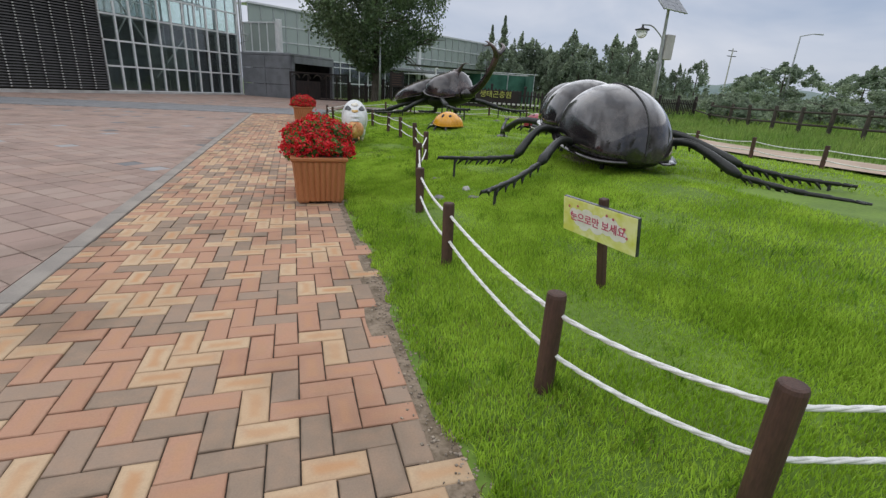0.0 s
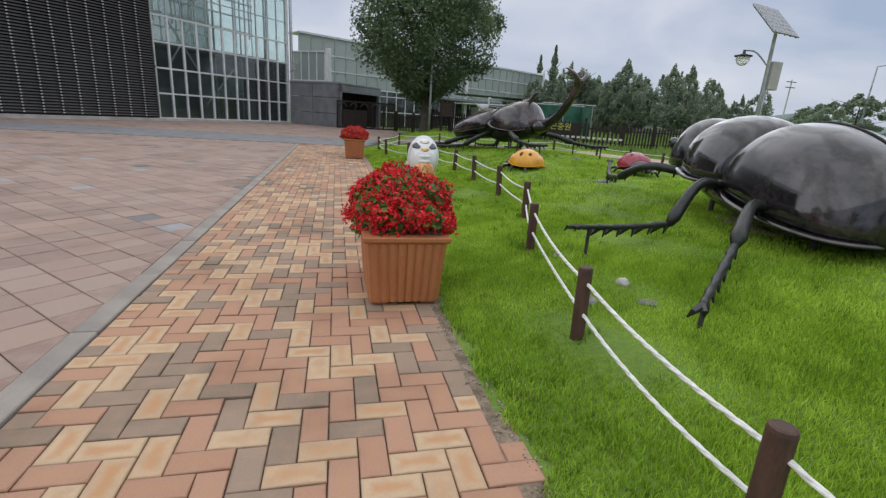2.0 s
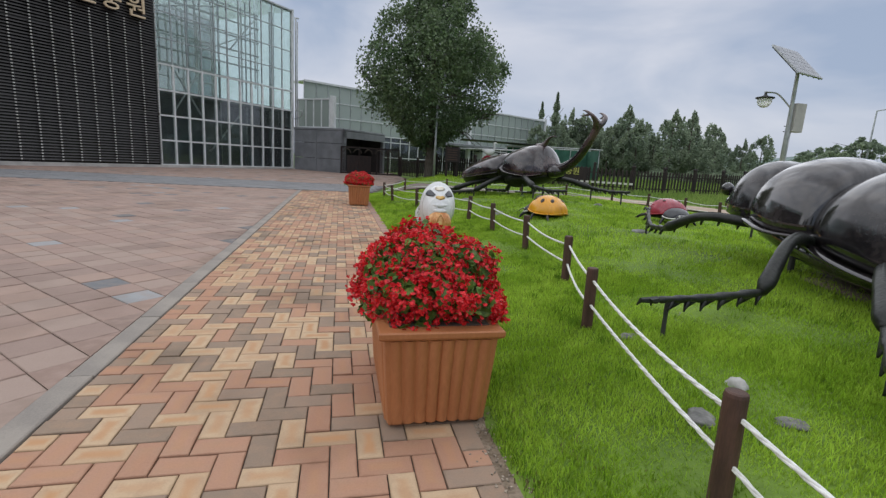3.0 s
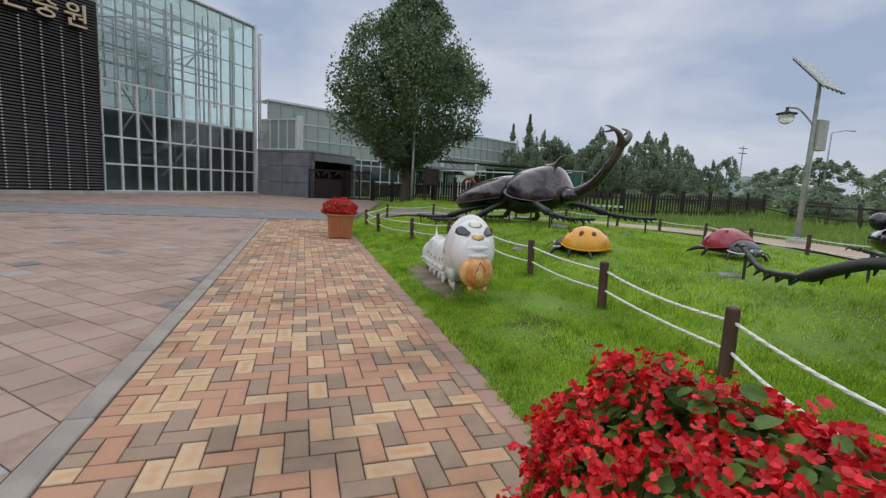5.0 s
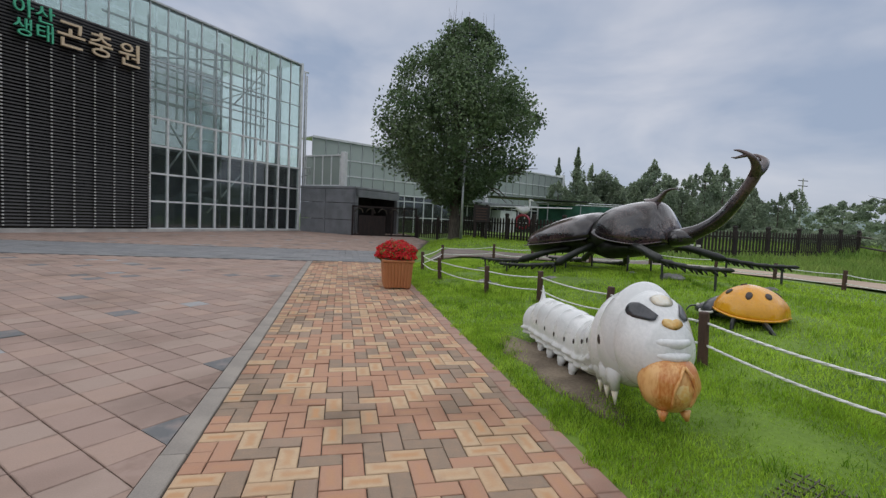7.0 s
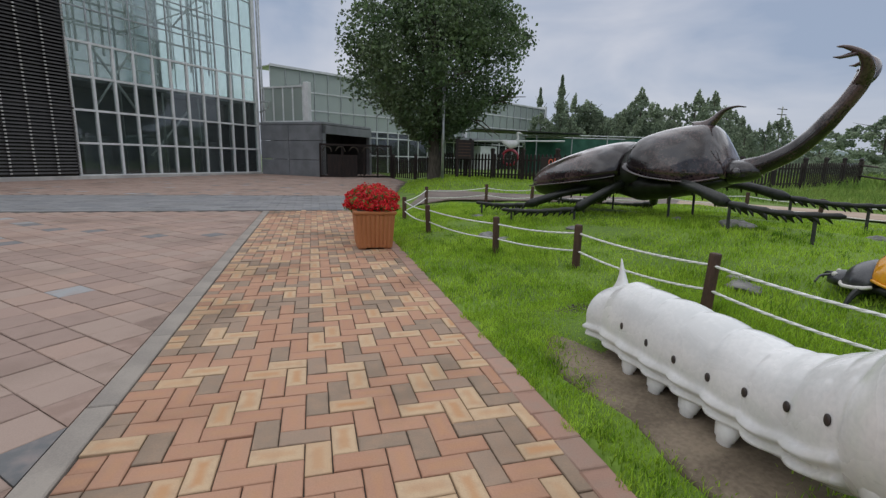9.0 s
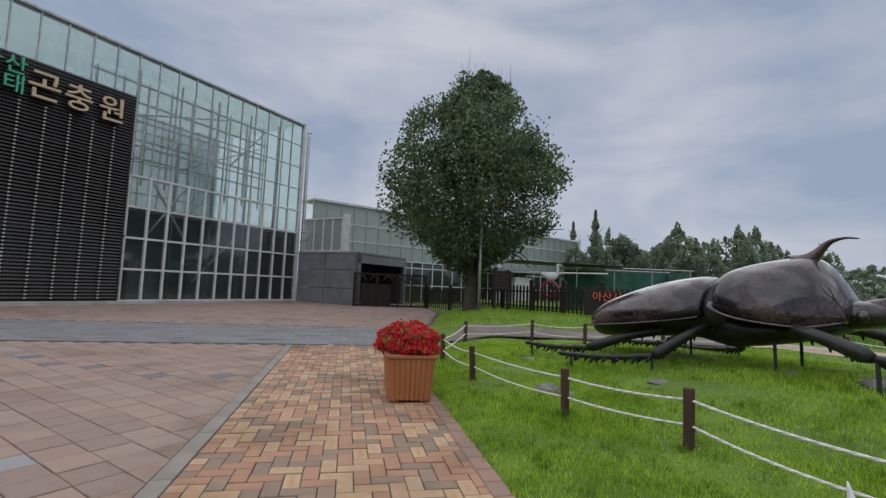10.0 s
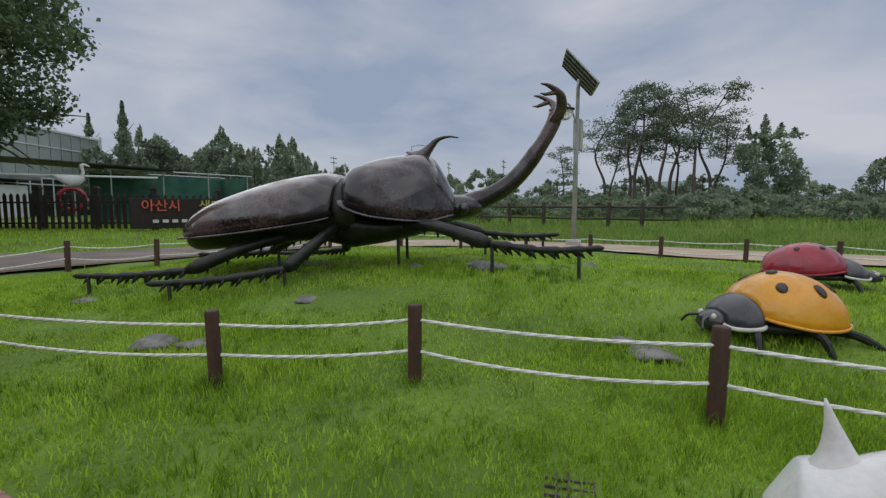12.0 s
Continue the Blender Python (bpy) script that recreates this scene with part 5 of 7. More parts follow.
for i in range(6):
    for j in range(4):
        bm = bmesh.new()
        box(bm, -0.53 + i * 0.178, -0.362 + i * 0.178, -0.60 + j * 0.302, -0.306 + j * 0.302, 0.0205, 0.024)
        part("cell", bm, M["solar"], solar_panel)
for i in range(5):
    bm = bmesh.new()
    box(bm, -0.53, 0.53, -0.58 + i * 0.28, -0.54 + i * 0.28, -0.05, -0.021)
    part("panel_rib", bm, M["iron"], solar_panel)
bm = bmesh.new()
box(bm, 0.07, 0.40, -0.10, 0.10, 2.45, 3.22, 0.015)
part("battery_box", bm, M["concrete"], solar_lamp, "pale grey battery box")
bm = bmesh.new()
tube(bm, spline([(0, 0, 3.05), (-0.26, 0.06, 3.30), (-0.50, 0.10, 3.45), (-0.82, 0.16, 3.46)], 5), 0.022, 8)
part("arm", bm, M["steel"], solar_lamp, smooth_faces=True)
bm = bmesh.new()
loft(bm, [[(-0.78 + r * math.cos(a), 0.155 + r * math.sin(a), z) for a in (2 * math.pi * k / 20 for k in range(20))] for r, z in ((0.03, 3.47), (0.04, 3.38), (0.10, 3.35), (0.23, 3.32), (0.23, 3.295))])
part("lantern_cap", bm, M["iron"], solar_lamp, "dark lantern cap", smooth_faces=True)
bm = bmesh.new()
loft(bm, [[(-0.78 + r * math.cos(a), 0.155 + r * math.sin(a), z) for a in (2 * math.pi * k / 20 for k in range(20))] for r, z in ((0.175, 3.29), (0.18, 3.22), (0.15, 3.13), (0.09, 3.07), (0.02, 3.05))])
part("globe", bm, M["lamp_glass"], solar_lamp, "clear glass globe", smooth_faces=True)

# ---- garden lamp beside the tree ----
gz = landz(5.1, 30.0)
garden_lamp = empty("garden_lamp", "slim grey garden lamp post beside the leafy tree", "street lamp", pose(5.1, 30.0, gz) @ Matrix.Scale(1.13, 4))
bm = bmesh.new()
tube(bm, [(0, 0, -0.1), (0, 0, 3.7)], [0.065, 0.05], 12)
part("pole", bm, M["steel"], garden_lamp, smooth_faces=True)
bm = bmesh.new()
loft(bm, [[(r * math.cos(a), r * math.sin(a), z) for a in (2 * math.pi * k / 14 for k in range(14))] for r, z in ((0.06, 3.6), (0.12, 3.68), (0.17, 3.95), (0.16, 4.0))])
part("globe", bm, M["lamp_glass"], garden_lamp, smooth_faces=True)
bm = bmesh.new()
loft(bm, [[(r * math.cos(a), r * math.sin(a), z) for a in (2 * math.pi * k / 14 for k in range(14))] for r, z in ((0.30, 3.98), (0.26, 4.06), (0.10, 4.16), (0.02, 4.2))])
part("cap", bm, M["steel"], garden_lamp, smooth_faces=True)

# ---- notice board by the footpath ----
nz = landz(6.2, 30.3)
notice = empty("notice_board", "dark wooden notice board on two posts on the grass bank", "sign", pose(6.2, 30.3, nz, 0, 0, 6) @ Matrix.Scale(1.15, 4))
for s in (-1, 1):
    bm = bmesh.new()
    box(bm, s * 0.28 - 0.05, s * 0.28 + 0.05, -0.05, 0.05, -0.2, 1.55, 0.01)
    part("post", bm, M["fence"], notice)
bm = bmesh.new()
box(bm, -0.40, 0.40, -0.08, -0.04, 0.75, 1.5, 0.008)
part("panel", bm, M["fence"], notice)
for k in range(5):
    bm = bmesh.new()
    box(bm, -0.28, 0.26 - 0.05 * (k % 2), -0.086, -0.081, 0.86 + k * 0.12, 0.90 + k * 0.12)
    part("text_bar", bm, M["post"], notice)


# ---- stones, turf grid, bare soil ----
def stone(x, y, r, flat, seed, label):
    rs = np.random.default_rng(seed)
    bm = bmesh.new()
    bmesh.ops.create_icosphere(bm, subdivisions=3, radius=1.0)
    for v in bm.verts:
        c = v.co.copy()
        k = 1 + 0.35 * noise.noise(c * 1.3 + Vector((seed * 3.1, 0, 0))) + 0.12 * noise.noise(c * 4 + Vector((0, seed * 2.3, 0)))
        v.co = Vector((c.x * r * k, c.y * r * 0.72 * k, c.z * r * flat * k))
    o = single("stone", bm, M["concrete"] if seed == 2 else M["rock"], label if seed != 2 else "pale whitish stone standing in the grass", "stone", group="stones in the grass", smooth_faces=True)
    o.matrix_basis = pose(x, y, landz(x, y) + r * flat * 0.25, 0, 0, seed * 47)
    return o


for k, (x, y, r, f) in enumerate(((1.55, 5.02, 0.15, 0.4), (1.95, 5.22, 0.10, 0.9), (1.92, 4.85, 0.13, 0.3), (1.80, 6.02, 0.12, 0.4), (4.29, 9.49, 0.28, 0.3), (1.97, 15.9, 0.27, 0.45), (2.07, 15.59, 0.2, 0.35), (3.15, 15.45, 0.24, 0.35), (4.6, 15.06, 0.17, 0.5), (4.79, 14.22, 0.34, 0.45), (5.05, 14.45, 0.24, 0.4), (5.75, 13.21, 0.24, 0.4), (2.98, 12.42, 0.26, 0.3), (3.12, 12.62, 0.16, 0.35), (2.51, 17.89, 0.2, 0.35), (2.42, 6.26, 0.10, 0.4))):
    stone(x, y, r * 0.62, f * 0.8, k + 1, "grey field stone half sunk in the grass")


def patch(name, x, y, rx, ry, dz, material, label, seed):
    bm = bmesh.new()
    n = 36
    rings = []
    for f in (0.02, 0.4, 0.75, 1.0):
        ring = []
        for k in range(n):
            a = 2 * math.pi * k / n
            w = f * (1 + 0.14 * math.sin(3 * a + seed) + 0.10 * math.sin(7 * a + 2 * seed))
            px_, py_ = x + rx * w * math.cos(a), y + ry * w * math.sin(a)
            ring.append((px_, py_, landz(px_, py_) + dz * (1 - f ** 3) + (0.017 if f < 1 else 0.0)))
        rings.append(ring)
    loft(bm, rings)
    return single(name, bm, material, label, "bare soil", kind="structure", smooth_faces=True)


patch("bare_soil", 1.18, 11.2, 0.33, 1.1, 0.004, M["dirt"], "worn bare earth beneath the caterpillar figure", 1.0)
# this patch stands for the beetle's contact shade as well as some earth
patch("bare_soil", 4.45, 6.15, 0.45, 0.85, 0.004, M["dirt"], "dark worn earth beneath the black beetle figure", 5.0)
def turf_mat(x, y, turn, nx, ny):
    """A patch of black plastic grid, half grown over."""
    mat_thing = empty("turf_grid", "black plastic turf grid showing through thin grass", "turf grid", pose(x, y, landz(x, y) - 0.004, 0, -6.5, turn), group="turf grids in the lawn")
    for i in range(nx):
        bm = bmesh.new()
        box(bm, (i - nx / 2) * 0.05, (i - nx / 2) * 0.05 + 0.007, -ny * 0.025, ny * 0.025, -0.02, 0.006)
        part("strip", bm, M["mesh_plastic"], mat_thing)
    for j in range(ny):
        bm = bmesh.new()
        box(bm, -nx * 0.025, nx * 0.025, (j - ny / 2) * 0.05, (j - ny / 2) * 0.05 + 0.007, -0.02, 0.006)
        part("strip", bm, M["mesh_plastic"], mat_thing)


GRIDS = ((1.47, 8.95, 18, 9, 8), (1.30, 8.70, -12, 7, 6), (1.52, 12.68, 10, 6, 4))
for spot in GRIDS:
    turf_mat(*spot)

# ---- the glass pavilion ----
PAV = pose(-3.8, 40.5, 0.1, 0, 0, 50)   # x along the front to the right, y into the house
pavilion = empty("pavilion", "glass pavilion with white mullions and a black louvred front", "building", PAV)
WIDE, TALL, ROW = 9.9, 11.15, 1.394
COLS = [-WIDE + WIDE * k / 11 for k in range(12)]
bm = bmesh.new()
box(bm, -32, 0.1, -0.25, 0.1, -0.3, 0.12, 0.01)
part("plinth", bm, M["concrete"], pavilion, "low concrete plinth")
for k, x in enumerate(COLS):
    bm = bmesh.new()
    box(bm, x - 0.045, x + 0.045, -0.10, 0.06, 0.12, 5.7)
    part("mullion", bm, M["frame_white"], pavilion)
    bm = bmesh.new()
    box(bm, x - 0.022, x + 0.022, -0.05, 0.05, 5.7, TALL)
    part("mullion", bm, M["steel"], pavilion)
for k in range(-12, 0):
    x = -WIDE + k * 0.9
    bm = bmesh.new()
    box(bm, x - 0.022, x + 0.022, -0.05, 0.05, 9.1, TALL)
    part("mullion", bm, M["steel"], pavilion)
for k in range(9):
    z = 0.12 + k * 1.378
    bm = bmesh.new()
    t = 0.045 if k < 5 else 0.022
    box(bm, -WIDE, 0, -0.085 if k < 5 else -0.04, 0.05, z - t, z + t)
    part("transom", bm, M["frame_white"] if k < 5 else M["steel"], pavilion)
bm = bmesh.new()
box(bm, -32, 0.05, -0.10, 0.3, TALL - 0.05, TALL + 0.06, 0.01)
part("eave", bm, M["steel"], pavilion)
for k in range(11):
    for j in range(8):
        bm = bmesh.new()
        z = 0.12 + j * 1.378
        box(bm, COLS[k] + 0.03, COLS[k + 1] - 0.03, -0.012, 0.0, z + 0.03, z + 1.378 - 0.03)
        o = part("pane", bm, M["glass"], pavilion)
        o.visible_shadow = False
for k in range(-12, 0):
    bm = bmesh.new()
    x = -WIDE + k * 0.9
    box(bm, x + 0.025, x + 0.875, -0.012, 0.0, 9.15, TALL - 0.06)
    o = part("pane", bm, M["glass"], pavilion)
    o.visible_shadow = False
# inside: dark lower floor, pale steel frames higher up, far glazed wall
bm = bmesh.new()
box(bm, -32, -0.05, 3.2, 3.4, 0.1, 4.3)
part("inner_wall", bm, M["cladding"], pavilion, "grey wall inside")
bm = bmesh.new()
box(bm, -32, -0.1, 0.3, 5.0, 0.0, 0.1)
part("floor", bm, M["cladding"], pavilion)
bm = bmesh.new()
box(bm, -32, -0.1, 0.9, 8.0, 4.2, 4.45)
part("gallery", bm, M["cladding"], pavilion, "grey upper floor slab inside")
for k in range(5):
    bm = bmesh.new()
    tube(bm, [(-9.2 + 2.1 * k, 1.3, 0.1), (-9.2 + 2.1 * k, 1.3, TALL - 0.2)], 0.05 if k % 2 else 0.07, 12)
    part("column", bm, M["steel"], pavilion, smooth_faces=True)
for k in range(6):
    z = 6.2 + k * 0.95
    for y in (3.0, 7.9):
        bm = bmesh.new()
        box(bm, -10.5, -0.3, y, y + 0.08, z - 0.05, z + 0.05)
        part("purlin", bm, M["frame_white"], pavilion)
for k in range(9):
    x = -10.2 + k * 1.2
    for y, z in ((3.0, 5.8), (7.9, 4.45)):
        bm = bmesh.new()
        box(bm, x - 0.04, x + 0.04, y, y + 0.1, z, TALL)
        part("inner_post", bm, M["frame_white"], pavilion)
for (p, q, r) in (((-8.6, 0.8, 5.9), (-6.6, 0.8, 3.0), 0.06), ((-8.6, 0.8, 3.0), (-6.8, 0.8, 5.7), 0.05), ((-5.6, 1.6, 1.0), (-3.2, 1.6, 3.6), 0.06), ((-9.4, 2.8, 9.0), (-3.0, 2.8, 10.8), 0.05), ((-3.0, 2.8, 8.0), (-0.6, 2.8, 10.8), 0.05), ((-6.0, 2.8, 7.0), (-1.0, 2.8, 9.6), 0.04)):
    bm = bmesh.new()
    tube(bm, [p, q], r, 8)
    part("brace", bm, M["frame_white"], pavilion, smooth_faces=True)
bm = bmesh.new()
box(bm, -34, 0.0, 0.32, 8.2, TALL - 0.02, TALL + 0.02)
part("roof_glazing", bm, M["glass"], pavilion, "clear roof glazing").visible_shadow = False
bm = bmesh.new()
box(bm, -34, 0.0, 8.2, 8.24, 4.4, TALL)
part("back_glazing", bm, M["tinted"], pavilion, "tinted glazing of the far side").visible_shadow = False
bm = bmesh.new()
box(bm, -0.04, -0.01, 0.1, 8.2, 0.1, 4.3)
part("side_wall", bm, M["dark"], pavilion)
for k in range(3):
    bm = bmesh.new()
    box(bm, -8.5 + k * 3, -7.2 + k * 3, 2.2, 2.6, 0.1, 1.9, 0.03)
    part("display_case", bm, M["cladding"], pavilion)
# corner post, side wall
bm = bmesh.new()
box(bm, -0.04, 0.12, -0.12, 0.12, -0.1, TALL + 0.1)
part("corner_post", bm, M["frame_white"], pavilion)
for k in range(7):
    bm = bmesh.new()
    box(bm, 0.0, 0.06, 0.1 + k * 1.7, 0.16 + k * 1.7, 3.2, TALL)
    part("mullion", bm, M["frame_white"], pavilion)
bm = bmesh.new()
box(bm, 0.0, 0.02, 0.14, 12.0, 3.2, TALL)
o = part("side_pane", bm, M["glass"], pavilion, "clear side glazing")
o.visible_shadow = False
bm = bmesh.new()
tube(bm, [(0.25, -0.18, 0.0), (0.25, -0.18, 10.6), (0.25, -0.1, 10.75), (0.6, -0.1, 10.8)], 0.06, 10)
tube(bm, [(0.42, -0.18, 0.0), (0.42, -0.18, 10.5)], 0.045, 10)
part("downpipe", bm, M["steel"], pavilion, "steel downpipes at the corner", smooth_faces=True)
# louvred front
bm = bmesh.new()
box(bm, -32, -WIDE - 0.02, 0.0, 0.12, 0.12, 9.15)
part("louvre_back", bm, M["dark_glass"], pavilion, "dark glazing behind the slats")
bm = bmesh.new()
box(bm, -11.0, 11.0, -0.012, 0.012, -0.042, 0.042)
bmesh.ops.rotate(bm, verts=bm.verts, matrix=Matrix.Rotation(radians(-32), 3, "X"))
slat_mesh = None
for k in range(66):
    z = 0.26 + k * 0.1355
    if slat_mesh is None:
        o = part("louvre_slat", bm, M["louvre"], pavilion)
        slat_mesh = o.data
    else:
        o = part("louvre_slat", slat_mesh, M["louvre"], pavilion)
    o.location = (-WIDE - 11.05, -0.16, z)
clips = []
for k in range(27):
    for j in range(66 if k == 0 else 54):
        clips.append((-WIDE - 0.08 - k * 0.79, -0.215, 0.275 + j * 0.1355, 0.032, 0.022, 0))
tagged(part("louvre_clips", from_np("louvre_clips", *slab_pieces(clips, 0.05, 0.004)), M["clip"], pavilion, "columns of small grey slat clips"), kind="stuff")
for z in (2.9, 4.6, 6.3):
    bm = bmesh.new()
    box(bm, -32, -WIDE, -0.11, -0.07, z - 0.04, z + 0.04)
    part("louvre_rail", bm, M["louvre"], pavilion)
for txt, x, z, size, mat, lab in (("원", -10.93, 8.08, 1.16, "letter", "cream raised letter"), ("충", -12.14, 8.12, 1.12, "letter", "cream raised letter"), ("곤", -13.25, 8.14, 1.2, "letter", "cream raised letter"), ("태", -14.15, 7.92, 0.74, "letter_green", "green raised letter"), ("생", -14.85, 7.92, 0.74, "letter_green", "green raised letter"), ("산", -14.15, 8.62, 0.74, "letter_green", "green raised letter"), ("아", -14.85, 8.66, 0.74, "letter_green", "green raised letter")):
    o = part("sign_letter", letters(txt, size, 0.05), M[mat], pavilion, lab)
    o.matrix_basis = pose(x, -0.27, z, 90, 0, 0)

# ---- grey annexe with the dark entrance ----
annexe = empty("annexe", "low grey panelled annexe with a dark entrance", "building", PAV)
def panel_wall(x0, x1, y0, y1, rows, name="panel"):
    for (z0, z1) in rows:
        bm = bmesh.new()
        box(bm, x0, x1, y0, y1, z0 + 0.012, z1 - 0.012, 0.01)
        part(name, bm, M["cladding"], annexe)
for (y0, y1) in ((-4.85, -2.35), (-2.32, -0.12)):
    panel_wall(0.15, 0.45, y0, y1, ((-0.1, 0.95), (0.95, 2.05), (2.05, 2.95)))
panel_wall(0.15, 5.2, -4.85, -4.6, ((2.45, 2.95),), "lintel")
panel_wall(0.15, 0.4, -4.86, -4.6, ((-0.1, 0.95), (0.95, 2.05), (2.05, 2.45)))
panel_wall(4.95, 5.2, -4.86, -4.6, ((-0.1, 0.95), (0.95, 2.45)))
# the shade of the entrance recess is put into these walls' colour
bm = bmesh.new()
box(bm, 0.3, 5.2, -2.5, -2.3, 0.0, 2.95)
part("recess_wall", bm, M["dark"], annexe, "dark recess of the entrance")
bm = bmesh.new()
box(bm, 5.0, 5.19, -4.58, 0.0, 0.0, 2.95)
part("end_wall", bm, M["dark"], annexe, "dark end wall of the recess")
bm = bmesh.new()
box(bm, 0.16, 5.2, -4.84, 0.0, 2.96, 3.12, 0.02)
part("roof", bm, M["cladding"], annexe)
# glazed upper floor over the annexe
for k in range(5):
    bm = bmesh.new()
    box(bm, 0.4, 0.46, -0.3 - k * 0.75, -0.24 - k * 0.75, 3.12, 5.2)
    part("mullion", bm, M["frame_white"], annexe)
for k in range(4):
    bm = bmesh.new()
    box(bm, 0.42, 0.44, -0.95 - k * 0.75, -0.33 - k * 0.75, 3.2, 5.1)
    part("pane", bm, M["milky"], annexe, "cloudy greenhouse glass")
for z in (3.12, 5.1):
    bm = bmesh.new()
    box(bm, 0.36, 0.5, -3.4, -0.1, z, z + 0.09)
    part("glazing_rail", bm, M["frame_white"], annexe)
bm = bmesh.new()
box(bm, 0.3, 0.6, -3.75, -3.42, 3.12, 5.35, 0.02)
part("white_pier", bm, M["frame_white"], annexe, "white pier")
bm = bmesh.new()
tube(bm, [(0.1, -0.2, 3.7), (0.1, -0.9, 3.9), (0.1, -1.0, 4.3), (0.1, -0.3, 4.3)], 0.04, 8)
part("pipe", bm, M["steel"], annexe, smooth_faces=True)

# ---- long greenhouse behind ----
gh_dir = math.degrees(math.atan2(13.3, 25.9))
greenhouse = empty("greenhouse", "long pale greenhouse with cloudy glazing behind the fence", "building", pose(-3.0, 41.6, 0.1, 0, 0, gh_dir))
bm = bmesh.new()
loft(bm, [[(0, 0.0, 3.0), (0, 0.03, 3.0), (0, 0.03, 6.7), (0, 0.0, 6.7)], [(29, 0.0, 3.0), (29, 0.03, 3.0), (29, 0.03, 6.5), (29, 0.0, 6.5)]])
part("wall_glazing", bm, M["milky"], greenhouse)
bm = bmesh.new()
loft(bm, [[(0, 0.0, 6.7), (0, 2.5, 6.8), (0, 2.5, 6.75), (0, 0.03, 6.65)], [(29, 0.0, 6.5), (29, 2.5, 6.6), (29, 2.5, 6.55), (29, 0.03, 6.45)]])
part("roof_glazing", bm, M["milky"], greenhouse)
for k in range(30):
    bm = bmesh.new()
    box(bm, k - 0.035, k + 0.035, -0.06, 0.0, 0.0, 3.0)
    part("mullion", bm, M["frame_white"], greenhouse)
    bm = bmesh.new()
    box(bm, k - 0.025, k + 0.025, -0.05, -0.002, 3.0, 6.7 - 0.0069 * k)
    part("mullion", bm, M["steel"], greenhouse)
for z in (1.3, 2.6, 3.05, 4.15, 5.3):
    bm = bmesh.new()
    box(bm, 0, 29, -0.08, -0.005, z - 0.04, z + 0.04)
    part("transom", bm, M["frame_white"], greenhouse)
bm = bmesh.new()
loft(bm, [[(x, -0.09, z - 0.09), (x, 0.0, z - 0.09), (x, 0.0, z + 0.05), (x, -0.09, z + 0.05)] for x, z in ((0, 6.7), (29, 6.5))])
part("gutter", bm, M["frame_white"], greenhouse, "white eaves gutter")
bm = bmesh.new()
box(bm, 0, 29, 0.1, 0.2, 0.0, 3.0)
part("lower_wall", bm, M["dark"], greenhouse)
for k in range(29):
    bm = bmesh.new()
    box(bm, k + 0.05, k + 0.95, 0.0, 0.02, 0.1, 2.95)
    o = part("pane", bm, M["glass"], greenhouse)
    o.visible_shadow = False
bm = bmesh.new()
box(bm, 28.9, 29.2, -0.12, 4.0, 0.0, 6.75)
part("end_wall", bm, M["frame_white"], greenhouse)
bm = bmesh.new()
box(bm, 17, 17.35, -0.3, 0.1, 0.0, 6.6)
part("white_pier", bm, M["frame_white"], greenhouse)
bm = bmesh.new()
box(bm, 13, 21, -1.6, 0.0, 2.75, 3.0, 0.02)
part("canopy", bm, M["cladding"], greenhouse)
bm = bmesh.new()
box(bm, 18.2, 20.4, -1.2, 0.0, 0.0, 2.4, 0.02)
part("white_kiosk", bm, M["frame_white"], greenhouse)

# ---- lattice gate, picket fence, rail fence ----
gate = empty("lattice_gate", "dark brown lattice gate standing closed before the annexe", "gate", pose(-0.15, 37.2, 0.05, 0, 0, 3))
for x in (0.0, 1.25, 2.5, 3.3, 4.1):
    bm = bmesh.new()
    box(bm, x - 0.05, x + 0.05, -0.05, 0.05, -0.1, 1.95, 0.01)
    part("gate_post", bm, M["fence"], gate)
for z in (0.12, 1.9):
    bm = bmesh.new()
    box(bm, 0.0, 4.1, -0.03, 0.03, z - 0.05, z + 0.05)
    part("rail", bm, M["fence"], gate)
for (x0, x1) in ((0.06, 0.35), (2.12, 2.46), (2.56, 3.26), (3.36, 4.04)):
    for s in (-1, 1):
        n = int((x1 - x0 + 1.7) / 0.15)
        bm = bmesh.new()
        for k in range(n):
            u = x0 - 1.7 + k * 0.15
            a, b = max(x0, u), min(x1, u + 1.7)
            if b > a:
                za, zb = 0.16 + (a - u), 0.16 + (b - u)
                if s < 0:
                    a, b = x0 + x1 - a, x0 + x1 - b
                tube(bm, [(a, 0.012 * s, za), (b, 0.012 * s, zb)], 0.016, 4)
        part("lattice", bm, M["fence"], gate)
bm = bmesh.new()
box(bm, 0.4, 2.1, -0.02, 0.02, 0.1, 1.35)
part("gate_leaf", bm, M["fence"], gate, "solid dark gate leaf")
for k in range(5):
    bm = bmesh.new()
    tube(bm, spline([(0.1 + k * 0.75, -0.06, 1.55), (0.3 + k * 0.75, -0.08, 1.78), (0.55 + k * 0.75, -0.06, 1.72), (0.65 + k * 0.75, -0.06, 1.5)], 4), 0.035, 7)
    part("gate_ornament", bm, M["rail"], gate, "curled ornament", smooth_faces=True)

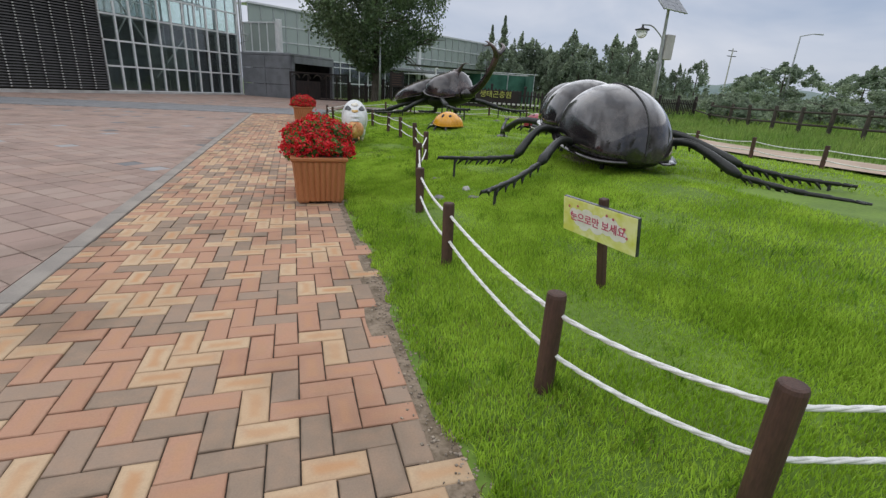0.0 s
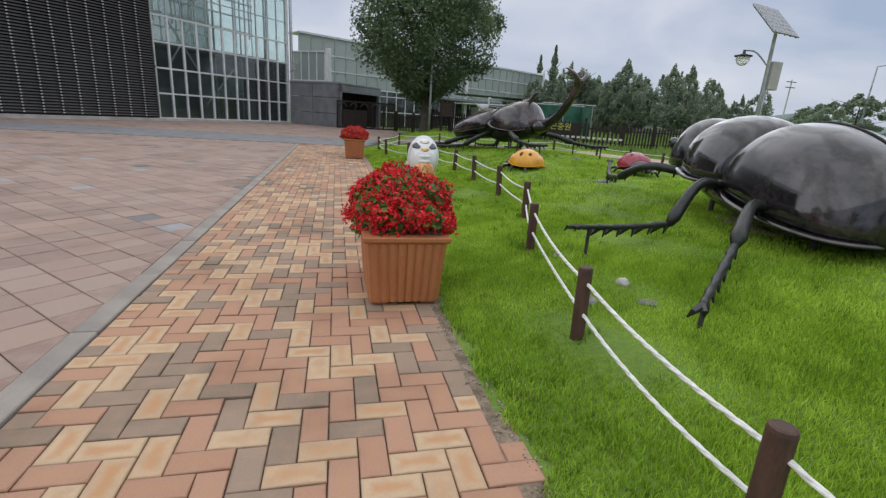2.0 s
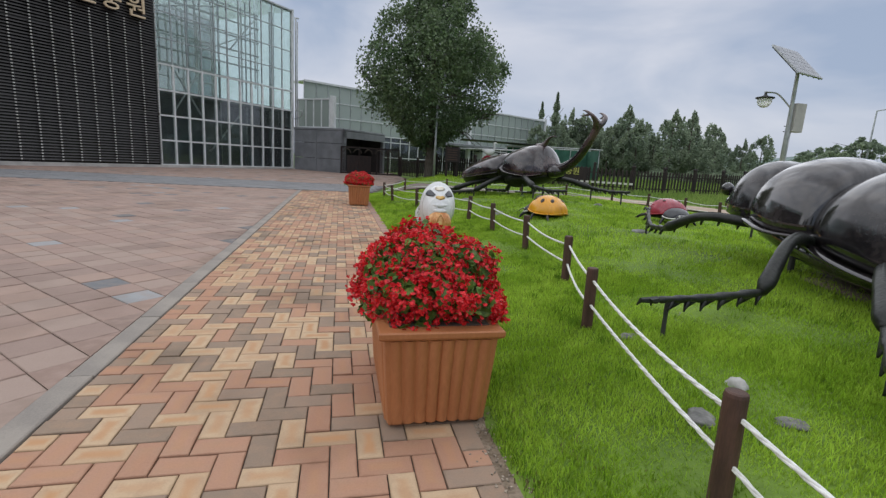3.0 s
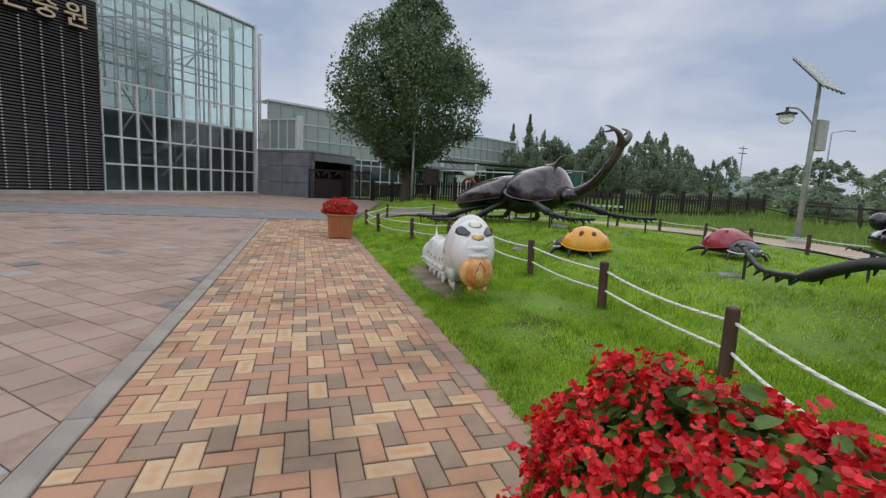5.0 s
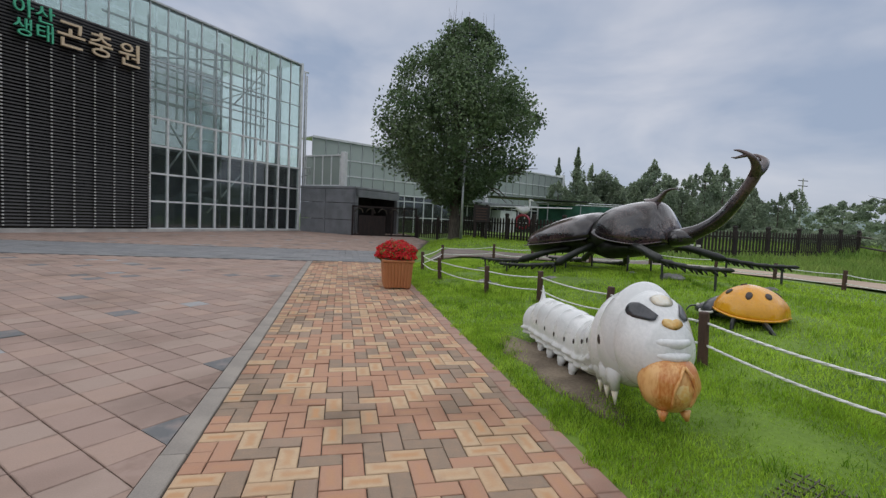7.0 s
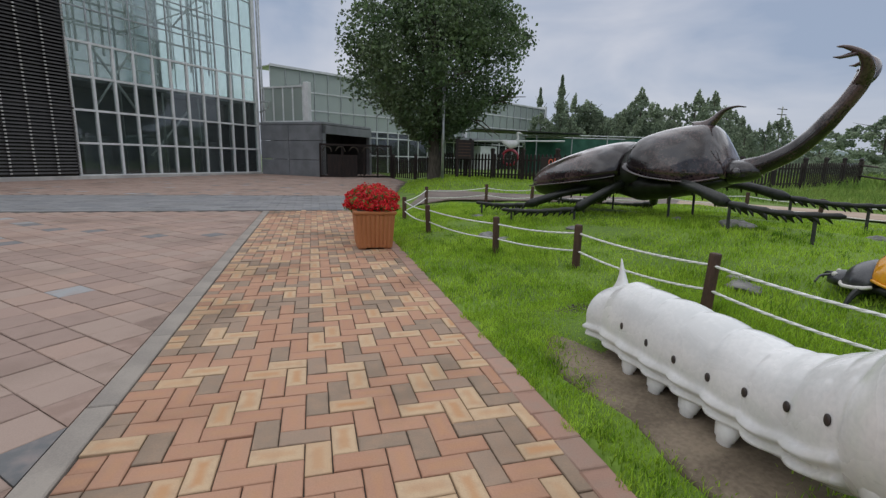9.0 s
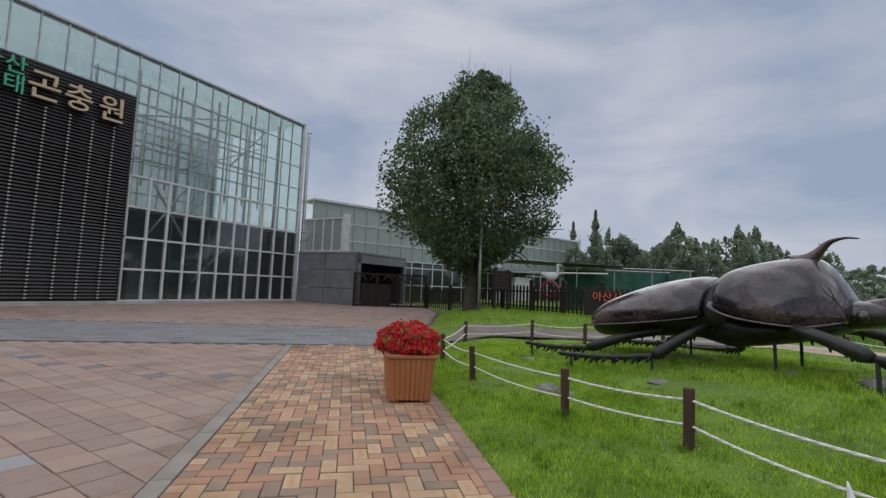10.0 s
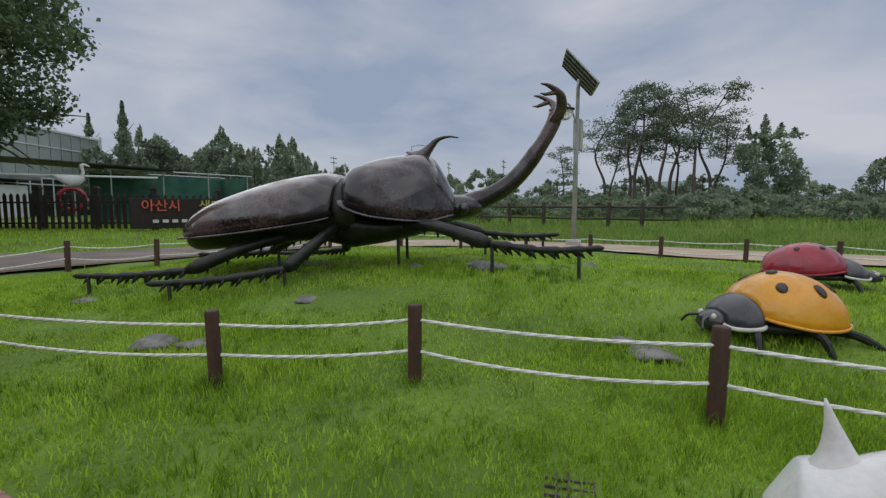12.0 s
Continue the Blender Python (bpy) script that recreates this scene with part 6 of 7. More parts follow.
PICKET = [(4.05, 37.2), (5.9, 33.2), (9.2, 27.0), (14.4, 24.6), (20.5, 25.3), (26.5, 27.0)]
picket_fence = empty("picket_fence", "dark brown wooden picket fence along the grass bank", "fence")
picket_mesh = post_big = None
for (x0, y0), (x1, y1) in zip(PICKET, PICKET[1:]):
    L = math.hypot(x1 - x0, y1 - y0)
    turn = math.degrees(math.atan2(y1 - y0, x1 - x0))
    n = int(L / 0.2)
    for k in range(n):
        f = (k + 0.5) / n
        x, y = x0 + (x1 - x0) * f, y0 + (y1 - y0) * f
        if picket_mesh is None:
            bm = bmesh.new()
            loft(bm, [[(sx * w, sy * 0.012, z) for sx, sy in ((-1, -1), (1, -1), (1, 1), (-1, 1))] for w, z in ((0.052, 0.06), (0.052, 1.08), (0.006, 1.16))])
            o = part("picket", bm, M["fence"], picket_fence)
            picket_mesh = o.data
        else:
            o = part("picket", picket_mesh, M["fence"], picket_fence)
        o.matrix_basis = pose(x, y, landz(x, y), 0, 0, turn) @ pose(0, -0.04, 0)
    m_ = max(1, round(L / 2.0))
    for k in range(m_ + 1):
        f = k / m_
        x, y = x0 + (x1 - x0) * f, y0 + (y1 - y0) * f
        if post_big is None:
            bm = bmesh.new()
            loft(bm, [[(r * sx, r * sy, z) for sx, sy in ((-1, -1), (1, -1), (1, 1), (-1, 1))] for r, z in ((0.065, -0.3), (0.065, 1.28), (0.08, 1.30), (0.08, 1.34), (0.05, 1.40))])
            o = part("post", bm, M["fence"], picket_fence)
            post_big = o.data
        else:
            o = part("post", post_big, M["fence"], picket_fence)
        o.matrix_basis = pose(x, y, landz(x, y), 0, 0, turn)
    for h in (0.25, 0.9):
        bm = bmesh.new()
        tube(bm, [(x0, y0, landz(x0, y0) + h), (x1, y1, landz(x1, y1) + h)], 0.038, 4)
        part("rail", bm, M["fence"], picket_fence)

RAILS = [(26.5, 27.0), (23.6, 21.4), (22.2, 17.6), (21.7, 14.6), (21.5, 11.8)]
rail_fence = empty("rail_fence", "weathered two-rail wooden fence at the edge of the field", "fence")
pm = None
for i, ((x0, y0), (x1, y1)) in enumerate(zip(RAILS, RAILS[1:])):
    for k in range(2):
        x, y = x0 + (x1 - x0) * k / 2, y0 + (y1 - y0) * k / 2
        if pm is None:
            bm = bmesh.new()
            loft(bm, [[(r * math.cos(a), r * math.sin(a), z) for a in (math.pi * q / 5 for q in range(10))] for r, z in ((0.09, -0.3), (0.088, 1.22), (0.06, 1.27))])
            o = part("post", bm, M["rail"], rail_fence)
            pm = o.data
        else:
            o = part("post", pm, M["rail"], rail_fence)
        o.matrix_basis = pose(x, y, landz(x, y), rng.normal(0, 1.5), rng.normal(0, 1.5), 31 * i)
    for h in (0.52, 1.05):
        bm = bmesh.new()
        tube(bm, [(x0, y0, landz(x0, y0) + h), ((x0 + x1) / 2, (y0 + y1) / 2, landz((x0 + x1) / 2, (y0 + y1) / 2) + h - 0.015), (x1, y1, landz(x1, y1) + h)], 0.05, 7)
        part("rail", bm, M["rail"], rail_fence, smooth_faces=True)

# ---- behind the picket fence: name sign, goose figure, net shelter ----
nsx, nsy = 10.4, 26.22
ns_turn = math.degrees(math.atan2(24.6 - 27.0, 14.4 - 9.2))
name_sign = empty("name_sign", "dark sign board with red and yellow letters behind the picket fence", "sign", pose(nsx, nsy, landz(nsx, nsy), 0, 0, ns_turn))
bm = bmesh.new()
box(bm, -2.1, 2.1, 0.10, 0.16, 0.1, 1.05, 0.01)
part("board", bm, M["fence"], name_sign)
for txt, x, mat in (("아산시", -1.25, "letter_red"), ("생태곤충원", 0.75, "letter_olive")):
    o = part("words", letters(txt, 0.40, 0.02), M[mat], name_sign, "raised letters")
    o.matrix_basis = pose(x, 0.07, 0.80, 90, 0, 0)
for k in range(22):
    bm = bmesh.new()
    box(bm, -1.5 + k * 0.27, -1.34 + k * 0.27, 0.06, 0.09, 0.28, 0.38)
    part("text_bar", bm, M["cream"], name_sign)

goose = empty("goose_ornament", "white wooden goose figure on a red ring", "ornament", pose(8.2, 29.6, landz(8.2, 29.6), 0, 0, -30))
bm = bmesh.new()
loft(bm, [[(u, w * math.cos(a), z + h * math.sin(a)) for a in (2 * math.pi * k / 14 for k in range(14))] for u, w, z, h in ((-0.45, 0.02, 1.75, 0.03), (-0.3, 0.10, 1.66, 0.10), (0.0, 0.16, 1.56, 0.20), (0.25, 0.12, 1.60, 0.16), (0.36, 0.05, 1.68, 0.08))])
tube(bm, spline([(0.25, 0, 1.65), (0.33, 0, 1.85), (0.30, 0, 2.05), (0.38, 0, 2.1), (0.52, 0, 2.05)], 4), [0.08, 0.07, 0.065, 0.06, 0.055, 0.05, 0.05, 0.055, 0.06, 0.065, 0.06, 0.05, 0.045, 0.04, 0.03, 0.02, 0.01], 10)
part("bird", bm, M["white"], goose, smooth_faces=True)
bm = bmesh.new()
tube(bm, [(0.34 * math.cos(a), 0, 1.0 + 0.34 * math.sin(a)) for a in np.linspace(0, 2 * math.pi, 25)], 0.07, 8, cap=False)
part("ring", bm, M["red"], goose, "dull red ring", smooth_faces=True)
bm = bmesh.new()
tube(bm, [(0, 0, -0.1), (0, 0, 1.5)], 0.03, 8)
part("stand", bm, M["iron"], goose)
bm = bmesh.new()
tube(bm, [(-2.6, 0.05, 1.72), (2.4, 0.05, 1.76)], 0.035, 8)
part("crossbar", bm, M["frame_white"], goose, "long pale crossbar")

net = empty("net_shelter", "green netted shelter with a thin steel frame", "shelter", pose(10.2, 31.0, landz(10.2, 31), 0, 0, -12))
for x in (0, 1.8, 3.6, 5.4):
    for y in (0, 2.4):
        bm = bmesh.new()
        tube(bm, [(x, y, -0.1), (x, y, 2.15)], 0.03, 8)
        part("post", bm, M["steel"], net)
for y in (0, 2.4):
    bm = bmesh.new()
    tube(bm, [(-0.2, y, 2.15), (5.6, y, 2.15)], 0.03, 8)
    part("top_rail", bm, M["steel"], net)
bm = bmesh.new()
box(bm, 0, 5.4, 2.36, 2.38, 0.0, 2.1)
box(bm, 5.38, 5.4, 0, 2.38, 0.0, 2.1)
part("netting", bm, M["green_net"], net, "dark green netting")
bm = bmesh.new()
loft(bm, [[(-3.2, -0.4, 2.30), (-3.2, 2.8, 2.36), (-3.2, 2.8, 2.40), (-3.2, -0.4, 2.34)], [(2.2, -0.4, 2.2), (2.2, 2.8, 2.26), (2.2, 2.8, 2.30), (2.2, -0.4, 2.24)]])
part("roof_sheet", bm, M["iron"], net, "thin dark roof sheet")


# ---- far poles ----
def far_pole(x, y, h, kind):
    z = landz(x, y)
    if kind == "lamp":
        top = empty("street_lamp", "tall thin street lamp standing beyond the field", "street lamp", pose(x, y, z))
        bm = bmesh.new()
        tube(bm, [(0, 0, -0.2), (0, 0, h)], [0.13, 0.07], 10)
        part("pole", bm, M["steel"], top)
        bm = bmesh.new()
        tube(bm, [(0, 0, h), (0.9, -0.7, h + 0.25), (1.7, -1.3, h + 0.2)], [0.06, 0.05, 0.09], 8)
        part("arm", bm, M["steel"], top)
    else:
        top = empty("utility_pole", "far utility pole with cross arms", "utility pole", pose(x, y, z), group="far utility poles")
        bm = bmesh.new()
        tube(bm, [(0, 0, -0.2), (0, 0, h)], [0.18, 0.11], 10)
        part("pole", bm, M["concrete"], top)
        for k in range(2):
            bm = bmesh.new()
            box(bm, -1.1, 1.1, -0.07, 0.07, h - 0.5 - k, h - 0.36 - k)
            part("cross_arm", bm, M["iron"], top)


for x, y, h, kind in ((55.5, 43.5, 8.9, "lamp"), (85, 80, 12, "pole"), (108, 62, 12, "pole"), (88, 41, 10, "pole")):
    far_pole(x, y, h, kind)

# ---- trees ----
def leaf_cards(centres, size, rs, droop=0.3, shape=0.55):
    """Small folded leaves at the given places: two quads each."""
    n = len(centres)
    u = rs.normal(size=(n, 3))
    u[:, 2] -= droop
    u /= np.linalg.norm(u, axis=1)[:, None]
    w = np.cross(u, rs.normal(size=(n, 3)))
    w /= np.linalg.norm(w, axis=1)[:, None]
    nn = np.cross(u, w)
    s = (rs.uniform(0.65, 1.25, n) * size)[:, None]
    c = centres
    V = np.stack([c - u * s * 0.5, c + w * s * shape * 0.5 + nn * s * 0.12, c + u * s * 0.5, c - w * s * shape * 0.5 + nn * s * 0.12], 1).reshape(-1, 3)
    F = (np.array([[0, 1, 2], [0, 2, 3]])[None] + 4 * np.arange(n)[:, None, None]).reshape(-1, 3)
    return from_np("leaves", V, F)


def branch_out(bm, p, d, length, r, depth, rs, tips, spread=0.55, up=0.25):
    """A limb that forks; collects the ends of its twigs."""
    pts = [Vector(p)]
    dd = Vector(d).normalized()
    n = 4
    for k in range(n):
        dd = (dd + Vector(rs.normal(size=3)) * 0.12 + Vector((0, 0, up * 0.15))).normalized()
        pts.append(pts[-1] + dd * length / n)
    tube(bm, pts, [r * (1 - 0.45 * k / n) for k in range(n + 1)], 7 if depth > 1 else 5)
    if depth == 0:
        tips.extend(pts[2:])
        return
    for k in range(3 if depth > 1 else 4):
        q = pts[2 + k % 3]
        a = rs.uniform(0, 2 * math.pi)
        side = dd.orthogonal().normalized()
        side = side * math.cos(a) + dd.cross(side) * math.sin(a)
        branch_out(bm, q, dd + side * spread * rs.uniform(0.8, 1.6), length * rs.uniform(0.55, 0.75), r * 0.5, depth - 1, rs, tips, spread, up)


def crown_points(n, rs, rx, ry, z0, z1, lumps, shape_pow=0.8, fill=0.35):
    """Leaf places in lumpy clusters inside an egg-shaped crown."""
    cents = []
    while len(cents) < lumps:
        q = rs.uniform(-1, 1, 3)
        if q @ q < 1:
            k = (q @ q) ** 0.5
            if k > fill or rs.random() < 0.3:
                cents.append(q)
    cents = np.array(cents)
    pick = rs.integers(0, lumps, n)
    rad = rs.uniform(0.10, 0.26, lumps)[pick]
    q = cents[pick] + np.clip(rs.normal(size=(n, 3)), -1.7, 1.7) * rad[:, None] * 0.5
    q /= np.maximum(1.0, np.linalg.norm(q, axis=1) / 1.2)[:, None]
    t = (q[:, 2] + 1) / 2
    wide = np.clip(np.sin(np.clip(t, 0.0, 1) ** shape_pow * math.pi * 0.93 + 0.12), 0.08, 1) ** 0.7
    return np.stack([q[:, 0] * rx * wide * 1.12, q[:, 1] * ry * wide * 1.12, z0 + t * (z1 - z0)], 1)


def shade_tree(x, y, seed):
    """The round-headed tree on the grass bank."""
    rs = np.random.default_rng(seed)
    z = landz(x, y)
    top = empty("tree", "tall leafy broadleaf tree with a dense round crown", "tree", pose(x, y, z) @ Matrix.Scale(1.13, 4))
    bm = bmesh.new()
    tips = []
    tube(bm, spline([(0, 0, -0.3), (0.02, 0.02, 0.8), (-0.03, 0.05, 2.0), (0.05, 0.0, 3.6), (0.0, 0.05, 6.0), (0.15, 0, 9.2)], 4), [0.34, 0.3, 0.27, 0.25, 0.24, 0.23, 0.22, 0.22, 0.21, 0.2, 0.19, 0.18, 0.16, 0.15, 0.13, 0.11, 0.10, 0.08, 0.06, 0.04, 0.03], 12)
    for k in range(13):
        a = k * 2.4
        h = 2.0 + k * 0.45
        branch_out(bm, (0.02, 0.02, h), (math.cos(a), math.sin(a), 0.55 + 0.05 * k), 1.95 - 0.05 * k, 0.10 - 0.004 * k, 2, rs, tips)
    for k in range(22):
        a = rs.uniform(0, 6.28)
        b = Vector((1.1 * math.cos(a) + 0.5, 1.1 * math.sin(a), 8.8 + rs.uniform(-0.4, 0.4)))
        tube(bm, [b, b + Vector((rs.normal() * 0.1, rs.normal() * 0.1, rs.uniform(1.0, 1.9)))], [0.014, 0.004], 4)
    part("trunk", bm, M["bark"], top, smooth_faces=True)
    P = crown_points(38000, rs, 3.55, 3.55, 1.35, 10.1, 230, 0.86)
    P[:, 0] += 0.05 * (P[:, 2] - 5)
    Q = np.array([tuple(t) for t in tips])
    Q = Q[rs.integers(0, len(Q), 9000)] + rs.normal(size=(9000, 3)) * 0.22
    ok = ((Q[:, 0] / 3.2) ** 2 + (Q[:, 1] / 3.2) ** 2 + ((Q[:, 2] - 5.8) / 4.3) ** 2) < 1.0
    tagged(part("crown", leaf_cards(np.concatenate([P, Q[ok]]), 0.158, rs, 0.35, 0.7), M["tree_leaf"], top, "dense dark green leaves"), kind="stuff")
    return top


shade_tree(5.1, 31.6, 5)


def far_tree(seed, h, rx, leaves, size, conifer=False, low=0.12):
    rs = np.random.default_rng(seed)
    top = empty("tree", "slim dark green tree in the row beyond the fence" if not conifer else "pointed conifer in the row beyond the fence", "tree", pose(0, 0, 0), group="trees beyond the fence")
    bm = bmesh.new()
    tube(bm, [(0, 0, -0.3), (0.05, 0, h * 0.4), (0, 0.05, h * 0.92)], [0.14, 0.1, 0.02], 7)
    for k in range(7):
        a = k * 2.4
        zz = h * (0.25 + 0.09 * k)
        tube(bm, [(0, 0, zz), (math.cos(a) * rx * 0.7, math.sin(a) * rx * 0.7, zz + h * 0.12)], [0.05, 0.012], 5)
    part("trunk", bm, M["bark"], top)
    if conifer:
        t = rs.uniform(0, 1, leaves) ** 0.8
        a = rs.uniform(0, 6.283, leaves)
        w = rx * (1 - t) ** 0.8 * rs.uniform(0.3, 1, leaves) * (1 + 0.3 * np.sin(t * 40))
        P = np.stack([w * np.cos(a), w * np.sin(a), h * (low + (1 - low) * t)], 1)
    else:
        P = crown_points(leaves, rs, rx, rx, h * low, h, 44, 0.8, 0.3)
        spikes = rs.normal(size=(6, 2)) * rx * 0.35
        k = rs.integers(0, 6, leaves // 8)
        t = rs.uniform(0, 1, leaves // 8)
        S = np.stack([spikes[k, 0] + rs.normal(size=len(k)) * 0.12 * rx * (1 - t), spikes[k, 1] + rs.normal(size=len(k)) * 0.12 * rx * (1 - t), h * (0.80 + 0.14 * t * (0.4 + 0.6 * (k % 3) / 2))], 1)
        P = np.concatenate([P, S])
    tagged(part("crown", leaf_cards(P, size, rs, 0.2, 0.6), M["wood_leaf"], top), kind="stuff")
    return top


def place(thing, spots):
    """Sets a tree and its copies out over the ground: x, y, turn, size."""
    for k, (x, y, turn, size) in enumerate(spots):
        m = pose(x, y, landz(x, y), 0, 0, turn) @ Matrix.Scale(size, 4)
        if k == 0:
            thing.matrix_basis = m
        else:
            c = copy_thing(thing, m)
            c.scale = (size, size, size)


def around(bearing, dist):
    return 0.0 + dist * math.sin(radians(bearing)), 8.0 + dist * math.cos(radians(bearing))


row = []
for k in range(42):
    b = 25.6 + k * 0.57 + rng.uniform(-0.3, 0.3)
    d = 50 + rng.uniform(-5, 9) + 4 * (k % 3)
    row.append((*around(b, d), rng.uniform(0, 360), rng.uniform(0.62, 0.95) * (1.0 if b < 45 else 0.8)))
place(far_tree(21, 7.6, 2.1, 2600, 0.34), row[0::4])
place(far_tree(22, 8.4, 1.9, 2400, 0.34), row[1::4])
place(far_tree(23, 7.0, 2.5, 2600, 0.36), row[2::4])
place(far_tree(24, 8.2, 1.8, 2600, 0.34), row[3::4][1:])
place(far_tree(25, 9.5, 1.2, 2600, 0.28, True), [row[3], (*around(25.4, 54), 0, 0.9)])
# shrubs and lower growth under the rows and by the field
shrub_row = []
for k in range(60):
    b = 26 + k * 1.65 + rng.uniform(-0.6, 0.6)
    d = (44 if b < 58 else 34) + rng.uniform(-4, 10)
    shrub_row.append((*around(b, d), rng.uniform(0, 360), rng.uniform(0.6, 1.1) * (0.75 if b < 66 else 0.8)))
place(tagged(far_tree(31, 3.0, 2.3, 2200, 0.30, False, 0.0), "low dark green shrub at the edge of the field", "shrub", "shrubs by the field"), shrub_row[0::2])
place(tagged(far_tree(32, 2.5, 2.7, 2200, 0.30, False, 0.0), "low dark green shrub at the edge of the field", "shrub", "shrubs by the field"), shrub_row[1::2])
place(tagged(far_tree(36, 3.6, 2.4, 2600, 0.30, False, 0.0), "bushy shrub beneath the pines", "shrub", "shrubs by the field"), [(*around(72 + 2.1 * k, 54 + 4 * math.sin(k * 2.2)), 50 * k, 0.95 + 0.3 * math.sin(k * 1.7)) for k in range(14)])
place(tagged(far_tree(33, 6.2, 4.2, 4200, 0.42, False, 0.05), "broad dark tree beyond the field", "tree"), [(*around(57, 66), 0, 1.0), (*around(62.5, 80), 120, 1.0), (*around(66, 60), 200, 0.9), (*around(53, 95), 80, 1.1)])
place(tagged(far_tree(34, 9.0, 3.2, 5200, 0.36, False, 0.02), "tall full broadleaf tree by the field", "tree"), [(*around(93.6, 46), 0, 0.92), (*around(104, 58), 100, 0.7), (*around(107, 62), 40, 0.62), (*around(110, 56), 140, 0.6), (*around(116, 55), 10, 0.7)])


def pine(seed, h):
    """A tall pine with a bent bare trunk and a flat clumped head."""
    rs = np.random.default_rng(seed)
    top = empty("pine_tree", "tall pine with a bent bare trunk and clumped crown", "pine tree", pose(0, 0, 0), group="pines by the field")
    bm = bmesh.new()
    pts = spline([(0, 0, -0.3), (rs.normal() * 0.3, rs.normal() * 0.3, h * 0.3), (rs.normal() * 0.6, rs.normal() * 0.6, h * 0.6), (rs.normal() * 0.7, rs.normal() * 0.7, h * 0.95)], 6)
    tube(bm, pts, [0.17 - 0.13 * k / (len(pts) - 1) for k in range(len(pts))], 8)
    C = []
    for k in range(15):
        i = int(len(pts) * (0.58 + 0.40 * k / 15))
        p = pts[min(i, len(pts) - 1)]
        a = rs.uniform(0, 6.28)
        L = rs.uniform(0.9, 2.3) * (1.15 - 0.4 * k / 15)
        q = p + Vector((math.cos(a) * L, math.sin(a) * L, rs.uniform(0.0, 0.7)))
        tube(bm, [p, p.lerp(q, 0.5) + Vector((0, 0, -0.1)), q], [0.045, 0.03, 0.012], 5)
        C += [q, p.lerp(q, 0.7) + Vector((0, 0, 0.2))]
    C.append(pts[-1] + Vector((0, 0, 0.2)))
    part("trunk", bm, M["bark"], top, smooth_faces=True)
    C = np.array([tuple(c) for c in C])
    n = 1350
    P = C[rs.integers(0, len(C), n)] + rs.normal(size=(n, 3)) * np.array([0.42, 0.42, 0.17])
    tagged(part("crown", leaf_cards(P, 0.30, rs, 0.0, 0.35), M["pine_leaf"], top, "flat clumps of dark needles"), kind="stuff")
    return top


pines = [(*around(b, d), 37 * k, s) for k, (b, d, s) in enumerate(((74.5, 52, 0.72), (78, 46, 0.95), (79.2, 48, 0.85), (80.3, 44, 1.0), (81.5, 43, 1.08), (82.6, 46, 1.04), (83.6, 41, 1.0), (84.8, 44, 1.05), (86, 48, 0.95), (87.2, 42, 1.02), (88.6, 46, 1.04), (90, 50, 0.95)))]
place(pine(41, 10.2), pines[0::3])
place(pine(42, 10.8), pines[1::3])
place(pine(43, 9.6), pines[2::3])

# trees in front of the pavilion's far side, mirrored in its glass
place(tagged(far_tree(35, 7.5, 2.6, 3000, 0.4), "broadleaf tree across the plaza", "tree"), [(-22, 2, 0, 1.0), (-30, 8, 90, 1.1), (-16, -10, 40, 1.0), (0, -22, 70, 1.1), (14, -18, 10, 1.0)])

# far hills
bm = bmesh.new()
hill_rows = []
for k in range(60):
    b = radians(30 + k * 1.6)
    h = 26 + 14 * math.sin(k * 0.21) + 9 * math.sin(k * 0.53 + 1) + 3 * math.sin(k * 1.7)
    hill_rows.append([(d * math.sin(b), d * math.cos(b), z) for d, z in ((760, -2), (860, h * 0.6), (960, h), (1150, -2))])
loft(bm, hill_rows, cap=False, closed=False)
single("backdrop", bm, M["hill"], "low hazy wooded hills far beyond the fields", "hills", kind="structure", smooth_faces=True)


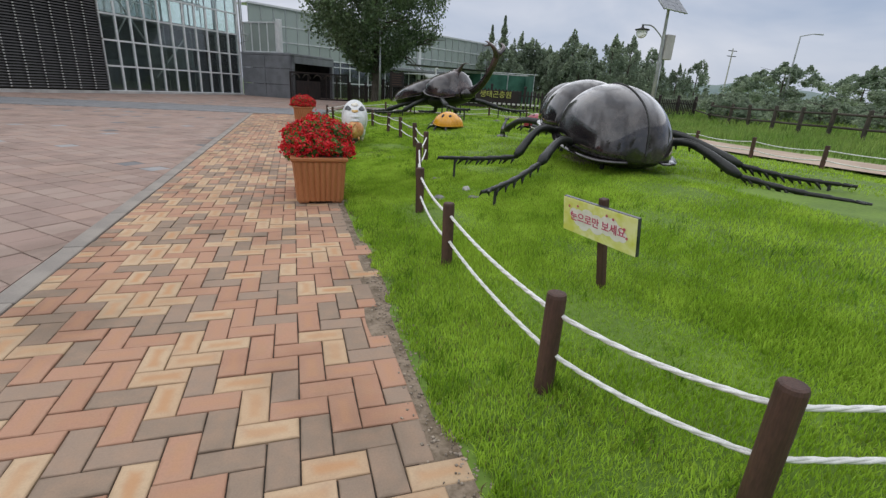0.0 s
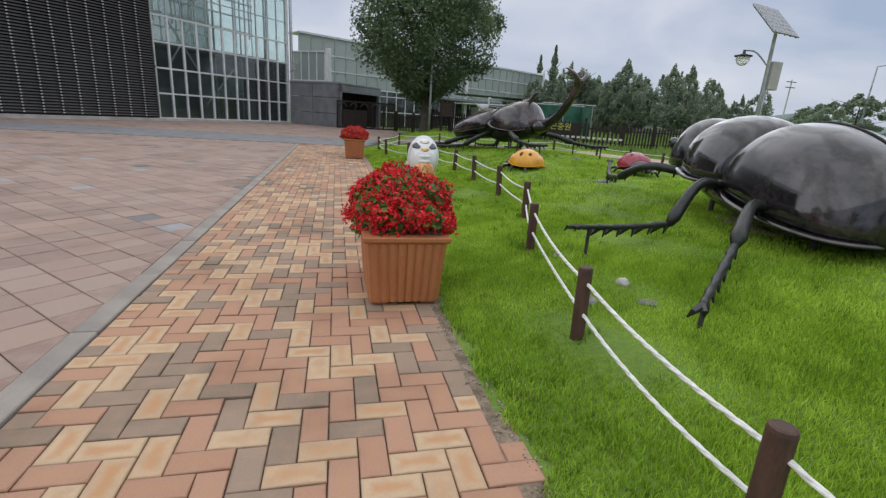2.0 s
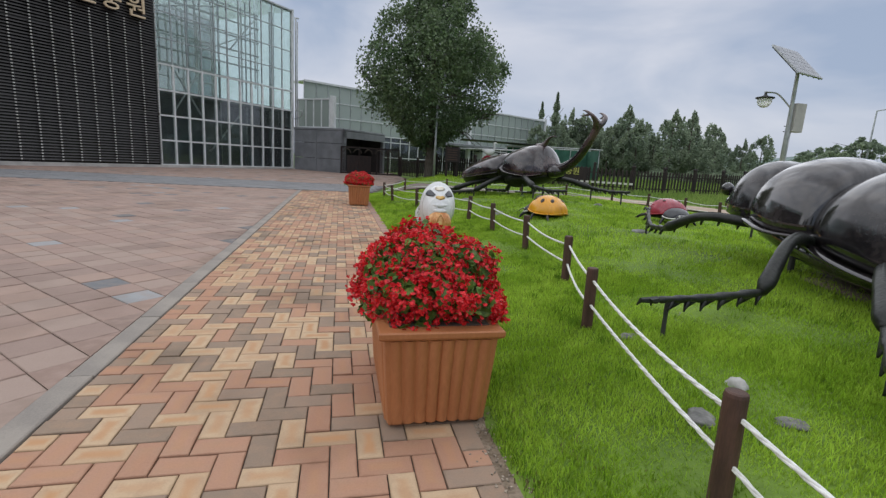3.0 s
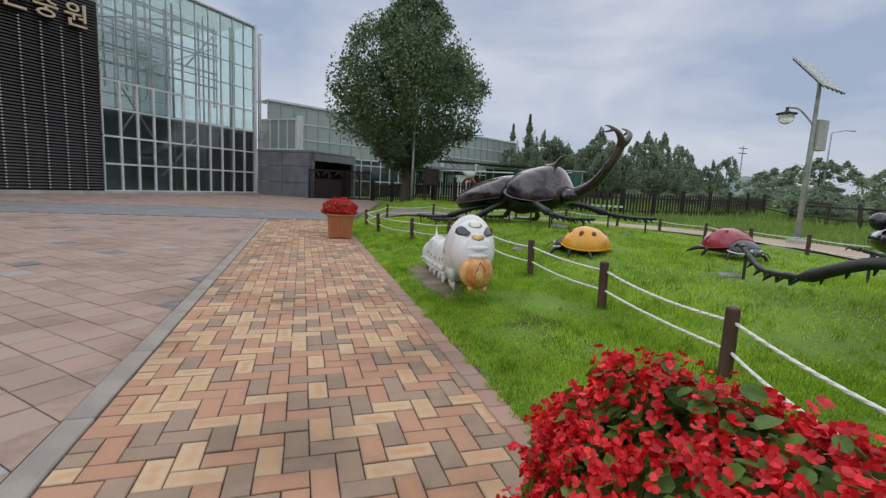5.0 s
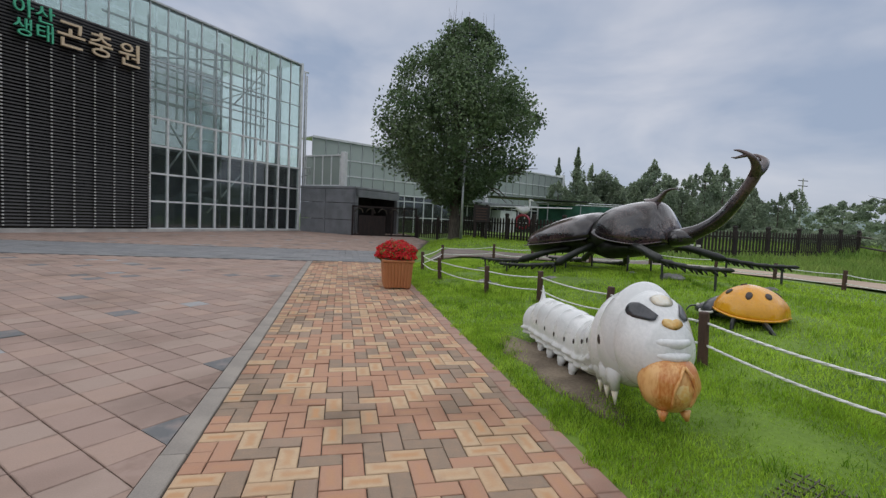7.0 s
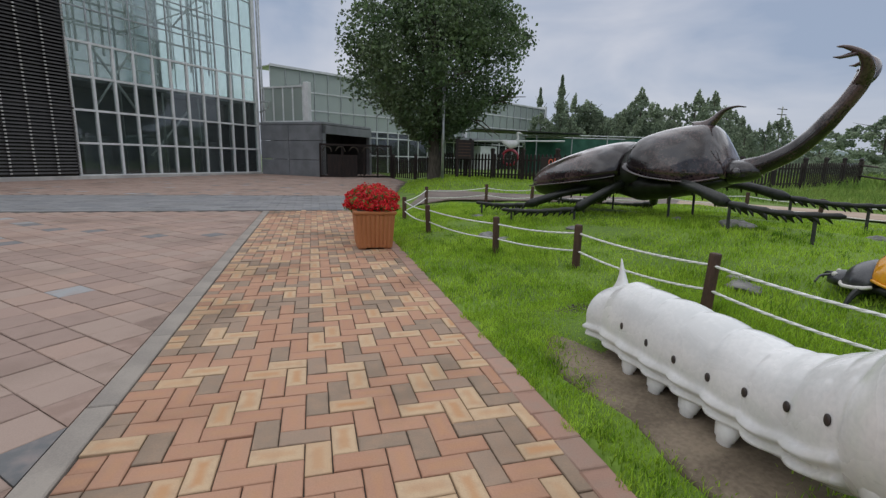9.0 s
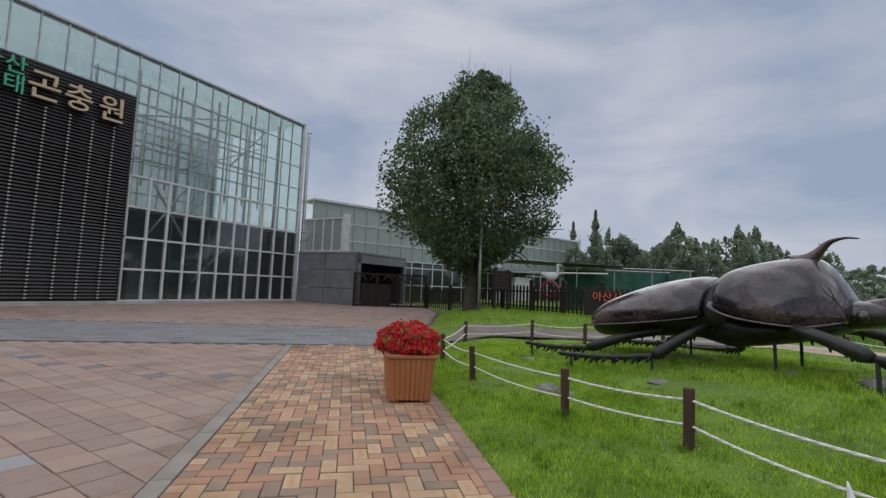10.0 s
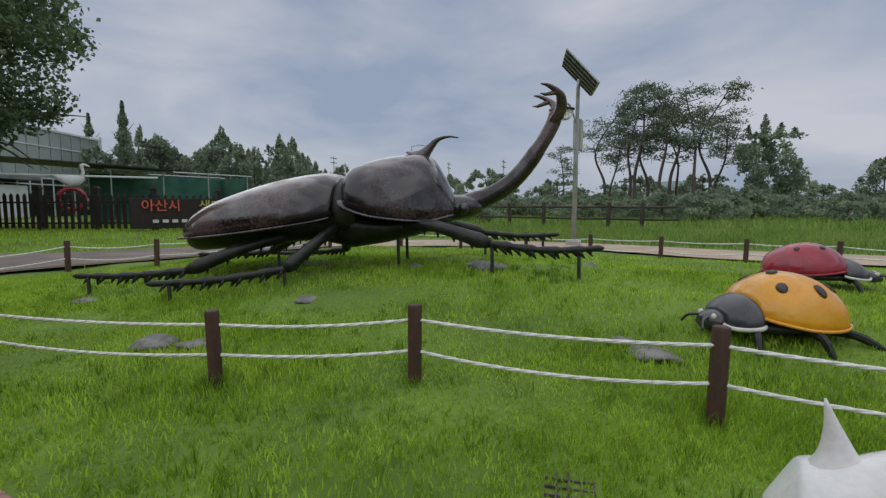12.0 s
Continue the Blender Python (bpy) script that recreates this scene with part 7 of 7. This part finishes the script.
# ---- grass ----
def blades(n, x0, x1, y0, y1, h, w, seed, keep_fn, clump=0.0):
    """Bent grass blades: three triangles each."""
    rs = np.random.default_rng(seed)
    x, y = rs.uniform(x0, x1, n), rs.uniform(y0, y1, n)
    if clump:
        dens = np.sin(x * 3.1 + 1.7 * np.sin(y * 2.3)) * np.sin(y * 2.7 + 1.1 * np.sin(x * 1.9)) + 0.6 * np.sin(x * 9 + y * 7)
        ok = rs.random(n) < np.clip(1 - clump * (0.5 - 0.5 * dens), 0.12, 1)
        x, y = x[ok], y[ok]
    ok = keep_fn(x, y)
    x, y = x[ok], y[ok]
    n = len(x)
    z = land(x, y) - 0.005
    a = rs.uniform(0, 2 * math.pi, n)
    tall = h * rs.uniform(0.55, 1.25, n) * (0.82 + 0.25 * np.sin(x * 2.2 + 1.3) * np.sin(y * 1.6))
    lean = rs.uniform(0.1, 0.75, n) * tall
    ww = w * rs.uniform(0.6, 1.2, n)
    dx, dy = np.cos(a), np.sin(a)
    b = rs.uniform(0, 2 * math.pi, n)
    sx, sy = np.cos(b) * ww / 2, np.sin(b) * ww / 2
    V = np.zeros((n, 5, 3))
    V[:, 0] = np.stack([x - sx, y - sy, z], 1)
    V[:, 1] = np.stack([x + sx, y + sy, z], 1)
    V[:, 2] = np.stack([x + sx * 0.8 + dx * lean * 0.35, y + sy * 0.8 + dy * lean * 0.35, z + tall * 0.6], 1)
    V[:, 3] = np.stack([x - sx * 0.8 + dx * lean * 0.35, y - sy * 0.8 + dy * lean * 0.35, z + tall * 0.6], 1)
    V[:, 4] = np.stack([x + dx * lean, y + dy * lean, z + tall], 1)
    base = 5 * np.arange(n)
    me = bpy.data.meshes.new("grass")
    F3 = np.stack([base, base + 1, base + 2, base, base + 2, base + 3, base + 3, base + 2, base + 4], 1).reshape(-1)
    me.vertices.add(5 * n)
    me.vertices.foreach_set("co", V.reshape(-1))
    me.loops.add(9 * n)
    me.loops.foreach_set("vertex_index", F3)
    me.polygons.add(3 * n)
    me.polygons.foreach_set("loop_start", np.arange(0, 9 * n, 3))
    me.update(calc_edges=True)
    me.validate()
    return me


def on_footpath(x, y):
    """Roughly the ring path beyond the rope fence."""
    right = (x > 10.15) & (x < 12.95) & (y < 15)
    back = ((x - 4.0) ** 2 / 8.9 ** 2 + (y - 13.5) ** 2 / 10.4 ** 2 < 1.0) & ((x - 4.0) ** 2 / 6.75 ** 2 + (y - 13.5) ** 2 / 7.55 ** 2 > 1.0) & (y > 14.5)
    return right | (back & (y < 24))


def bare(x, y):
    mix_ = np.sin(x * 129.898 + y * 782.33) * 437.58
    mix_ = mix_ - np.floor(mix_)
    soil = ((x - 1.17 - 0.12 * (y - 11.0)) / 0.37) ** 2 + ((y - 11.2) / 1.2) ** 2 + 0.8 * mix_ < 1.05
    thin = ((x - 4.45) / 0.7) ** 2 + ((y - 6.15) / 1.1) ** 2 + 1.2 * mix_ < 1.2
    out = soil | thin | (((x - 1.62) / 0.2) ** 2 + ((y - 8.2) / 0.26) ** 2 + 1.3 * mix_ < 1.1)
    for gx_, gy_, turn_, nx_, ny_ in GRIDS:
        out |= (((x - gx_) / (0.032 * nx_)) ** 2 + ((y - gy_) / (0.032 * ny_)) ** 2 < 1) & (mix_ < 0.42)
    return out


def lawn_near(x, y):
    edge = path_edge(y) + 0.0 + 0.05 * np.sin(y * 23) * np.sin(y * 7.7) + 0.06 * (1 - smooth(4.5, 7.5, y)) * (0.6 + 0.4 * np.sin(y * 5.1) * np.sin(y * 1.9 + 2)) + 0.03 * np.sin(y * 11)
    fade = np.sin(x * 91.7 + y * 613.1) * 291.3
    return (x > edge) & ~bare(x, y) & (y < 20.8) & (x < 2.2 + 1.0 * (fade - np.floor(fade)))


def lawn_far(x, y):
    return (x > path_edge(y) + 0.06) & ~on_footpath(x, y) & ~bare(x, y)


lawn_grass = empty("lawn_grass", "short bright green lawn grass round the statues", "grass", kind="stuff")
for k, (n, x0, x1, y0, y1, h, w, fn, cl) in enumerate((
        (210000, 0.5, 3.0, -0.6, 6.0, 0.050, 0.0055, lawn_near, 0.06),
        (90000, 2.1, 4.6, -0.6, 7.5, 0.050, 0.007, lawn_far, 0.06),
        (160000, 0.6, 3.2, 6.0, 13.0, 0.048, 0.0065, lawn_near, 0.12),
        (70000, 0.6, 3.2, 13.0, 20.8, 0.055, 0.009, lawn_near, 0.4),
        (105000, 2.3, 6.4, 4.0, 20.5, 0.056, 0.010, lawn_far, 0.2),
        (34000, 6.2, 10.4, -0.6, 20.0, 0.06, 0.017, lawn_far, 0.3),
        (22000, 2.6, 13.0, 21.0, 34.0, 0.11, 0.02, lawn_far, 0.2))):
    tagged(part("grass", blades(n, x0, x1, y0, y1, h, w, 60 + k, fn, cl), M["grass"], lawn_grass), kind="stuff")
tufts = []
rs_t = np.random.default_rng(99)
for (x, y) in POSTS[:16]:
    tufts += [(x + rs_t.normal() * 0.06, y + rs_t.normal() * 0.06, 0.10, 26) for _ in range(3)]
for k in range(1150):
    x, y = (rs_t.uniform(0.6, 3.4), rs_t.uniform(0.6, 19)) if k < 650 else (rs_t.uniform(1.0, 6.5), rs_t.uniform(7, 19))
    tufts.append((x, y, rs_t.uniform(0.05, 0.11), 16))
for k in range(150):
    y = rs_t.uniform(0.6, 12)
    tufts.append((float(path_edge(y)) + abs(rs_t.normal()) * 0.10 + 0.05, y, rs_t.uniform(0.04, 0.09), 14))
tufts += [(float(rs_t.normal(4.7, 0.5)), float(rs_t.normal(14.2, 0.6)), 0.10, 30) for _ in range(26)]
chunks = [blades(n, x - 0.05, x + 0.05, y - 0.05, y + 0.05, h, 0.0065, 500 + i, lambda a, b: (a > path_edge(b)) & ~bare(a, b)) for i, (x, y, h, n) in enumerate(tufts)]
tuft_bm = bmesh.new()
for c in chunks:
    tuft_bm.from_mesh(c)
    bpy.data.meshes.remove(c)
dry_bm = bmesh.new()
for i in range(330):
    y = rs_t.uniform(0.6, 5.6) if i < 240 else rs_t.uniform(7.9, 9.6)
    x = float(path_edge(y)) + abs(rs_t.normal()) * (0.7 if i < 240 and i % 2 else 0.3) + 0.04
    c = blades(9, x - 0.06, x + 0.06, y - 0.06, y + 0.06, 0.035, 0.006, 1500 + i, lambda a, b: a > path_edge(b))
    dry_bm.from_mesh(c)
    bpy.data.meshes.remove(c)
tagged(part("dry_thatch", dry_bm, M["dry"], lawn_grass, "dry brown thatch"), kind="stuff")
tagged(part("tufts", tuft_bm, M["tuft"], lawn_grass, "darker coarse tufts"), kind="stuff")
rough_grass = empty("field_grass", "tall rough grass of the field beyond the footpath", "grass", kind="stuff")
for k, (n, x0, x1, y0, y1, h, w) in enumerate(((26000, 12.9, 22.0, -4, 24, 0.34, 0.028), (30000, 22.0, 48.0, -6, 44, 0.55, 0.07), (6000, 10.5, 24, 23, 34, 0.4, 0.04))):
    tagged(part("grass", blades(n, x0, x1, y0, y1, h, w, 80 + k, lambda x, y: ~on_footpath(x, y), 0.3), M["field"], rough_grass), kind="stuff")

# ---- single bricks and pavers where the walk passes nearest ----
brick_mesh = piece_uv(from_np("brick", *slab_pieces([(0, 0, 0, BRICK - 0.0028, BRICK / 2 - 0.0028, 0)], 0.03, 0.003)))
for (x, y, a), z, tw in zip(H[near], tops[near], turns[near]):
    o = part("brick", brick_mesh, M["brick"], brick_path)
    o.matrix_basis = Matrix.Translation((x, y, z)) @ Matrix.Rotation(a + tw, 4, "Z")
paver_mesh = piece_uv(from_np("paver", *slab_pieces([(0, 0, 0, PAVER / 2 - 0.003, PAVER / 2 - 0.003, 0)], 0.03, 0.004)))
for r in P_NEAR:
    o = part("paver", paver_mesh, M["paver"], plaza)
    o.matrix_basis = Matrix.Translation(r[:3]) @ Matrix.Rotation(r[5], 4, "Z")
